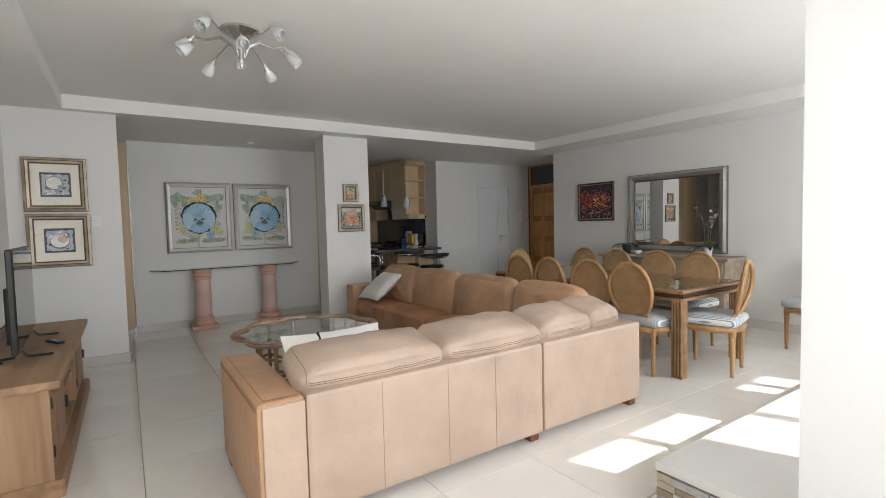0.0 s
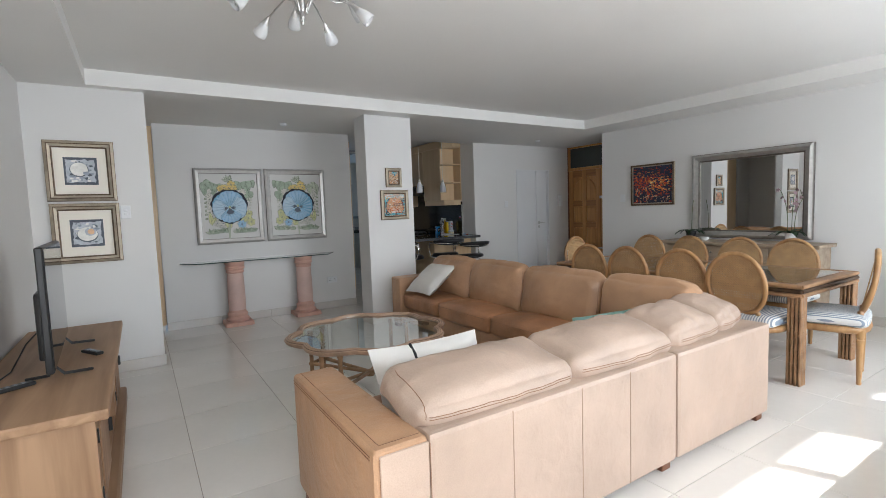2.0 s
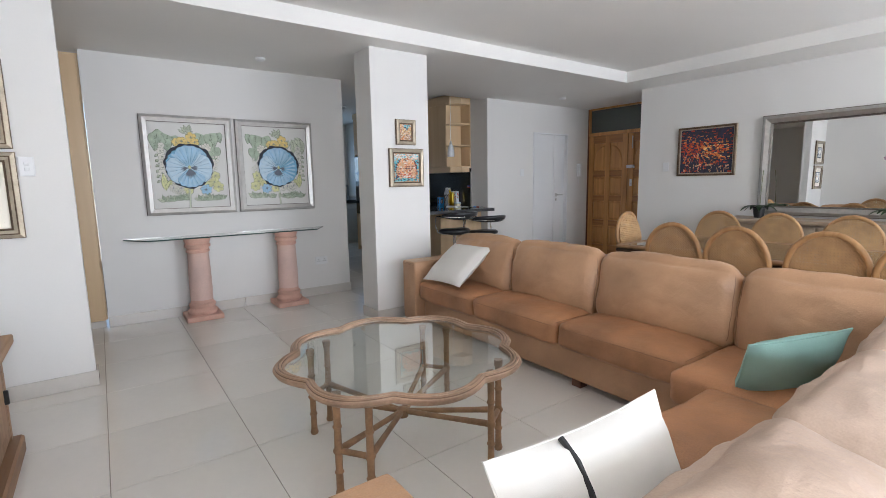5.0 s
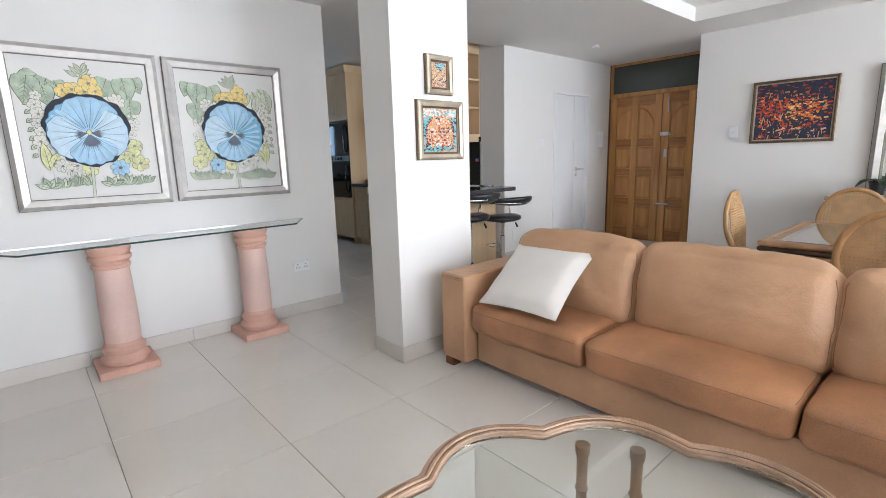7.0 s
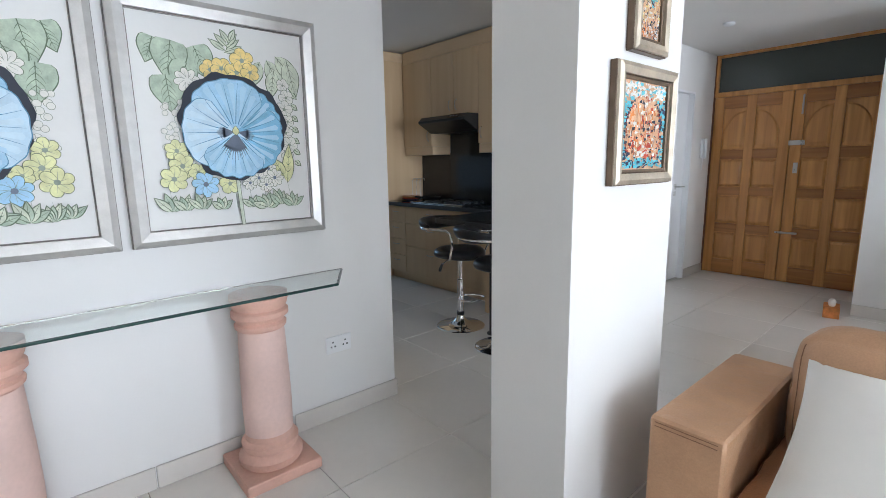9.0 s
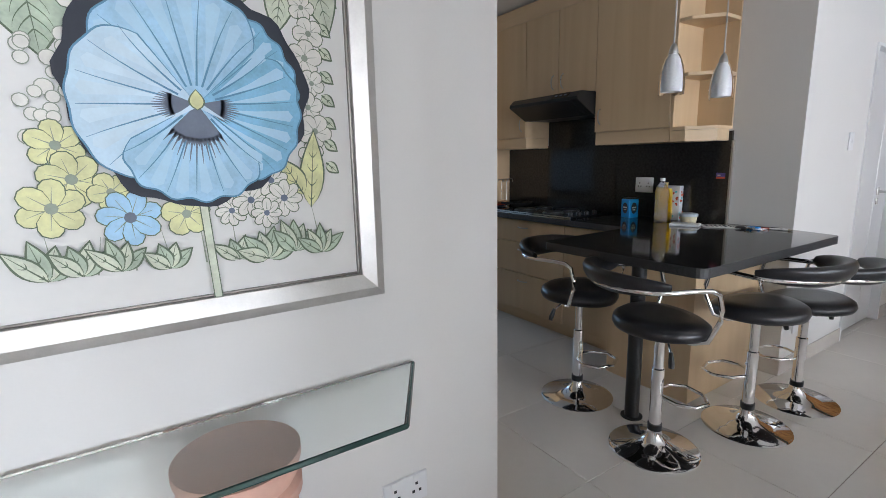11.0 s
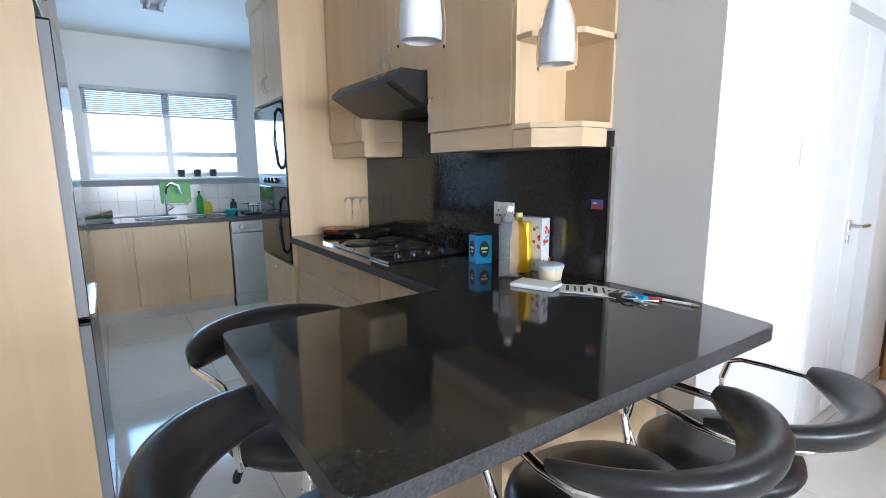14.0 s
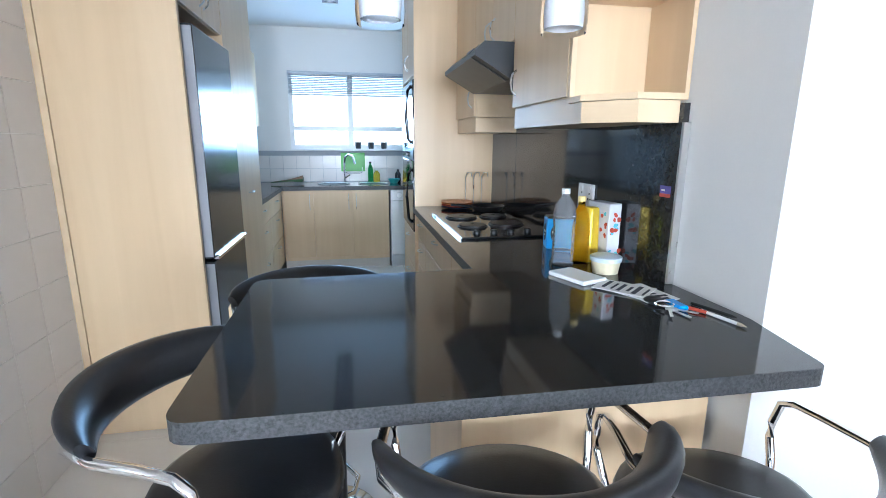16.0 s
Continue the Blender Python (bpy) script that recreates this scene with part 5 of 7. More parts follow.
def dining_chair():
    """A cane-backed oval chair; its front faces +y."""
    c = thing("dining_chair", "honey-coloured cane-back dining chair with blue striped seat", "chair", pose(0, 0, 0), group="dining chairs")
    seat = cushion(0.49, 0.47, 0.085, 0.04, (0.01, 0.01, 0.018), 9, 0.002, 2)
    part("seat", moved(seat, pose(0, 0.0, 0.415)), TICKING, c, "blue and white ticking seat pad", smooth=60)
    ring = []
    for i in range(24):
        a = 2 * math.pi * i / 24
        ring.append((0.245 * math.copysign(abs(math.cos(a)) ** 0.7, math.cos(a)), 0.23 * math.copysign(abs(math.sin(a)) ** 0.7, math.sin(a)), 0.40))
    part("seat_frame", tube(ring, 0.022, 8, True, 1.2), RATTAN, c, smooth=60)
    leg = [(0.012, 0), (0.017, 0.012), (0.014, 0.03), (0.017, 0.06), (0.022, 0.30), (0.026, 0.325), (0.020, 0.335), (0.027, 0.35), (0.027, 0.405)]
    for x, y in ((-0.20, 0.185), (0.20, 0.185), (-0.18, -0.19), (0.18, -0.19)):
        part("leg", lathe(leg, (x, y, 0), 10), RATTAN, c, smooth=35)
    back = pose(0, -0.222, 0.722, -80, 0, 0)
    rx, ry = 0.205, 0.235
    part("backrest_frame", moved(tube([(rx * math.cos(a), ry * math.sin(a), 0.03 * math.cos(a) ** 2) for a in [2 * math.pi * i / 36 for i in range(36)]], 0.018, 8, True), back @ pose(0, 0, 0, 180, 0, 0)), RATTAN, c, smooth=60)
    cane = bmesh.new()
    st = 0.0185
    k = int(rx / st)
    for i in range(-k, k + 1):
        x = i * st
        l = ry * math.sqrt(max(0, 1 - (x / rx) ** 2))
        add_box(cane, x - 0.0044, x + 0.0044, -l, l, -0.0015, 0.0015)
    k = int(ry / st)
    for i in range(-k, k + 1):
        y = i * st
        l = rx * math.sqrt(max(0, 1 - (y / ry) ** 2))
        add_box(cane, -l, l, y - 0.0044, y + 0.0044, 0.0005, 0.0035)
    for s in (1, -1):
        for i in range(-24, 25):
            b = i * st
            pts = [(u, s * u + b) for u in [j * 0.01 for j in range(-22, 23)] if (u / rx) ** 2 + ((s * u + b) / ry) ** 2 < 0.97]
            if len(pts) > 1:
                add_tube(cane, [(pts[0][0], pts[0][1], -0.002 * s), (pts[-1][0], pts[-1][1], -0.002 * s)], 0.0016, 4)
    tagged(part("cane_panel", moved(cane, back), CANE, c), "open woven cane panel", kind="stuff")
    for s in (-1, 1):
        part("back_post", tube([(s * 0.16, -0.20, 0.40), (s * 0.15, -0.19, 0.46), (s * 0.125, -0.185, 0.52)], 0.018, 8), RATTAN, c)
    return c


ch = dining_chair()
ch.matrix_basis = pose(4.26, 4.34, 0, 0, 0, -90)
for x, y, rz in ((4.26, 3.89, -92), (4.27, 3.41, -88), (4.26, 2.97, -90), (5.25, 4.70, 90), (5.26, 4.21, 88), (5.25, 3.65, 92), (5.25, 3.18, 90), (4.92, 5.05, 184), (4.67, 2.61, 14)):
    copy_thing(ch, pose(x, y, 0, 0, 0, rz))
side_chair = copy_thing(ch, pose(6.00, 2.26, 0, 0, 0, 80))
tagged(side_chair, "cane-back dining chair standing apart against the wall")


def ceiling_light():
    l = thing("ceiling_light", "nickel ceiling light with ten curved arms and frosted glass shades", "lamp", pose(1.12, 3.82, 2.62) @ Matrix.Diagonal((0.88, 0.88, 0.88, 1)))
    part("canopy", lathe([(0.135, 0), (0.135, -0.015), (0.12, -0.03), (0.07, -0.055), (0.035, -0.075), (0.03, -0.10)], n=32), STEEL, l, smooth=35)
    part("stem", lathe([(0.03, -0.08), (0.022, -0.12), (0.018, -0.20), (0.012, -0.26), (0.008, -0.275)], n=16), STEEL, l, smooth=35)
    for i in range(10):
        a = 2 * math.pi * i / 10 + 0.15
        low = i % 2
        L, drop = (0.38, -0.16) if low else (0.40, -0.05)
        ca, sa = math.cos(a), math.sin(a)
        pts = [(r_ * ca, r_ * sa, z) for r_, z in ((0.03, -0.20), (0.06, -0.12), (0.14, -0.055 + drop * 0.15), (0.24, -0.06 + drop * 0.4), (L - 0.07, drop))]
        arm = part("arm", tube(pts, 0.0055, 7), STEEL, l, smooth=50)
        tip, dirn = Vector(pts[-1]), Vector((ca * 0.75, sa * 0.75, -0.66)).normalized()
        q = dirn.to_track_quat("Z", "Y").to_matrix().to_4x4()
        mm = Matrix.Translation(tip) @ q
        part("cup", moved(lathe([(0.008, -0.01), (0.014, 0.01), (0.026, 0.045)], n=14), mm), STEEL, arm, smooth=35)
        part("shade", moved(lathe([(0.024, 0.04), (0.034, 0.07), (0.042, 0.10), (0.044, 0.13), (0.040, 0.135), (0.040, 0.13), (0.038, 0.10), (0.030, 0.07), (0.020, 0.042)], n=18, cap=False), mm), OPAL, arm, "frosted white tulip glass shade", smooth=50)
        part("bulb", moved(tube([(0.014 * math.cos(k), 0.014 * math.sin(k), 0.06 + 0.006 * k) for k in [j * 0.6 for j in range(20)]], 0.005, 6), mm), POT_WHITE, arm, "spiral energy-saving bulb")
    return l


ceiling_light()


def tv_stand():
    c = thing("tv_cabinet", "rustic waxed pine media cabinet with doors and open shelves", "cabinet", pose(-0.42, 3.50, 0))
    L, D, H = 1.98, 0.50, 0.60
    part("top", bx(0.0, D + 0.05, -0.03, L + 0.03, H - 0.045, H, bevel=0.01, seg=2), PINE, c)
    part("plinth", bx(0.0, D + 0.04, -0.02, L + 0.02, 0, 0.09, bevel=0.01), PINE, c)
    part("end_panel", bx(0.01, D, 0.0, 0.04, 0.09, H - 0.045), PINE_V, c)
    part("end_panel", bx(0.01, D, L - 0.04, L, 0.09, H - 0.045), PINE_V, c)
    part("back_panel", bx(0.005, 0.02, 0.04, L - 0.04, 0.09, H - 0.045), PINE_V, c)
    for y in (0.62, 1.32):
        part("divider", bx(0.02, D - 0.005, y, y + 0.035, 0.09, H - 0.045), PINE_V, c)
    part("shelf", bx(0.02, D - 0.02, 0.655, 1.32, 0.31, 0.335), PINE, c)
    part("bottom_board", bx(0.02, D - 0.01, 0.04, L - 0.04, 0.09, 0.11), PINE, c)
    for y0, y1 in ((0.045, 0.615), (1.36, L - 0.045)):
        d = part("door", bx(D - 0.022, D, y0, y1, 0.115, H - 0.05, bevel=0.003), PINE_V, c)
        part("door_panel", bx(D - 0.002, D + 0.006, y0 + 0.07, y1 - 0.07, 0.18, H - 0.11, bevel=0.005), PINE_V, d)
        for z in (0.19, 0.44):
            part("hinge", bx(D, D + 0.006, y0 - 0.004, y0 + 0.012, z, z + 0.06, bevel=0.002), BLACKPLASTIC, d, "black iron hinge")
        part("handle", bx(D, D + 0.02, y1 - 0.05, y1 - 0.035, 0.29, 0.36, bevel=0.004), BLACKPLASTIC, d, "black iron pull")
    sbx = thing("set_top_box", "small black media box on the cabinet shelf", "media player", pose(-0.10, 4.45, 0.335))
    part("case", bx(-0.09, 0.09, -0.12, 0.12, 0, 0.04, bevel=0.004), BLACKPLASTIC, sbx)


tv_stand()
tv = thing("television", "flat-screen television on two splayed feet", "television", pose(-0.11, 4.45, 0.60, 0, 0, 3))
part("housing", bx(-0.035, -0.004, -0.52, 0.52, 0.06, 0.645, bevel=0.006), BLACKPLASTIC, tv)
part("rear_bulge", bx(-0.07, -0.035, -0.36, 0.36, 0.09, 0.42, bevel=0.015, seg=2), BLACKPLASTIC, tv)
part("screen", bx(-0.004, -0.001, -0.51, 0.51, 0.075, 0.635), SCREEN, tv)
for y in (-0.36, 0.36):
    part("foot", tube([(0.13, y + 0.05, 0.006), (0.02, y, 0.02), (-0.02, y, 0.07), (-0.04, y, 0.02), (-0.13, y + 0.05, 0.006)], 0.008, 7), BLACKPLASTIC, tv)
part("power_cable", tube([(-0.07, 0.1, 0.2), (-0.15, 0.0, 0.12), (-0.2, -0.15, 0.02), (-0.24, -0.3, 0.012)], 0.004, 6), BLACKPLASTIC, tv)
rc = thing("remote_control", "black remote control lying on the cabinet", "remote", pose(0.01, 4.52, 0.60, 0, 0, 30))
part("case", bx(-0.022, 0.022, -0.08, 0.08, 0, 0.018, bevel=0.005), BLACKPLASTIC, rc)
for i in range(4):
    part("button", bx(-0.012, 0.012, -0.06 + i * 0.03, -0.045 + i * 0.03, 0.018, 0.0205), P_GREYB, rc)
rc2 = copy_thing(rc, pose(-0.25, 4.02, 0.60, 0, 0, -60))
tb = thing("tissue_box", "orange tissue box on the floor by the wall end", "box", pose(6.52, 6.42, 0, 0, 0, 10))
part("carton", bx(-0.10, 0.10, -0.055, 0.055, 0, 0.09, bevel=0.003), P_ORA, tb)
part("tissue", moved(cushion(0.10, 0.05, 0.05, 0.02, (0, 0, 0.01), 6, 0.008, 3), pose(0, 0, 0.088)), LINEN, tb)


# ---- kitchen ----
def bow_handle(p, m, ln=0.11):
    part("handle", moved(tube([(0, -ln / 2, 0), (0.022, -ln * 0.32, 0), (0.028, 0, 0), (0.022, ln * 0.32, 0), (0, ln / 2, 0)], 0.0045, 6), m), STEEL, p, "satin bow handle", smooth=60)


def front_x(p, name, face, y0, y1, z0, z1, side=-1, handle=None, material=None):
    """A door or drawer front on an x face; side -1 looks to -x, +1 to +x. handle: 'h' or (y, z) upright."""
    g = 0.0036
    x0, x1 = (face - 0.018, face) if side < 0 else (face, face + 0.018)
    d = part(name, bx(x0, x1, y0 + g, y1 - g, z0 + g, z1 - g, bevel=0.0015), material or MAPLE, p)
    at = face + side * 0.018
    if handle == "h":
        bow_handle(d, Matrix.Translation((at, (y0 + y1) / 2, z1 - 0.06)) @ pose(0, 0, 0, 0, 0, 180 if side < 0 else 0))
    elif handle:
        bow_handle(d, Matrix.Translation((at, handle[0], handle[1])) @ pose(0, 0, 0, 0, 0, 180 if side < 0 else 0) @ pose(0, 0, 0, 90, 0, 0))
    return d


def unit_box(p, x0, x1, y0, y1, z0, z1, material=None):
    part("carcass", bx(x0, x1, y0, y1, z0, z1), material or MAPLE_EDGE, p)


# base units under the hob
for y0, y1, rows, lab in ((9.98, 10.335, (0.105, 0.30, 0.49, 0.68, 0.865), "narrow four-drawer maple base unit"), (9.10, 9.98, (0.105, 0.42, 0.68, 0.865), "wide maple drawer unit below the hob"), (8.56, 9.10, (0.105, 0.68, 0.865), "maple base unit with drawer over door")):
    u = thing("base_cabinet", lab + " with bow handles", "cabinet", pose(0, 0, 0))
    unit_box(u, 4.675, 5.235, y0, y1, 0.10, 0.868)
    part("kickboard", bx(4.72, 4.735, y0, y1, 0, 0.10), MAPLE_EDGE, u)
    for a, b in zip(rows, rows[1:]):
        front_x(u, "drawer" if b - a < 0.35 else "door", 4.675, y0, y1, a, b, -1, "h")

# bar base
bb = thing("breakfast_bar", "maple panelled breakfast bar base with a round black leg", "bar", pose(0, 0, 0))
part("end_panel", bx(4.46, 4.478, 8.0, 8.535, 0.0, 0.868), MAPLE, bb)
part("front_panel", bx(4.478, 5.22, 8.0, 8.018, 0.0, 0.868), MAPLE, bb)
part("back_panel", bx(4.478, 5.22, 8.517, 8.535, 0.0, 0.868), MAPLE, bb)
bl = part("leg", lathe([(0.036, 0.006), (0.036, 0.87)], (4.11, 8.10, 0), 20), BLACKPLASTIC, bb, "round black steel leg", smooth=40)
part("foot_plate", lathe([(0.055, 0), (0.055, 0.006)], (4.11, 8.10, 0), 20), BLACKPLASTIC, bl)

# granite worktop: bar and hob run in one slab
poly = [(3.86, 7.65), (5.17, 7.63), (5.235, 7.91), (5.235, 10.345), (4.62, 10.345), (4.62, 8.545), (3.855, 8.52)]


def rounded(poly, radii):
    out = []
    k = len(poly)
    for i, p in enumerate(poly):
        r = radii.get(i, 0)
        if not r:
            out.append(p)
            continue
        a, b, c = Vector(poly[i - 1]), Vector(p), Vector(poly[(i + 1) % k])
        u, v = (a - b).normalized(), (c - b).normalized()
        s, e = b + u * r, b + v * r
        for j in range(6):
            f = j / 5
            q = s.lerp(b, f).lerp(b.lerp(e, f), f)
            out.append((q.x, q.y))
    return out


def slab(name, poly, z0, z1, label):
    ob = solid(name, prism(poly, z0, z1), GRANITE, label, "worktop")
    ob.data.materials.append(GRANITE_EDGE)
    for f in ob.data.polygons:
        f.material_index = 1 if abs(f.normal.z) < 0.5 else 0
    return ob


slab("bar_worktop", rounded(poly, {0: 0.05, 1: 0.03, 6: 0.05}), 0.872, 0.914, "polished black granite bar and hob worktop, one slab")
sp = thing("splashback", "polished black granite splashback behind the hob", "splashback", pose(0, 0, 0))
part("lower_slab", bx(5.217, 5.237, 8.25, 9.09, 0.915, 1.50), GRANITE, sp)
part("middle_slab", bx(5.218, 5.237, 9.092, 9.82, 0.915, 1.80), GRANITE, sp)
part("far_slab", bx(5.217, 5.237, 9.822, 10.345, 0.915, 1.46), GRANITE, sp)
part("edge_strip", bx(5.214, 5.238, 8.238, 8.249, 0.915, 1.44), STEEL, sp)

# wall units
UN = [(9.82, 10.33, 1.53), (9.455, 9.82, 1.83), (9.09, 9.455, 1.83), (8.50, 9.09, 1.53)]
for i, (y0, y1, z0) in enumerate(UN):
    u = thing("wall_cabinet", ("tall" if z0 < 1.6 else "short") + " maple wall cabinet " + ("beside" if z0 < 1.6 else "above") + " the black cooker hood", "cabinet", pose(0, 0, 0))
    unit_box(u, 4.954, 5.238, y0 + 0.001, y1 - 0.001, z0, 2.47)
    front_x(u, "door", 4.954, y0, y1, z0, 2.47, -1, ((y1 - 0.05 if i in (2, 3) else y0 + 0.05), z0 + 0.11))
    part("cornice", bx(4.945, 5.238, y0, y1, 2.472, 2.60), MAPLE_EDGE, u)
    if z0 < 1.6:
        part("light_rail", bx(4.95, 5.216, y0 + 0.004, y1 - 0.004, 1.44, 1.528), MAPLE_EDGE, u)
cs = thing("corner_shelf_unit", "open angled maple corner shelf ending the wall cabinets", "shelf", pose(0, 0, 0))
cpoly = [(4.94, 8.498), (4.94, 8.40), (5.06, 8.262), (5.236, 8.262), (5.236, 8.498)]
part("side_panel", bx(4.938, 4.956, 8.48, 8.498, 1.53, 2.47), MAPLE_EDGE, cs)
part("back_panel", bx(5.222, 5.237, 8.262, 8.497, 1.53, 2.47), MAPLE, cs)
part("inner_panel", bx(4.956, 5.222, 8.484, 8.498, 1.53, 2.47), MAPLE, cs)
for z in (1.51, 1.83, 2.15, 2.45):
    part("shelf_board", prism(cpoly, z, z + 0.02), MAPLE_EDGE, cs)
part("light_rail", prism([(a + 0.006, b) for a, b in cpoly[:3]] + [(5.216, 8.27), (5.216, 8.498)], 1.44, 1.508), MAPLE_EDGE, cs)
part("cornice", prism(cpoly, 2.472, 2.60), MAPLE_EDGE, cs)

hood = thing("cooker_hood", "black canopy cooker hood below the wall cabinets", "hood", pose(0, 9.10, 0))
prof = [(5.216, 1.826), (4.80, 1.826), (4.755, 1.785), (4.755, 1.765), (4.93, 1.665), (5.216, 1.665)]
bm = bmesh.new()
a, b = [bm.verts.new((x, 0, z)) for x, z in prof], [bm.verts.new((x, 0.72, z)) for x, z in prof]
bm.faces.new(a), bm.faces.new(b[::-1])
for i in range(6):
    bm.faces.new((a[i], b[i], b[(i + 1) % 6], a[(i + 1) % 6]))
part("canopy", bm, BLACKPLASTIC, hood)
part("control_panel", moved(bx(-0.03, 0.03, 0.10, 0.26, 0, 0.002), pose(4.778, 0, 1.806, 0, -42, 0)), BLACKGLOSS, hood)
for i in range(3):
    part("slider", moved(bx(-0.006, 0.006, 0.12 + i * 0.045, 0.14 + i * 0.045, 0.002, 0.006), pose(4.778, 0, 1.806, 0, -42, 0)), P_GREYB, hood)
part("grease_filter", moved(bx(-0.10, 0.10, 0.06, 0.66, -0.003, 0.0), pose(4.84, 0, 1.713, 0, 29.7, 0)), BLACKPLASTIC, hood)

hob = thing("electric_hob", "black four-plate electric hob set in the granite", "hob", pose(4.70, 9.08, 0.914))
part("glass_plate", bx(0, 0.48, 0, 0.84, 0, 0.012, bevel=0.003), BLACKGLOSS, hob)
part("trim", bx(-0.006, 0.0, 0, 0.84, 0.002, 0.011), CHROME, hob)
for x, y, r in ((0.13, 0.30, 0.075), (0.33, 0.33, 0.09), (0.14, 0.62, 0.09), (0.34, 0.62, 0.075)):
    part("hot_plate", lathe([(r + 0.01, 0.012), (r + 0.008, 0.017), (r, 0.017), (r, 0.024), (r - 0.01, 0.026), (0.015, 0.026), (0.012, 0.023), (0, 0.023)], (x, y, 0), 26, False), BLACKPLASTIC, hob, smooth=30)
for i in range(4):
    part("knob", lathe([(0.018, 0.012), (0.018, 0.02), (0.013, 0.03), (0, 0.031)], (0.10 + i * 0.09, 0.09, 0), 14, False), BLACKPLASTIC, hob, smooth=30)

# oven tower
ot = thing("oven_tower", "tall maple oven housing with cupboards above and drawers below", "cabinet", pose(0, 0, 0))
part("side_panel", bx(4.635, 5.236, 10.347, 10.365, 0.0, 2.50), MAPLE, ot)
part("side_panel", bx(4.635, 5.236, 11.075, 11.093, 0.0, 2.50), MAPLE, ot)
part("cornice", bx(4.62, 5.236, 10.347, 11.093, 2.502, 2.60), MAPLE_EDGE, ot)
unit_box(ot, 4.655, 5.236, 10.367, 11.073, 0.08, 0.69)
unit_box(ot, 4.655, 5.236, 10.367, 11.073, 1.84, 2.50)
front_x(ot, "drawer", 4.655, 10.35, 11.09, 0.10, 0.41, -1, "h")
front_x(ot, "drawer", 4.655, 10.35, 11.09, 0.41, 0.70, -1, "h")
front_x(ot, "door", 4.655, 10.35, 10.72, 1.84, 2.50, -1, (10.69, 1.96))
front_x(ot, "door", 4.655, 10.72, 11.09, 1.84, 2.50, -1, (10.75, 1.96))
ov = thing("double_oven", "built-in black glass double oven with curved handles", "oven", pose(4.655, 10.37, 0.71))
part("body", bx(0.0, 0.55, 0.0, 0.70, 0.0, 1.11), BLACKPLASTIC, ov)
for z0, z1 in ((0.01, 0.535), (0.62, 1.10)):
    d = part("oven_door", bx(-0.03, 0.0, -0.01, 0.71, z0, z1, bevel=0.004), BLACKGLOSS, ov)
    zz = (z0 + z1) / 2
    part("handle", tube([(-0.03, 0.07, zz - 0.20), (-0.055, 0.065, zz - 0.17), (-0.07, 0.06, zz), (-0.055, 0.065, zz + 0.17), (-0.03, 0.07, zz + 0.20)], 0.011, 8), BLACKGLOSS, d, smooth=50)
cp = part("control_panel", bx(-0.028, 0.0, -0.01, 0.71, 0.54, 0.615, bevel=0.003), BLACKPLASTIC, ov)
for i in range(4):
    part("knob", moved(lathe([(0.02, 0), (0.018, 0.02), (0, 0.021)], n=14, cap=False), pose(-0.028, 0.22 + i * 0.09, 0.578, 0, -90, 0)), BLACKGLOSS, cp, smooth=30)

# fridge housing and larder on the west side
fh = thing("fridge_housing", "tall maple fridge surround with cupboard above", "cabinet", pose(0, 0, 0))
part("end_panel", bx(2.975, 3.50, 9.17, 9.195, 0.0, 2.60), MAPLE, fh)
part("scribe_strip", bx(2.942, 2.972, 9.165, 9.195, 0.0, 2.60), MAPLE_EDGE, fh)
part("side_panel", bx(2.96, 3.50, 9.91, 9.93, 0.0, 2.60), MAPLE, fh)
unit_box(fh, 2.96, 3.48, 9.197, 9.908, 1.95, 2.59)
front_x(fh, "door", 3.48, 9.197, 9.553, 1.95, 2.58, 1, (9.52, 2.06))
front_x(fh, "door", 3.48, 9.553, 9.908, 1.95, 2.58, 1, (9.585, 2.06))
fr = thing("fridge_freezer", "dark graphite steel fridge-freezer in the maple surround", "refrigerator", pose(0, 0, 0))
part("body", bx(2.98, 3.47, 9.235, 9.875, 0.03, 1.87), BLACKPLASTIC, fr)
for z0, z1 in ((0.05, 0.815), (0.83, 1.87)):
    d = part("fridge_door", bx(3.472, 3.535, 9.23, 9.88, z0, z1, bevel=0.006, seg=2), FRIDGE, fr)
    part("edge_trim", bx(3.476, 3.532, 9.2255, 9.2295, z0 + 0.01, z1 - 0.01), ENAMEL, d, "dull grey door edge")
part("grip", moved(bx(0, 0.03, 0.02, 0.62, -0.012, 0.012, bevel=0.004), pose(3.52, 9.24, 0.83)), CHROME, fr)
ld = thing("larder_cabinet", "tall maple larder cabinet with small handle", "cabinet", pose(0, 0, 0))
unit_box(ld, 2.96, 3.48, 9.935, 10.74, 0.08, 2.59)
front_x(ld, "door", 3.48, 9.935, 10.74, 0.10, 2.58, 1, "h")
for o in ld.children_recursive:
    if o.name.startswith("handle"):
        o.location.z = -1.48

# west counter and wall cupboard
wc = thing("base_cabinet", "maple base drawers along the west side", "cabinet", pose(0, 0, 0))
unit_box(wc, 2.95, 3.42, 10.745, 12.13, 0.10, 0.868)
for y0, y1 in ((10.745, 11.4), (11.4, 12.13)):
    for z0, z1 in ((0.105, 0.40), (0.40, 0.68), (0.68, 0.865)):
        front_x(wc, "drawer", 3.42, y0, y1, z0, z1, 1, "h")
part("kickboard", bx(3.36, 3.375, 10.745, 12.13, 0, 0.10), MAPLE_EDGE, wc)
wu = thing("wall_cabinet", "small maple wall cupboard by the window", "cabinet", pose(0, 0, 0))
unit_box(wu, 2.95, 3.23, 11.55, 12.30, 1.53, 2.25)
front_x(wu, "door", 3.23, 11.55, 11.925, 1.53, 2.25, 1, (11.90, 1.68))
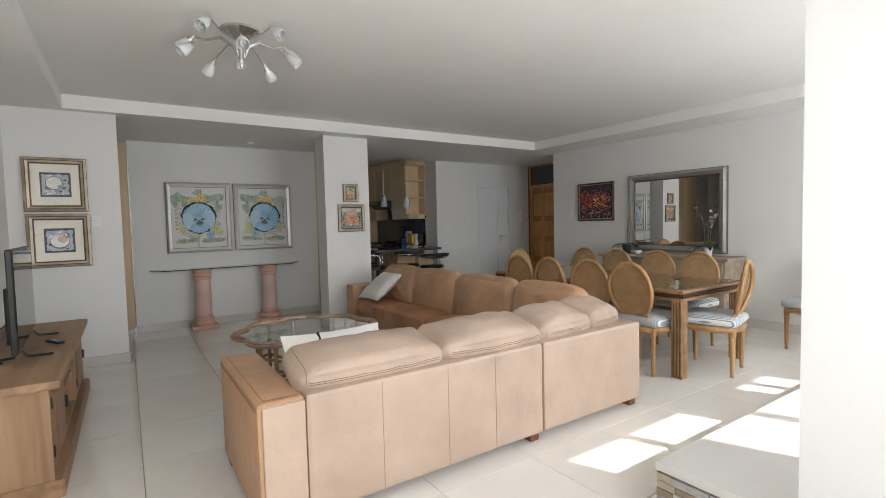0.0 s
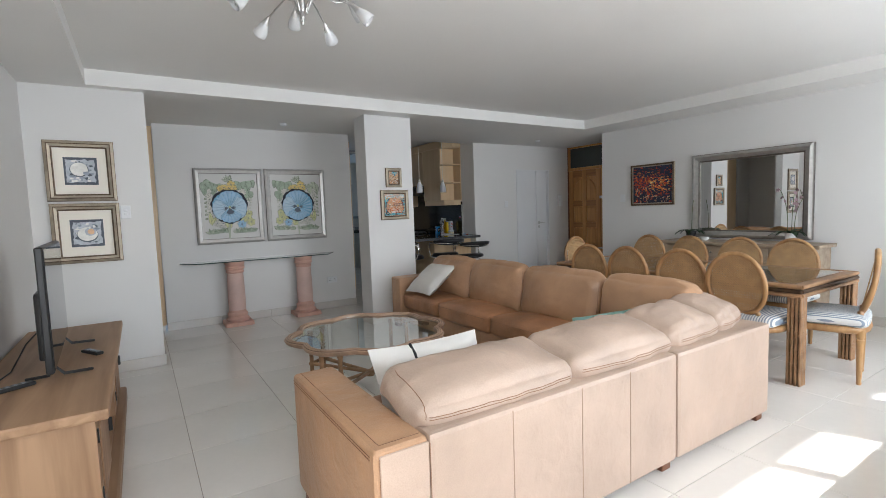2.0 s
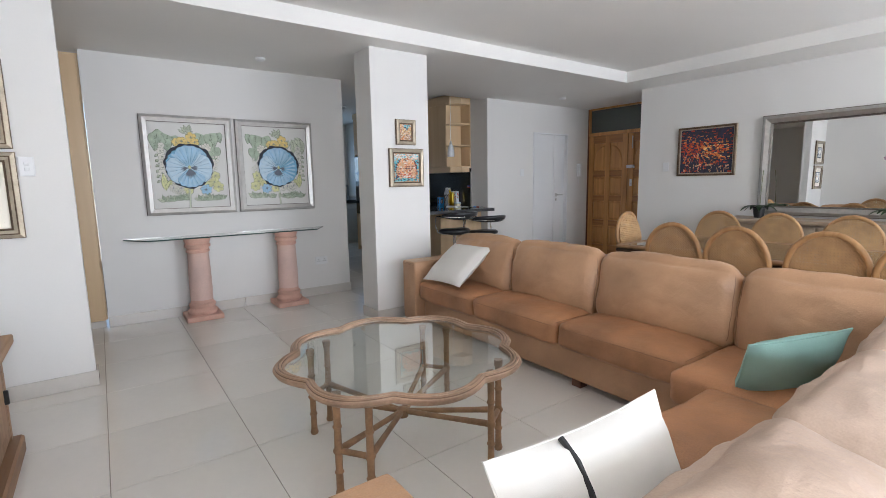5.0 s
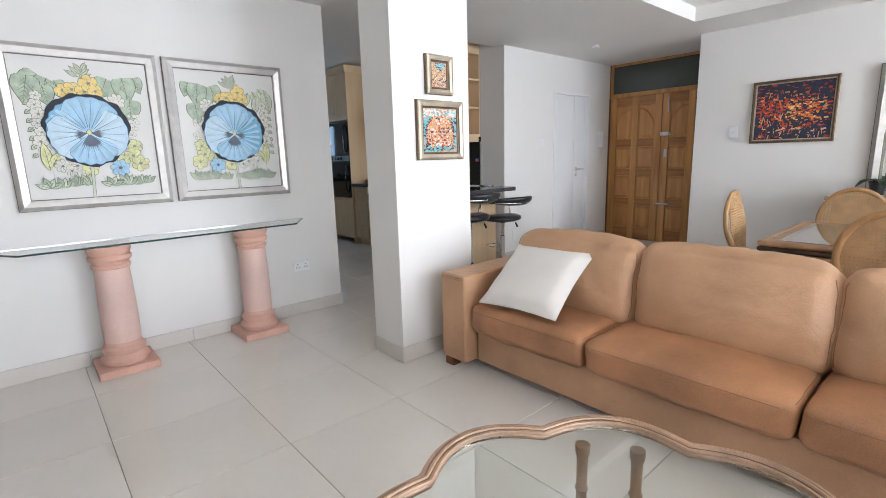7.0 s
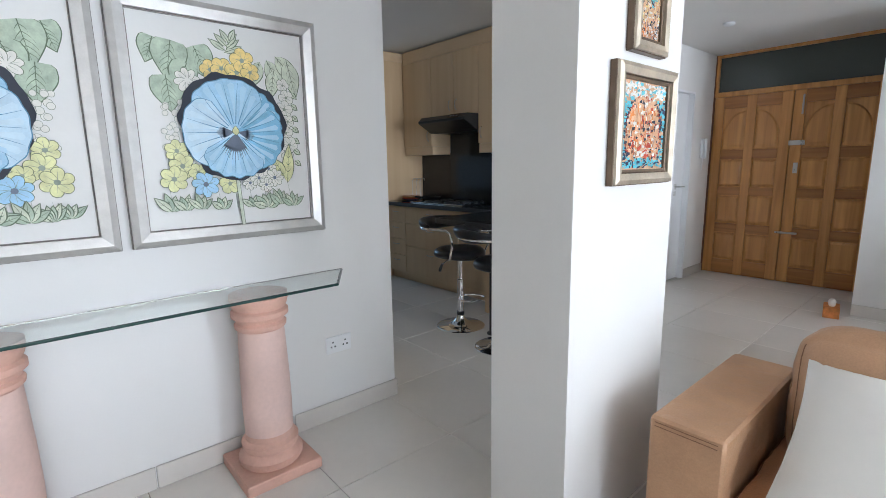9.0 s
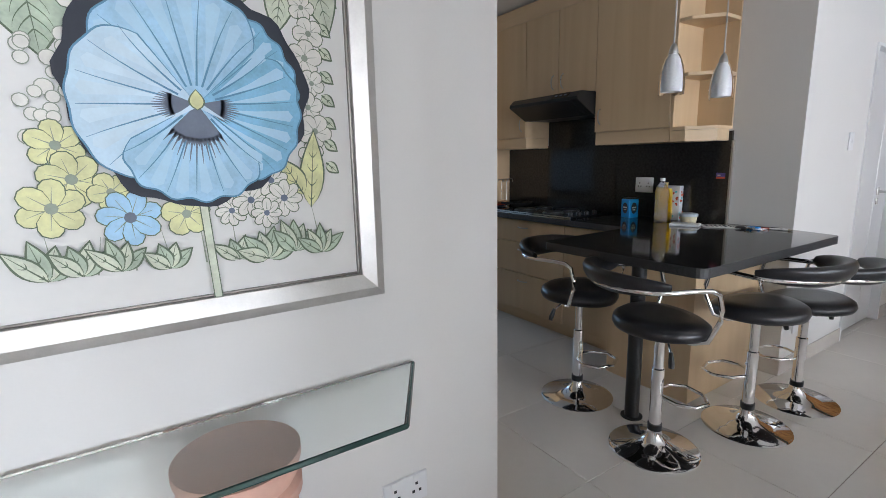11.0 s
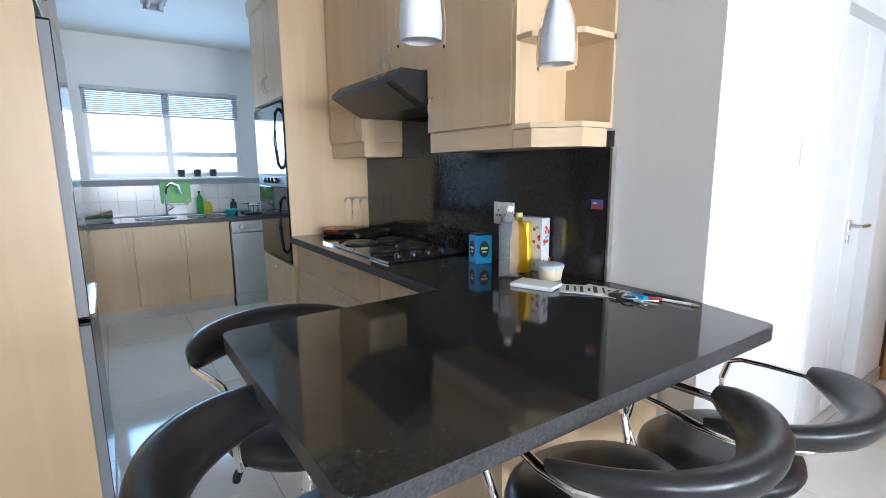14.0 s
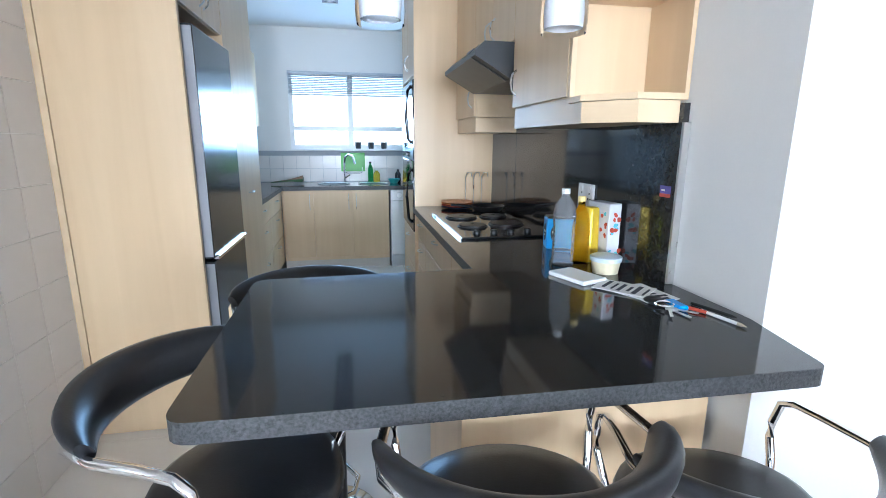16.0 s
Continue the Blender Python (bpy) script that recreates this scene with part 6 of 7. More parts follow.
front_x(wu, "door", 3.23, 11.925, 12.30, 1.53, 2.25, 1, (11.95, 1.68))
part("light_rail", bx(2.96, 3.22, 11.56, 12.29, 1.47, 1.528), MAPLE_EDGE, wu)
slab("sink_worktop", [(2.945, 10.745), (3.46, 10.745), (3.46, 12.11), (5.235, 12.11), (5.235, 12.755), (2.945, 12.755)], 0.872, 0.914, "polished black granite sink worktop under the window")
sc = thing("base_cabinet", "maple sink base unit with three doors", "cabinet", pose(0, 0, 0))
unit_box(sc, 3.44, 4.575, 12.16, 12.75, 0.10, 0.868)
part("kickboard", bx(3.44, 4.575, 12.20, 12.215, 0, 0.13), SKIRT, sc)
for x0, x1, hx in ((3.46, 3.77, 3.73), (3.77, 4.18, 4.14), (4.18, 4.575, 4.22)):
    d = part("door", bx(x0 + 0.002, x1 - 0.002, 12.142, 12.16, 0.14, 0.865, bevel=0.0015), MAPLE, sc)
    part("handle", tube([(hx, 12.142, 0.66), (hx, 12.12, 0.68), (hx, 12.116, 0.745), (hx, 12.12, 0.81), (hx, 12.142, 0.83)], 0.004, 6), STEEL, d, "upright bow handle")
dw = thing("dishwasher", "freestanding silver dishwasher under the worktop", "dishwasher", pose(4.59, 12.14, 0))
part("body", bx(0, 0.585, 0.03, 0.58, 0.05, 0.865), DISHW, dw)
part("door", bx(0.002, 0.583, 0.0, 0.03, 0.13, 0.745, bevel=0.004), DISHW, dw)
cp = part("control_panel", bx(0.002, 0.583, -0.004, 0.03, 0.75, 0.865, bevel=0.004), DISHW, dw)
part("dial", moved(lathe([(0.028, 0), (0.024, 0.014), (0, 0.015)], n=18, cap=False), pose(0.10, -0.004, 0.808, 90, 0, 0)), WHITE, cp, smooth=30)
part("handle_lip", bx(0.15, 0.45, -0.016, -0.004, 0.752, 0.768, bevel=0.004), DISHW, dw)
part("toe_panel", bx(0.004, 0.58, 0.012, 0.03, 0.0, 0.125), DISHW, dw)

# kitchen window with blind
glazed("window_4", 3.50, 4.87, 1.30, 2.16, 12.80, (4.19,), "white kitchen window with four panes above the sink", (1.53,))
bd = thing("venetian_blind", "half-raised venetian blind in the kitchen window, greyed as if backlit", "blind", pose(4.185, 12.75, 0))
part("head_rail", bx(-0.68, 0.68, -0.02, 0.02, 2.125, 2.155), BLIND, bd)
sm = mesh_of("slat", moved(bx(-0.675, 0.675, -0.012, 0.012, -0.0006, 0.0006), pose(0, 0, 0, 42, 0, 0)), BLIND)
for i in range(11):
    s = new("slat", sm)
    s.parent, s.location = bd, (0, 0, 2.112 - i * 0.0185)
part("bottom_rail", bx(-0.675, 0.675, -0.012, 0.012, 1.895, 1.912), BLIND, bd)
for x in (-0.4, 0.4):
    part("ladder_cord", bx(x - 0.002, x + 0.002, -0.014, -0.012, 1.9, 2.13), WHITE, bd)


def pot(m, label, material, r=0.04, h=0.07, name="herb_pot"):
    p = thing(name, label, "pot", m)
    part("pot", lathe([(r * 0.75, 0), (r, h), (r * 0.9, h), (r * 0.85, h - 0.01), (0, h - 0.01)], n=16, cap=False), material, p, smooth=40)
    return p


for x in (4.27, 4.42, 4.57):
    p = pot(pose(x, 12.73, 1.301), "small dark pot on the kitchen window sill", POT_BLACK, 0.04, 0.075)
    part("herb", tube([(0, 0, 0.06), (0.005, 0, 0.10), (-0.01, 0.005, 0.12)], 0.003, 5), LEAFG, p)
gb = thing("chopping_board", "bright green plastic chopping board leaning by the sink", "chopping board", pose(4.20, 12.735, 1.035, -3, 0, 0))
GREENP = surface("green_plastic", (0.12, 0.42, 0.07), 0.4, vary=0.08)
part("board", bx(-0.14, 0.14, -0.006, 0.006, 0, 0.22, bevel=0.005, seg=2), GREENP, gb)
part("wire_rack", tube([(-0.11, 0.0, 0.06), (-0.11, -0.03, -0.004), (-0.06, -0.04, -0.02), (0.08, -0.04, -0.02), (0.11, -0.03, -0.004), (0.11, 0.0, 0.05)], 0.005, 6), CHROME, gb, "chrome wall rack")
tp = thing("kitchen_tap", "chrome swan-neck kitchen tap over the sink", "tap", pose(4.10, 12.64, 0.914))
part("spout", tube([(0, 0, 0), (0, 0, 0.22), (0.01, -0.02, 0.29), (0.05, -0.07, 0.325), (0.10, -0.12, 0.30), (0.12, -0.15, 0.22)], 0.013, 8), CHROME, tp, smooth=50)
part("lever", tube([(0, 0, 0.05), (0.06, -0.02, 0.09)], 0.007, 7), CHROME, tp)
for x in (3.98, 4.42):
    sk = thing("sink_bowl", "round dark sink bowl let into the granite", "sink", pose(x, 12.42, 0.914))
    part("rim", lathe([(0.17, 0.0), (0.172, 0.006), (0.155, 0.006), (0.15, 0.001), (0, 0.001)], n=28, cap=False), STEEL, sk, smooth=40)
    part("basin", lathe([(0.149, 0.002), (0.10, 0.0015), (0, 0.0012)], n=28, cap=False), BLACKPLASTIC, sk)


def bottle(m, label, material, h, r, cap_mat, name="bottle"):
    p = thing(name, label, "bottle", m)
    part("body", lathe([(r * 0.9, 0), (r, 0.01), (r, h * 0.62), (r * 0.85, h * 0.72), (r * 0.38, h * 0.86), (r * 0.36, h * 0.92)], n=20), material, p, smooth=40)
    part("cap", lathe([(r * 0.42, h * 0.92), (r * 0.42, h)], n=14), cap_mat, p, smooth=40)
    return p


SOAPG, SOAPY, WATER = clear_glass("green_soap", (0.10, 0.55, 0.20), ior=1.2), clear_glass("yellow_soap", (0.9, 0.75, 0.15), ior=1.2), clear_glass("clear_pet", (0.96, 0.98, 1.0), ior=1.06)
WATER.node_tree.nodes["Principled BSDF"].inputs["Transmission Weight"].default_value = 0.90
bottle(pose(4.40, 12.62, 0.914), "green dish soap bottle by the sink", SOAPG, 0.24, 0.03, POT_BLACK)
bottle(pose(4.47, 12.60, 0.914), "yellow soap bottle by the sink", SOAPY, 0.15, 0.04, POT_WHITE)
bottle(pose(4.72, 12.60, 0.914), "dark pump bottle by the sink", BLACKGLOSS, 0.15, 0.035, POT_BLACK)
tl = thing("teal_bowl", "small teal plastic bowl on the worktop", "bowl", pose(4.66, 12.45, 0.914))
part("bowl", lathe([(0.04, 0), (0.07, 0.05), (0.066, 0.05), (0.036, 0.006), (0, 0.006)], n=20, cap=False), surface("teal_plastic", (0.05, 0.42, 0.38), 0.4), tl, smooth=40)
dk = thing("dish_rack", "black wire dish rack with white crockery", "dish rack", pose(4.98, 12.42, 0.914))
part("tray", bx(-0.2, 0.2, -0.16, 0.16, 0, 0.015, bevel=0.004), BLACKPLASTIC, dk)
for y in (-0.15, 0.15):
    part("wire", tube([(-0.19, y, 0.09), (0.19, y, 0.09)], 0.004, 6), BLACKPLASTIC, dk)
for i in range(9):
    part("wire", tube([(-0.18 + i * 0.045, -0.15, 0.015), (-0.18 + i * 0.045, -0.15, 0.09)], 0.003, 5), BLACKPLASTIC, dk)
for i, x in enumerate((-0.10, 0.0, 0.09)):
    c = thing("crockery", "white cup drying in the rack", "cup", pose(4.98 + x, 12.42 + 0.03 * i, 0.93, 20, 15 * i, 0))
    part("cup", lathe([(0.025, 0), (0.045, 0.08), (0.042, 0.08), (0.022, 0.006), (0, 0.006)], n=18, cap=False), POT_WHITE, c, smooth=40)
fb = thing("flower_bunch", "wrapped bunch of greenery lying on the worktop", "flowers", pose(3.50, 12.45, 0.915))
rr = random.Random(2)
for i in range(14):
    a = rr.uniform(-0.5, 0.5)
    part("stem", tube([(-0.20, 0.02 * rr.uniform(-1, 1), 0.02), (0.0, 0.05 * a, 0.03 + 0.02 * rr.random()), (0.14, 0.16 * a, 0.03 + 0.05 * rr.random())], [0.004, 0.01, 0.016], 6), LEAFG if i % 3 else flat("dried_leaf", (0.25, 0.14, 0.09)), fb)

# things on the hob run and the bar
st = thing("plate_stack", "stack of orange and red plates on the worktop", "plates", pose(4.92, 10.20, 0.914))
for i, mt in enumerate((P_NAVY, P_RED, P_ORA, P_PEACH)):
    part("plate", lathe([(0.05, 0), (0.11, 0.014), (0.112, 0.017), (0.06, 0.008), (0, 0.007)], (0, 0, i * 0.012), 24, False), mt, st, smooth=40)
rk = thing("wire_cup_rack", "bent wire rack standing against the tower", "rack", pose(5.06, 10.28, 0.914))
for i in range(3):
    x = -0.06 + i * 0.06
    part("wire", tube([(x, 0, 0), (x, 0, 0.22), (x + 0.01, -0.02, 0.25), (x + 0.03, -0.05, 0.25), (x + 0.03, -0.06, 0.225)], 0.004, 6), STEEL, rk)
part("wire", tube([(-0.08, 0, 0.004), (0.10, 0, 0.004)], 0.004, 6), STEEL, rk)
pn = thing("frying_pan", "black frying pan on the worktop", "pan", pose(5.10, 10.04, 0.914))
part("pan", lathe([(0.09, 0), (0.12, 0.04), (0.116, 0.04), (0.086, 0.005), (0, 0.005)], n=24, cap=False), BLACKPLASTIC, pn, smooth=40)
part("pan_handle", tube([(-0.11, 0, 0.035), (-0.26, -0.02, 0.05)], 0.009, 7), BLACKPLASTIC, pn)
sk2 = wall_plate("wall_socket", "white double socket on the black splashback", pose(5.216, 8.84, 1.145, 0, 0, -90), 0.145, 0.11, 0, 2)
sr = thing("sticker", "small red and blue sticker on the splashback", "sticker", pose(5.2165, 8.30, 1.22, 0, 0, -90))
part("red_band", bx(-0.028, 0.028, -0.001, 0, -0.02, -0.008), P_RED, sr)
part("blue_band", bx(-0.028, 0.028, -0.001, 0, -0.008, 0.018), flat("sticker_blue", (0.12, 0.10, 0.35)), sr)
part("text_bar", bx(-0.02, 0.0, -0.0015, -0.001, 0.0, 0.006), P_WHT, sr)
tn = thing("blue_tin", "bright blue square tea tin with black oval label", "tin", pose(5.08, 8.86, 0.914, 0, 0, -12))
BLUE = surface("bright_blue_print", (0.015, 0.30, 0.75), 0.35, vary=0.05)
part("tin_body", bx(-0.042, 0.042, -0.042, 0.042, 0, 0.135, bevel=0.005, seg=2), BLUE, tn)
part("tin_lid", bx(-0.038, 0.038, -0.038, 0.038, 0.135, 0.145, bevel=0.004), BLACKPLASTIC, tn)
for m in (pose(-0.0425, 0.0, 0.07, 0, 0, -90), pose(0, -0.0425, 0.07)):
    lb = bmesh.new()
    blob(lb, 0, 0, [(0.026 * math.cos(a), 0.04 * math.sin(a)) for a in [i * 0.3142 for i in range(20)]], -0.0006)
    part("label_oval", moved(lb, m), INK, tn)
    part("text_bar", moved(bx(-0.018, 0.018, -0.0014, -0.0008, 0.0, 0.010), m), P_WHT, tn)
    part("text_bar", moved(bx(-0.012, 0.012, -0.0014, -0.0008, -0.015, -0.009), m), P_WHT, tn)
wb = thing("water_bottle", "ribbed clear plastic water bottle with white cap", "bottle", pose(4.98, 8.55, 0.914))
pr = [(0.038, 0), (0.042, 0.006)]
for i in range(8):
    pr += [(0.042, 0.012 + i * 0.018), (0.039, 0.021 + i * 0.018)]
pr += [(0.042, 0.165), (0.043, 0.20), (0.036, 0.235), (0.018, 0.262), (0.014, 0.268), (0.014, 0.28)]
part("bottle_body", lathe(pr, n=24), WATER, wb, smooth=30)
part("cap", lathe([(0.016, 0.275), (0.016, 0.295)], n=16), POT_WHITE, wb)
ob_ = thing("oil_bottle", "yellow cooking oil bottle with red cap", "bottle", pose(5.06, 8.575, 0.914))
OIL = clear_glass("sunflower_oil", (0.95, 0.72, 0.04), ior=1.2)
part("bottle_body", lathe([(0.034, 0), (0.038, 0.008), (0.038, 0.15), (0.03, 0.19), (0.014, 0.225), (0.013, 0.245)], n=20), OIL, ob_, smooth=40)
part("cap", lathe([(0.015, 0.243), (0.015, 0.262)], n=14), P_YEL, ob_)
pk = thing("yellow_packet", "folded yellow foil packet beside the oil", "packet", pose(5.10, 8.60, 0.914, 0, 0, 20))
part("foil", cushion(0.05, 0.09, 0.22, 0.012, (0.012, 0, 0), 8, 0.006, 4), surface("yellow_foil", (0.72, 0.50, 0.03), 0.3, 0.3), pk, smooth=40)
gbg = thing("paper_gift_bag", "white paper bag with red rose print", "bag", pose(5.17, 8.60, 0.914, 0, 0, 8))
part("bag_body", bx(-0.028, 0.028, -0.07, 0.07, 0, 0.235, bevel=0.003), surface("printed_bag_paper", (0.66, 0.66, 0.70), 0.6, vary=0.06), gbg)
for i in range(34):
    fbm = bmesh.new()
    blob(fbm, 0, 0, petal_pts(rr.uniform(0.012, 0.026), rr.uniform(0.008, 0.013), rr.uniform(0, 6), 8), 0)
    if i % 2:
        mm = pose(-0.0286 - i * 0.00001, rr.uniform(-0.06, 0.06), rr.uniform(0.01, 0.21), 0, 0, -90)
    else:
        mm = pose(rr.uniform(-0.02, 0.02), -0.0706 - i * 0.00001, rr.uniform(0.01, 0.21))
    part("printed_rose", moved(fbm, mm), P_RED if i % 3 else P_AQUA, gbg)
tub = thing("plastic_tub", "round clear tub with cream contents and lid", "tub", pose(5.09, 8.42, 0.914))
part("tub_body", lathe([(0.045, 0), (0.052, 0.045)], n=24), surface("cream_contents", (0.70, 0.62, 0.42), 0.4), tub, smooth=40)
part("lid", lathe([(0.056, 0.045), (0.057, 0.06), (0.05, 0.064)], n=24), surface("pale_blue_lid", (0.55, 0.62, 0.68), 0.3), tub, smooth=40)
sc2 = thing("white_scale", "flat white tablet-like kitchen scale", "scale", pose(4.95, 8.36, 0.914, 0, 0, 20))
part("plate", bx(-0.055, 0.055, -0.085, 0.085, 0, 0.016, bevel=0.006, seg=2), WHITE, sc2)
for i, (x, y, rz) in enumerate(((5.06, 8.19, 25), (5.08, 8.16, 8), (5.04, 8.21, 40))):
    pg = thing("leaflet", "folded black and white printed leaflet on the bar", "leaflet", pose(x, y, 0.9142 + i * 0.0022, 0, 0, rz))
    part("sheet", bx(-0.06, 0.06, -0.085, 0.085, 0, 0.002), PAPER, pg)
    for k in range(6):
        part("print_bar", bx(-0.05 + rr.uniform(0, 0.03), 0.02 + rr.uniform(0, 0.03), -0.075 + k * 0.025, -0.068 + k * 0.025 + rr.uniform(0, 0.008), 0.002, 0.0023), INK, pg)
ky = thing("key_bunch", "bunch of keys with a round black fob", "keys", pose(5.06, 8.03, 0.914))
part("ring", tube([(0.025 * math.cos(a), 0.025 * math.sin(a), 0.012) for a in [i * 0.3927 for i in range(16)]], 0.0035, 6, True), CHROME, ky)
part("fob", lathe([(0.028, 0), (0.03, 0.008), (0.022, 0.014), (0, 0.015)], (0.0, 0.05, 0), 18, False), BLACKPLASTIC, ky, smooth=40)
for i, a in enumerate((0.2, 0.9, -0.6)):
    kk = part("key", moved(add_box(bx(0.02, 0.075, -0.004, 0.004, 0.003, 0.006), 0.0, 0.022, -0.011, 0.011, 0.003, 0.006), pose(0, -0.02, 0.002 * i, 0, 0, -90 + a * 50)), STEEL, ky)
part("blue_tag", bx(0.02, 0.05, -0.04, 0.03, 0.002, 0.016, bevel=0.004), BLUE, ky)
for x, y, rz, mt, tipm in ((5.15, 7.92, 12, POT_WHITE, GOLDF), (5.12, 8.00, 28, P_RED, POT_BLACK), (5.17, 7.98, 16, BLACKPLASTIC, POT_BLACK)):
    pe = thing("pen", "slim ballpoint pen lying on the bar", "pen", pose(x, y, 0.920, 90, 0, rz))
    part("barrel", lathe([(0.005, -0.06), (0.005, 0.05)], n=10), mt, pe)
    part("tip", lathe([(0.005, 0.05), (0.0045, 0.06), (0.001, 0.075)], n=10), tipm, pe)


def bar_stool():
    """A gas-lift stool with a wrap-round back pad; it faces +x."""
    s = thing("bar_stool", "black vinyl gas-lift bar stool with chrome arms and base", "stool", pose(0, 0, 0), group="bar stools")
    part("base", lathe([(0.198, 0.0), (0.200, 0.006), (0.19, 0.012), (0.12, 0.022), (0.06, 0.045), (0.034, 0.075), (0.03, 0.10)], n=40), CHROME, s, "chrome trumpet base", smooth=50)
    part("collar", lathe([(0.032, 0.10), (0.032, 0.13)], n=20), BLACKPLASTIC, s, smooth=40)
    part("sleeve", lathe([(0.027, 0.13), (0.027, 0.40), (0.022, 0.405), (0.022, 0.585)], n=20), CHROME, s, smooth=40)
    part("footrest", tube([(0.02, -0.02, 0.265), (0.05, -0.08, 0.262), (0.12, -0.115, 0.26), (0.19, -0.09, 0.26), (0.22, 0.0, 0.26), (0.19, 0.09, 0.26), (0.12, 0.115, 0.26), (0.05, 0.08, 0.262), (0.02, 0.02, 0.265)], 0.009, 8), CHROME, s, "chrome foot ring", smooth=50)
    part("mount", bx(-0.09, 0.09, -0.09, 0.09, 0.575, 0.592), BLACKPLASTIC, s)
    part("lever", tube([(0.0, -0.03, 0.575), (-0.03, -0.13, 0.57), (-0.04, -0.17, 0.545)], 0.005, 6), CHROME, s)
    part("lever_grip", tube([(-0.04, -0.17, 0.55), (-0.045, -0.19, 0.51), (-0.047, -0.195, 0.49)], [0.008, 0.013, 0.011], 8), BLACKPLASTIC, s)
    seat = bmesh.new()
    n = 36
    rings = []
    for f, z in ((0.0, 0.592), (0.80, 0.592), (0.96, 0.603), (1.0, 0.622), (0.97, 0.645), (0.86, 0.66), (0.55, 0.664), (0.0, 0.655)):
        if f == 0:
            rings.append([seat.verts.new((0, 0, z))])
            continue
        rg = []
        for i in range(n):
            a = 2 * math.pi * i / n
            rx = 0.21 if math.cos(a) < 0 else 0.20
            front = 0.02 * max(0, math.cos(a)) ** 2
            rg.append(seat.verts.new((rx * f * math.cos(a), (0.215 + 0.01 * math.sin(a) ** 2) * f * math.sin(a), z - front * f)))
        rings.append(rg)
    for a, b in zip(rings, rings[1:]):
        for i in range(n):
            j = (i + 1) % n
            if len(a) == 1:
                seat.faces.new((a[0], b[j], b[i]))
            elif len(b) == 1:
                seat.faces.new((a[i], a[j], b[0]))
            else:
                seat.faces.new((a[i], a[j], b[j], b[i]))
    part("seat", seat, BLACKLEATHER, s, smooth=70)
    pad = bmesh.new()
    rows = []
    m = 22
    for i in range(m + 1):
        a = radians(180 - 74 + 148 * i / m)
        e = math.sin(math.pi * i / m) ** 0.38 if 0 < i < m else 0.25
        cr = []
        for k in range(12):
            q = 2 * math.pi * k / 12
            u, v = (0.028 * e + 0.004) * math.cos(q), (0.054 * e + 0.008) * math.sin(q)
            r_ = 0.270 + u * 0.80 + v * 0.60
            cr.append(pad.verts.new((r_ * math.cos(a) * 1.02 - 0.03, r_ * math.sin(a), 0.848 + v * 0.80 - u * 0.60)))
        rows.append(cr)
    for a, b in zip(rows, rows[1:]):
        for k in range(12):
            pad.faces.new((a[k], a[(k + 1) % 12], b[(k + 1) % 12], b[k]))
    pad.faces.new(rows[0][::-1]), pad.faces.new(rows[-1])
    part("back_pad", pad, BLACKLEATHER, s, "curved black vinyl back pad", smooth=70)
    for sd in (-1, 1):
        rim = [(0.288 * math.cos(radians(180 - sd * q)) * 1.02 - 0.03, 0.288 * math.sin(radians(180 - sd * q)), 0.832) for q in (8, 22, 36, 50, 62)]
        y = sd * 0.225
        part("arm", tube(rim + [(-0.09, sd * 0.262, 0.832), (0.0, y * 1.10, 0.832), (0.07, y * 1.06, 0.828), (0.105, y * 1.05, 0.81), (0.122, y * 1.04, 0.745), (0.12, y * 1.03, 0.70), (0.10, y * 1.0, 0.65), (0.085, y * 0.96, 0.608), (0.04, y * 0.8, 0.590), (0.0, y * 0.5, 0.588)], 0.0105, 8), CHROME, s, "bent chrome arm", smooth=60)
    return s


bs = bar_stool()
bs.matrix_basis = pose(4.05, 8.42, 0, 0, 0, -84)
copy_thing(bs, pose(3.945, 7.865, 0, 0, 0, -31))
copy_thing(bs, pose(4.49, 7.71, 0, 0, 0, 86))
copy_thing(bs, pose(4.98, 7.68, 0, 0, 0, 86) @ Matrix.Diagonal((1, 1, 0.92, 1)))


def pendant(x, y):
    p = thing("pendant_lamp", "pendant lamp with clear outer and opal inner glass", "lamp", pose(x, y, 1.645), group="bar pendants")
    part("inner_shade", lathe([(0.045, 0.012), (0.047, 0.05), (0.042, 0.11), (0.03, 0.16), (0.018, 0.185), (0.016, 0.18), (0.028, 0.155), (0.040, 0.11), (0.044, 0.05), (0.042, 0.012)], n=26, cap=False), PEND_OPAL, p, "opal white inner shade", smooth=60)
    og = part("outer_glass", lathe([(0.056, 0.0), (0.059, 0.03), (0.057, 0.08), (0.048, 0.13), (0.032, 0.175), (0.02, 0.195)], n=26, cap=False), PENDANT_CLEAR, p, "clear outer glass", smooth=60)
    og.visible_shadow = False
    part("cap", lathe([(0.021, 0.185), (0.021, 0.20), (0.014, 0.225), (0.006, 0.235)], n=18), STEEL, p, smooth=40)
    part("rod", lathe([(0.004, 0.23), (0.004, 2.49 - 1.645 if y < 8.0 else 2.62 - 1.645)], n=8), STEEL, p)
    part("ceiling_rose", lathe([(0.05, 0.975), (0.05, 0.955), (0.02, 0.94)], n=20), STEEL, p, smooth=40)
    return p


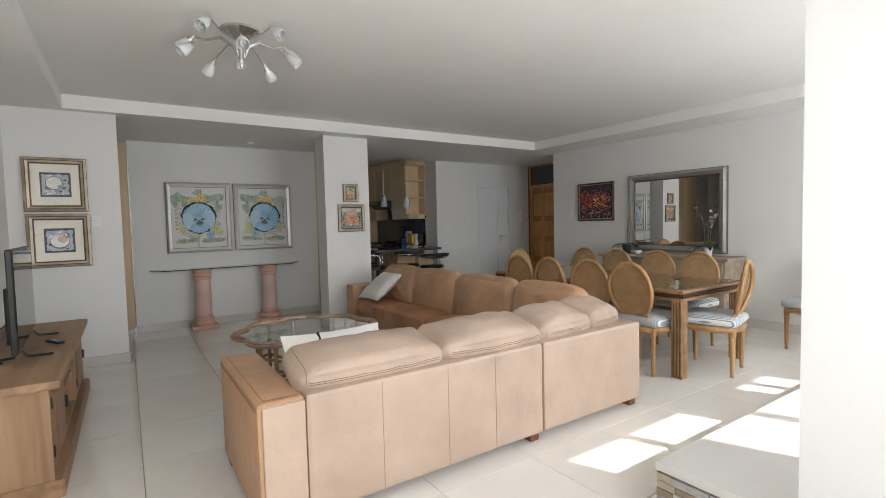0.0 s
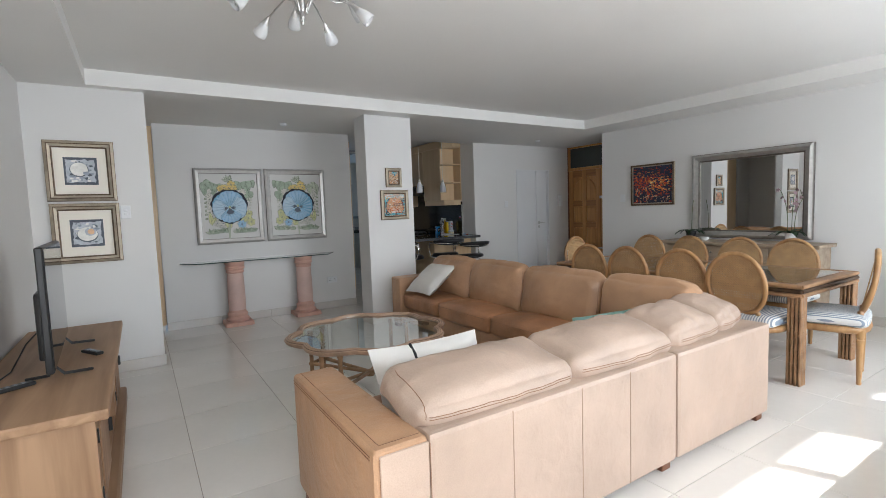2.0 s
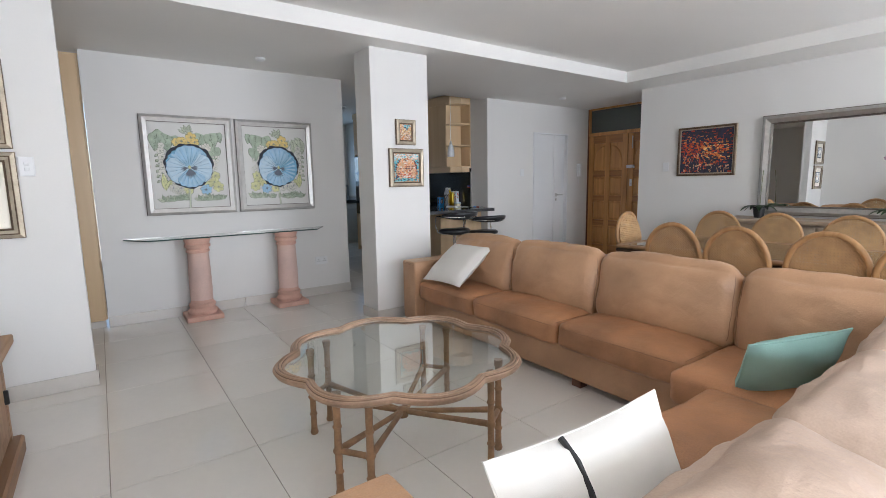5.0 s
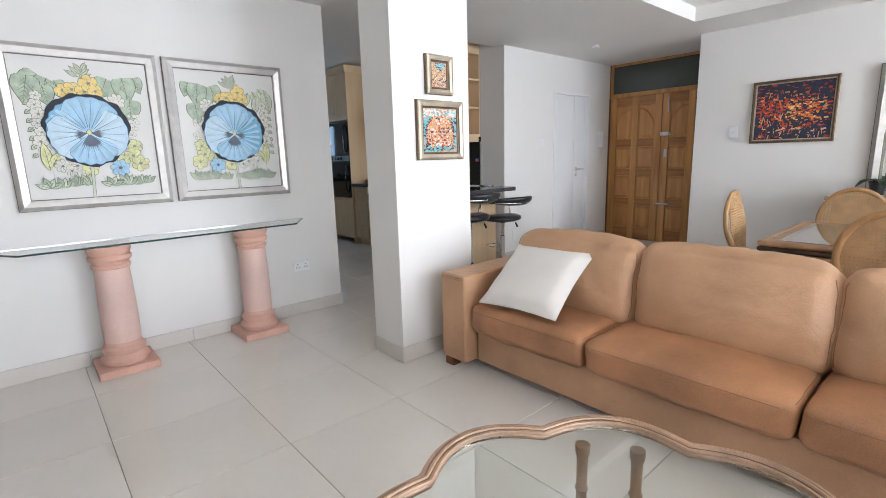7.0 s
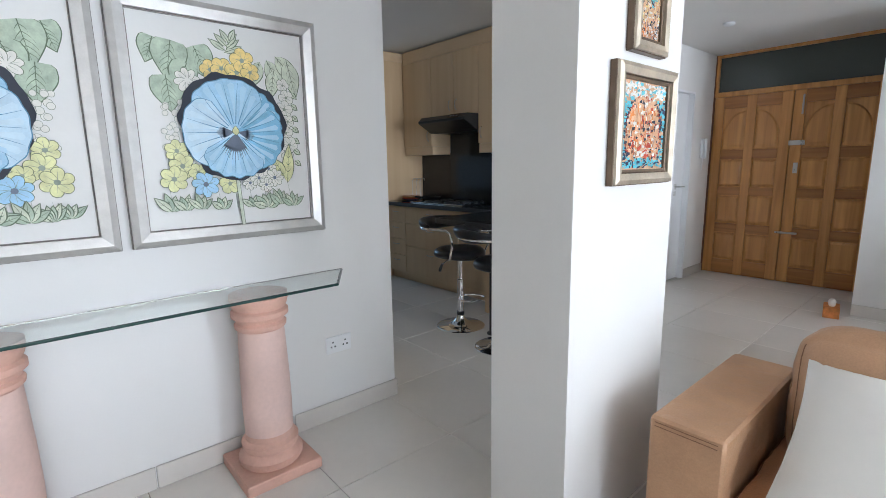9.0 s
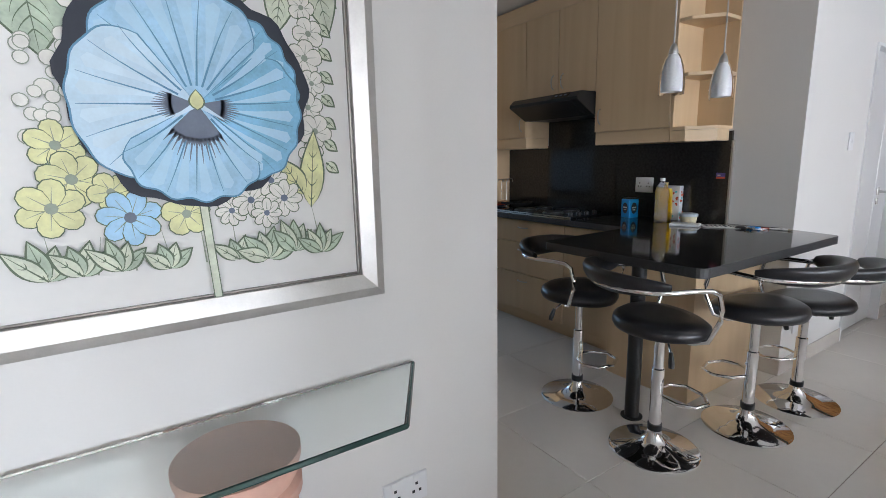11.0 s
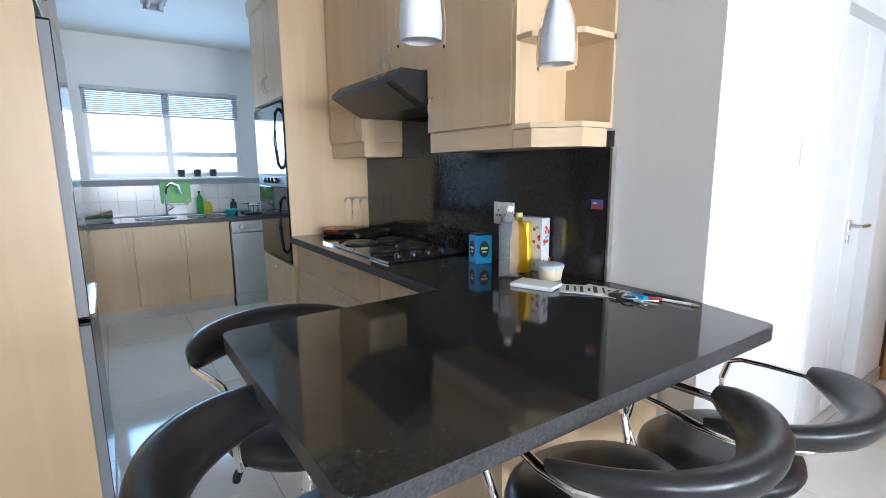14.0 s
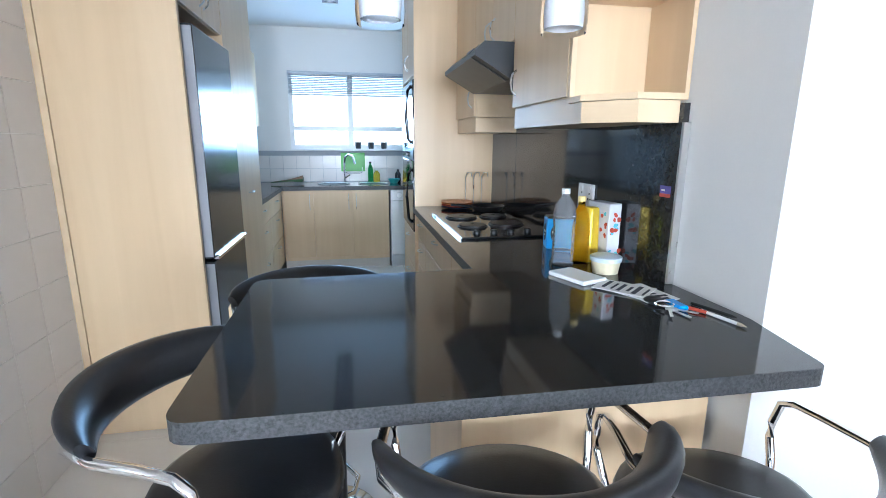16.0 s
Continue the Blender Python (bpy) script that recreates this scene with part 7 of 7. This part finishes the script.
pendant(4.27, 8.09)
pendant(4.73, 8.09)
kl = thing("kitchen_ceiling_light", "double chrome tube light on the kitchen ceiling", "lamp", pose(4.05, 10.9, 2.62))
for x in (-0.04, 0.04):
    part("tube_light", tube([(x, -0.55, -0.05), (x, 0.55, -0.05)], 0.013, 10), ENAMEL, kl)
part("housing", bx(-0.08, 0.08, -0.6, 0.6, -0.03, 0.0, bevel=0.006), ENAMEL, kl)
for y in (-0.585, 0.565):
    part("end_cap", bx(-0.07, 0.07, y, y + 0.02, -0.07, -0.03, bevel=0.003), CHROME, kl)


# ---- floor tiles ----
tile_mesh = mesh_of("tile", bx(-0.3035, 0.3035, -0.3035, 0.3035, -0.012, 0.0, bevel=0.0012), TILE)
AREAS = [(-0.45, 6.65, 0.9, 6.3), (-1.4, 7.6, 6.3, 7.95), (2.94, 5.24, 7.95, 12.76)]
rest = bmesh.new()
for i in range(-7, 10):
    for j in range(-12, 12):
        x, y = 2.285 + 0.61 * (i + 0.5), 6.05 + 0.61 * (j + 0.5)
        if any(a - 0.3 < x < b + 0.3 and c - 0.3 < y < d + 0.3 for a, b, c, d in AREAS):
            t = new("tile", tile_mesh)
            t.parent, t.location = floor, (x, y, 0)
        elif -0.8 < x < 6.8 and y > -0.8 and y < 1:
            add_box(rest, x - 0.3035, x + 0.3035, y - 0.3035, y + 0.3035, -0.012, 0.0)
part("tile_rows", rest, TILE, floor)["kind"] = "stuff"

# ---- wall tiles beside the fridge housing and behind the sink ----
west = bpy.data.objects["wall_kitchen_west"]
wm = mesh_of("wall_tile", bx(0, 0.006, -0.0985, 0.0985, -0.0985, 0.0985, bevel=0.001), WTILE)
part("tile_bed", bx(2.94, 2.943, 7.955, 9.165, 0.0, 2.60), WGROUT, west)
for i in range(6):
    for j in range(12):
        t = new("wall_tile", wm)
        t.parent, t.location = west, (2.941, 8.055 + 0.2 * i, 0.10 + 0.2 * j)
north = bpy.data.objects["wall_kitchen_north"]
nm_ = mesh_of("wall_tile", bx(-0.0735, 0.0735, -0.006, 0, -0.0735, 0.0735, bevel=0.001), WTILE)
part("tile_bed", bx(2.945, 5.235, 12.756, 12.76, 0.915, 1.275), GGROUT, north)
for i in range(15):
    for j in range(2):
        t = new("wall_tile", nm_)
        t.parent, t.location = north, (3.025 + 0.15 * i, 12.759, 0.995 + 0.15 * j)
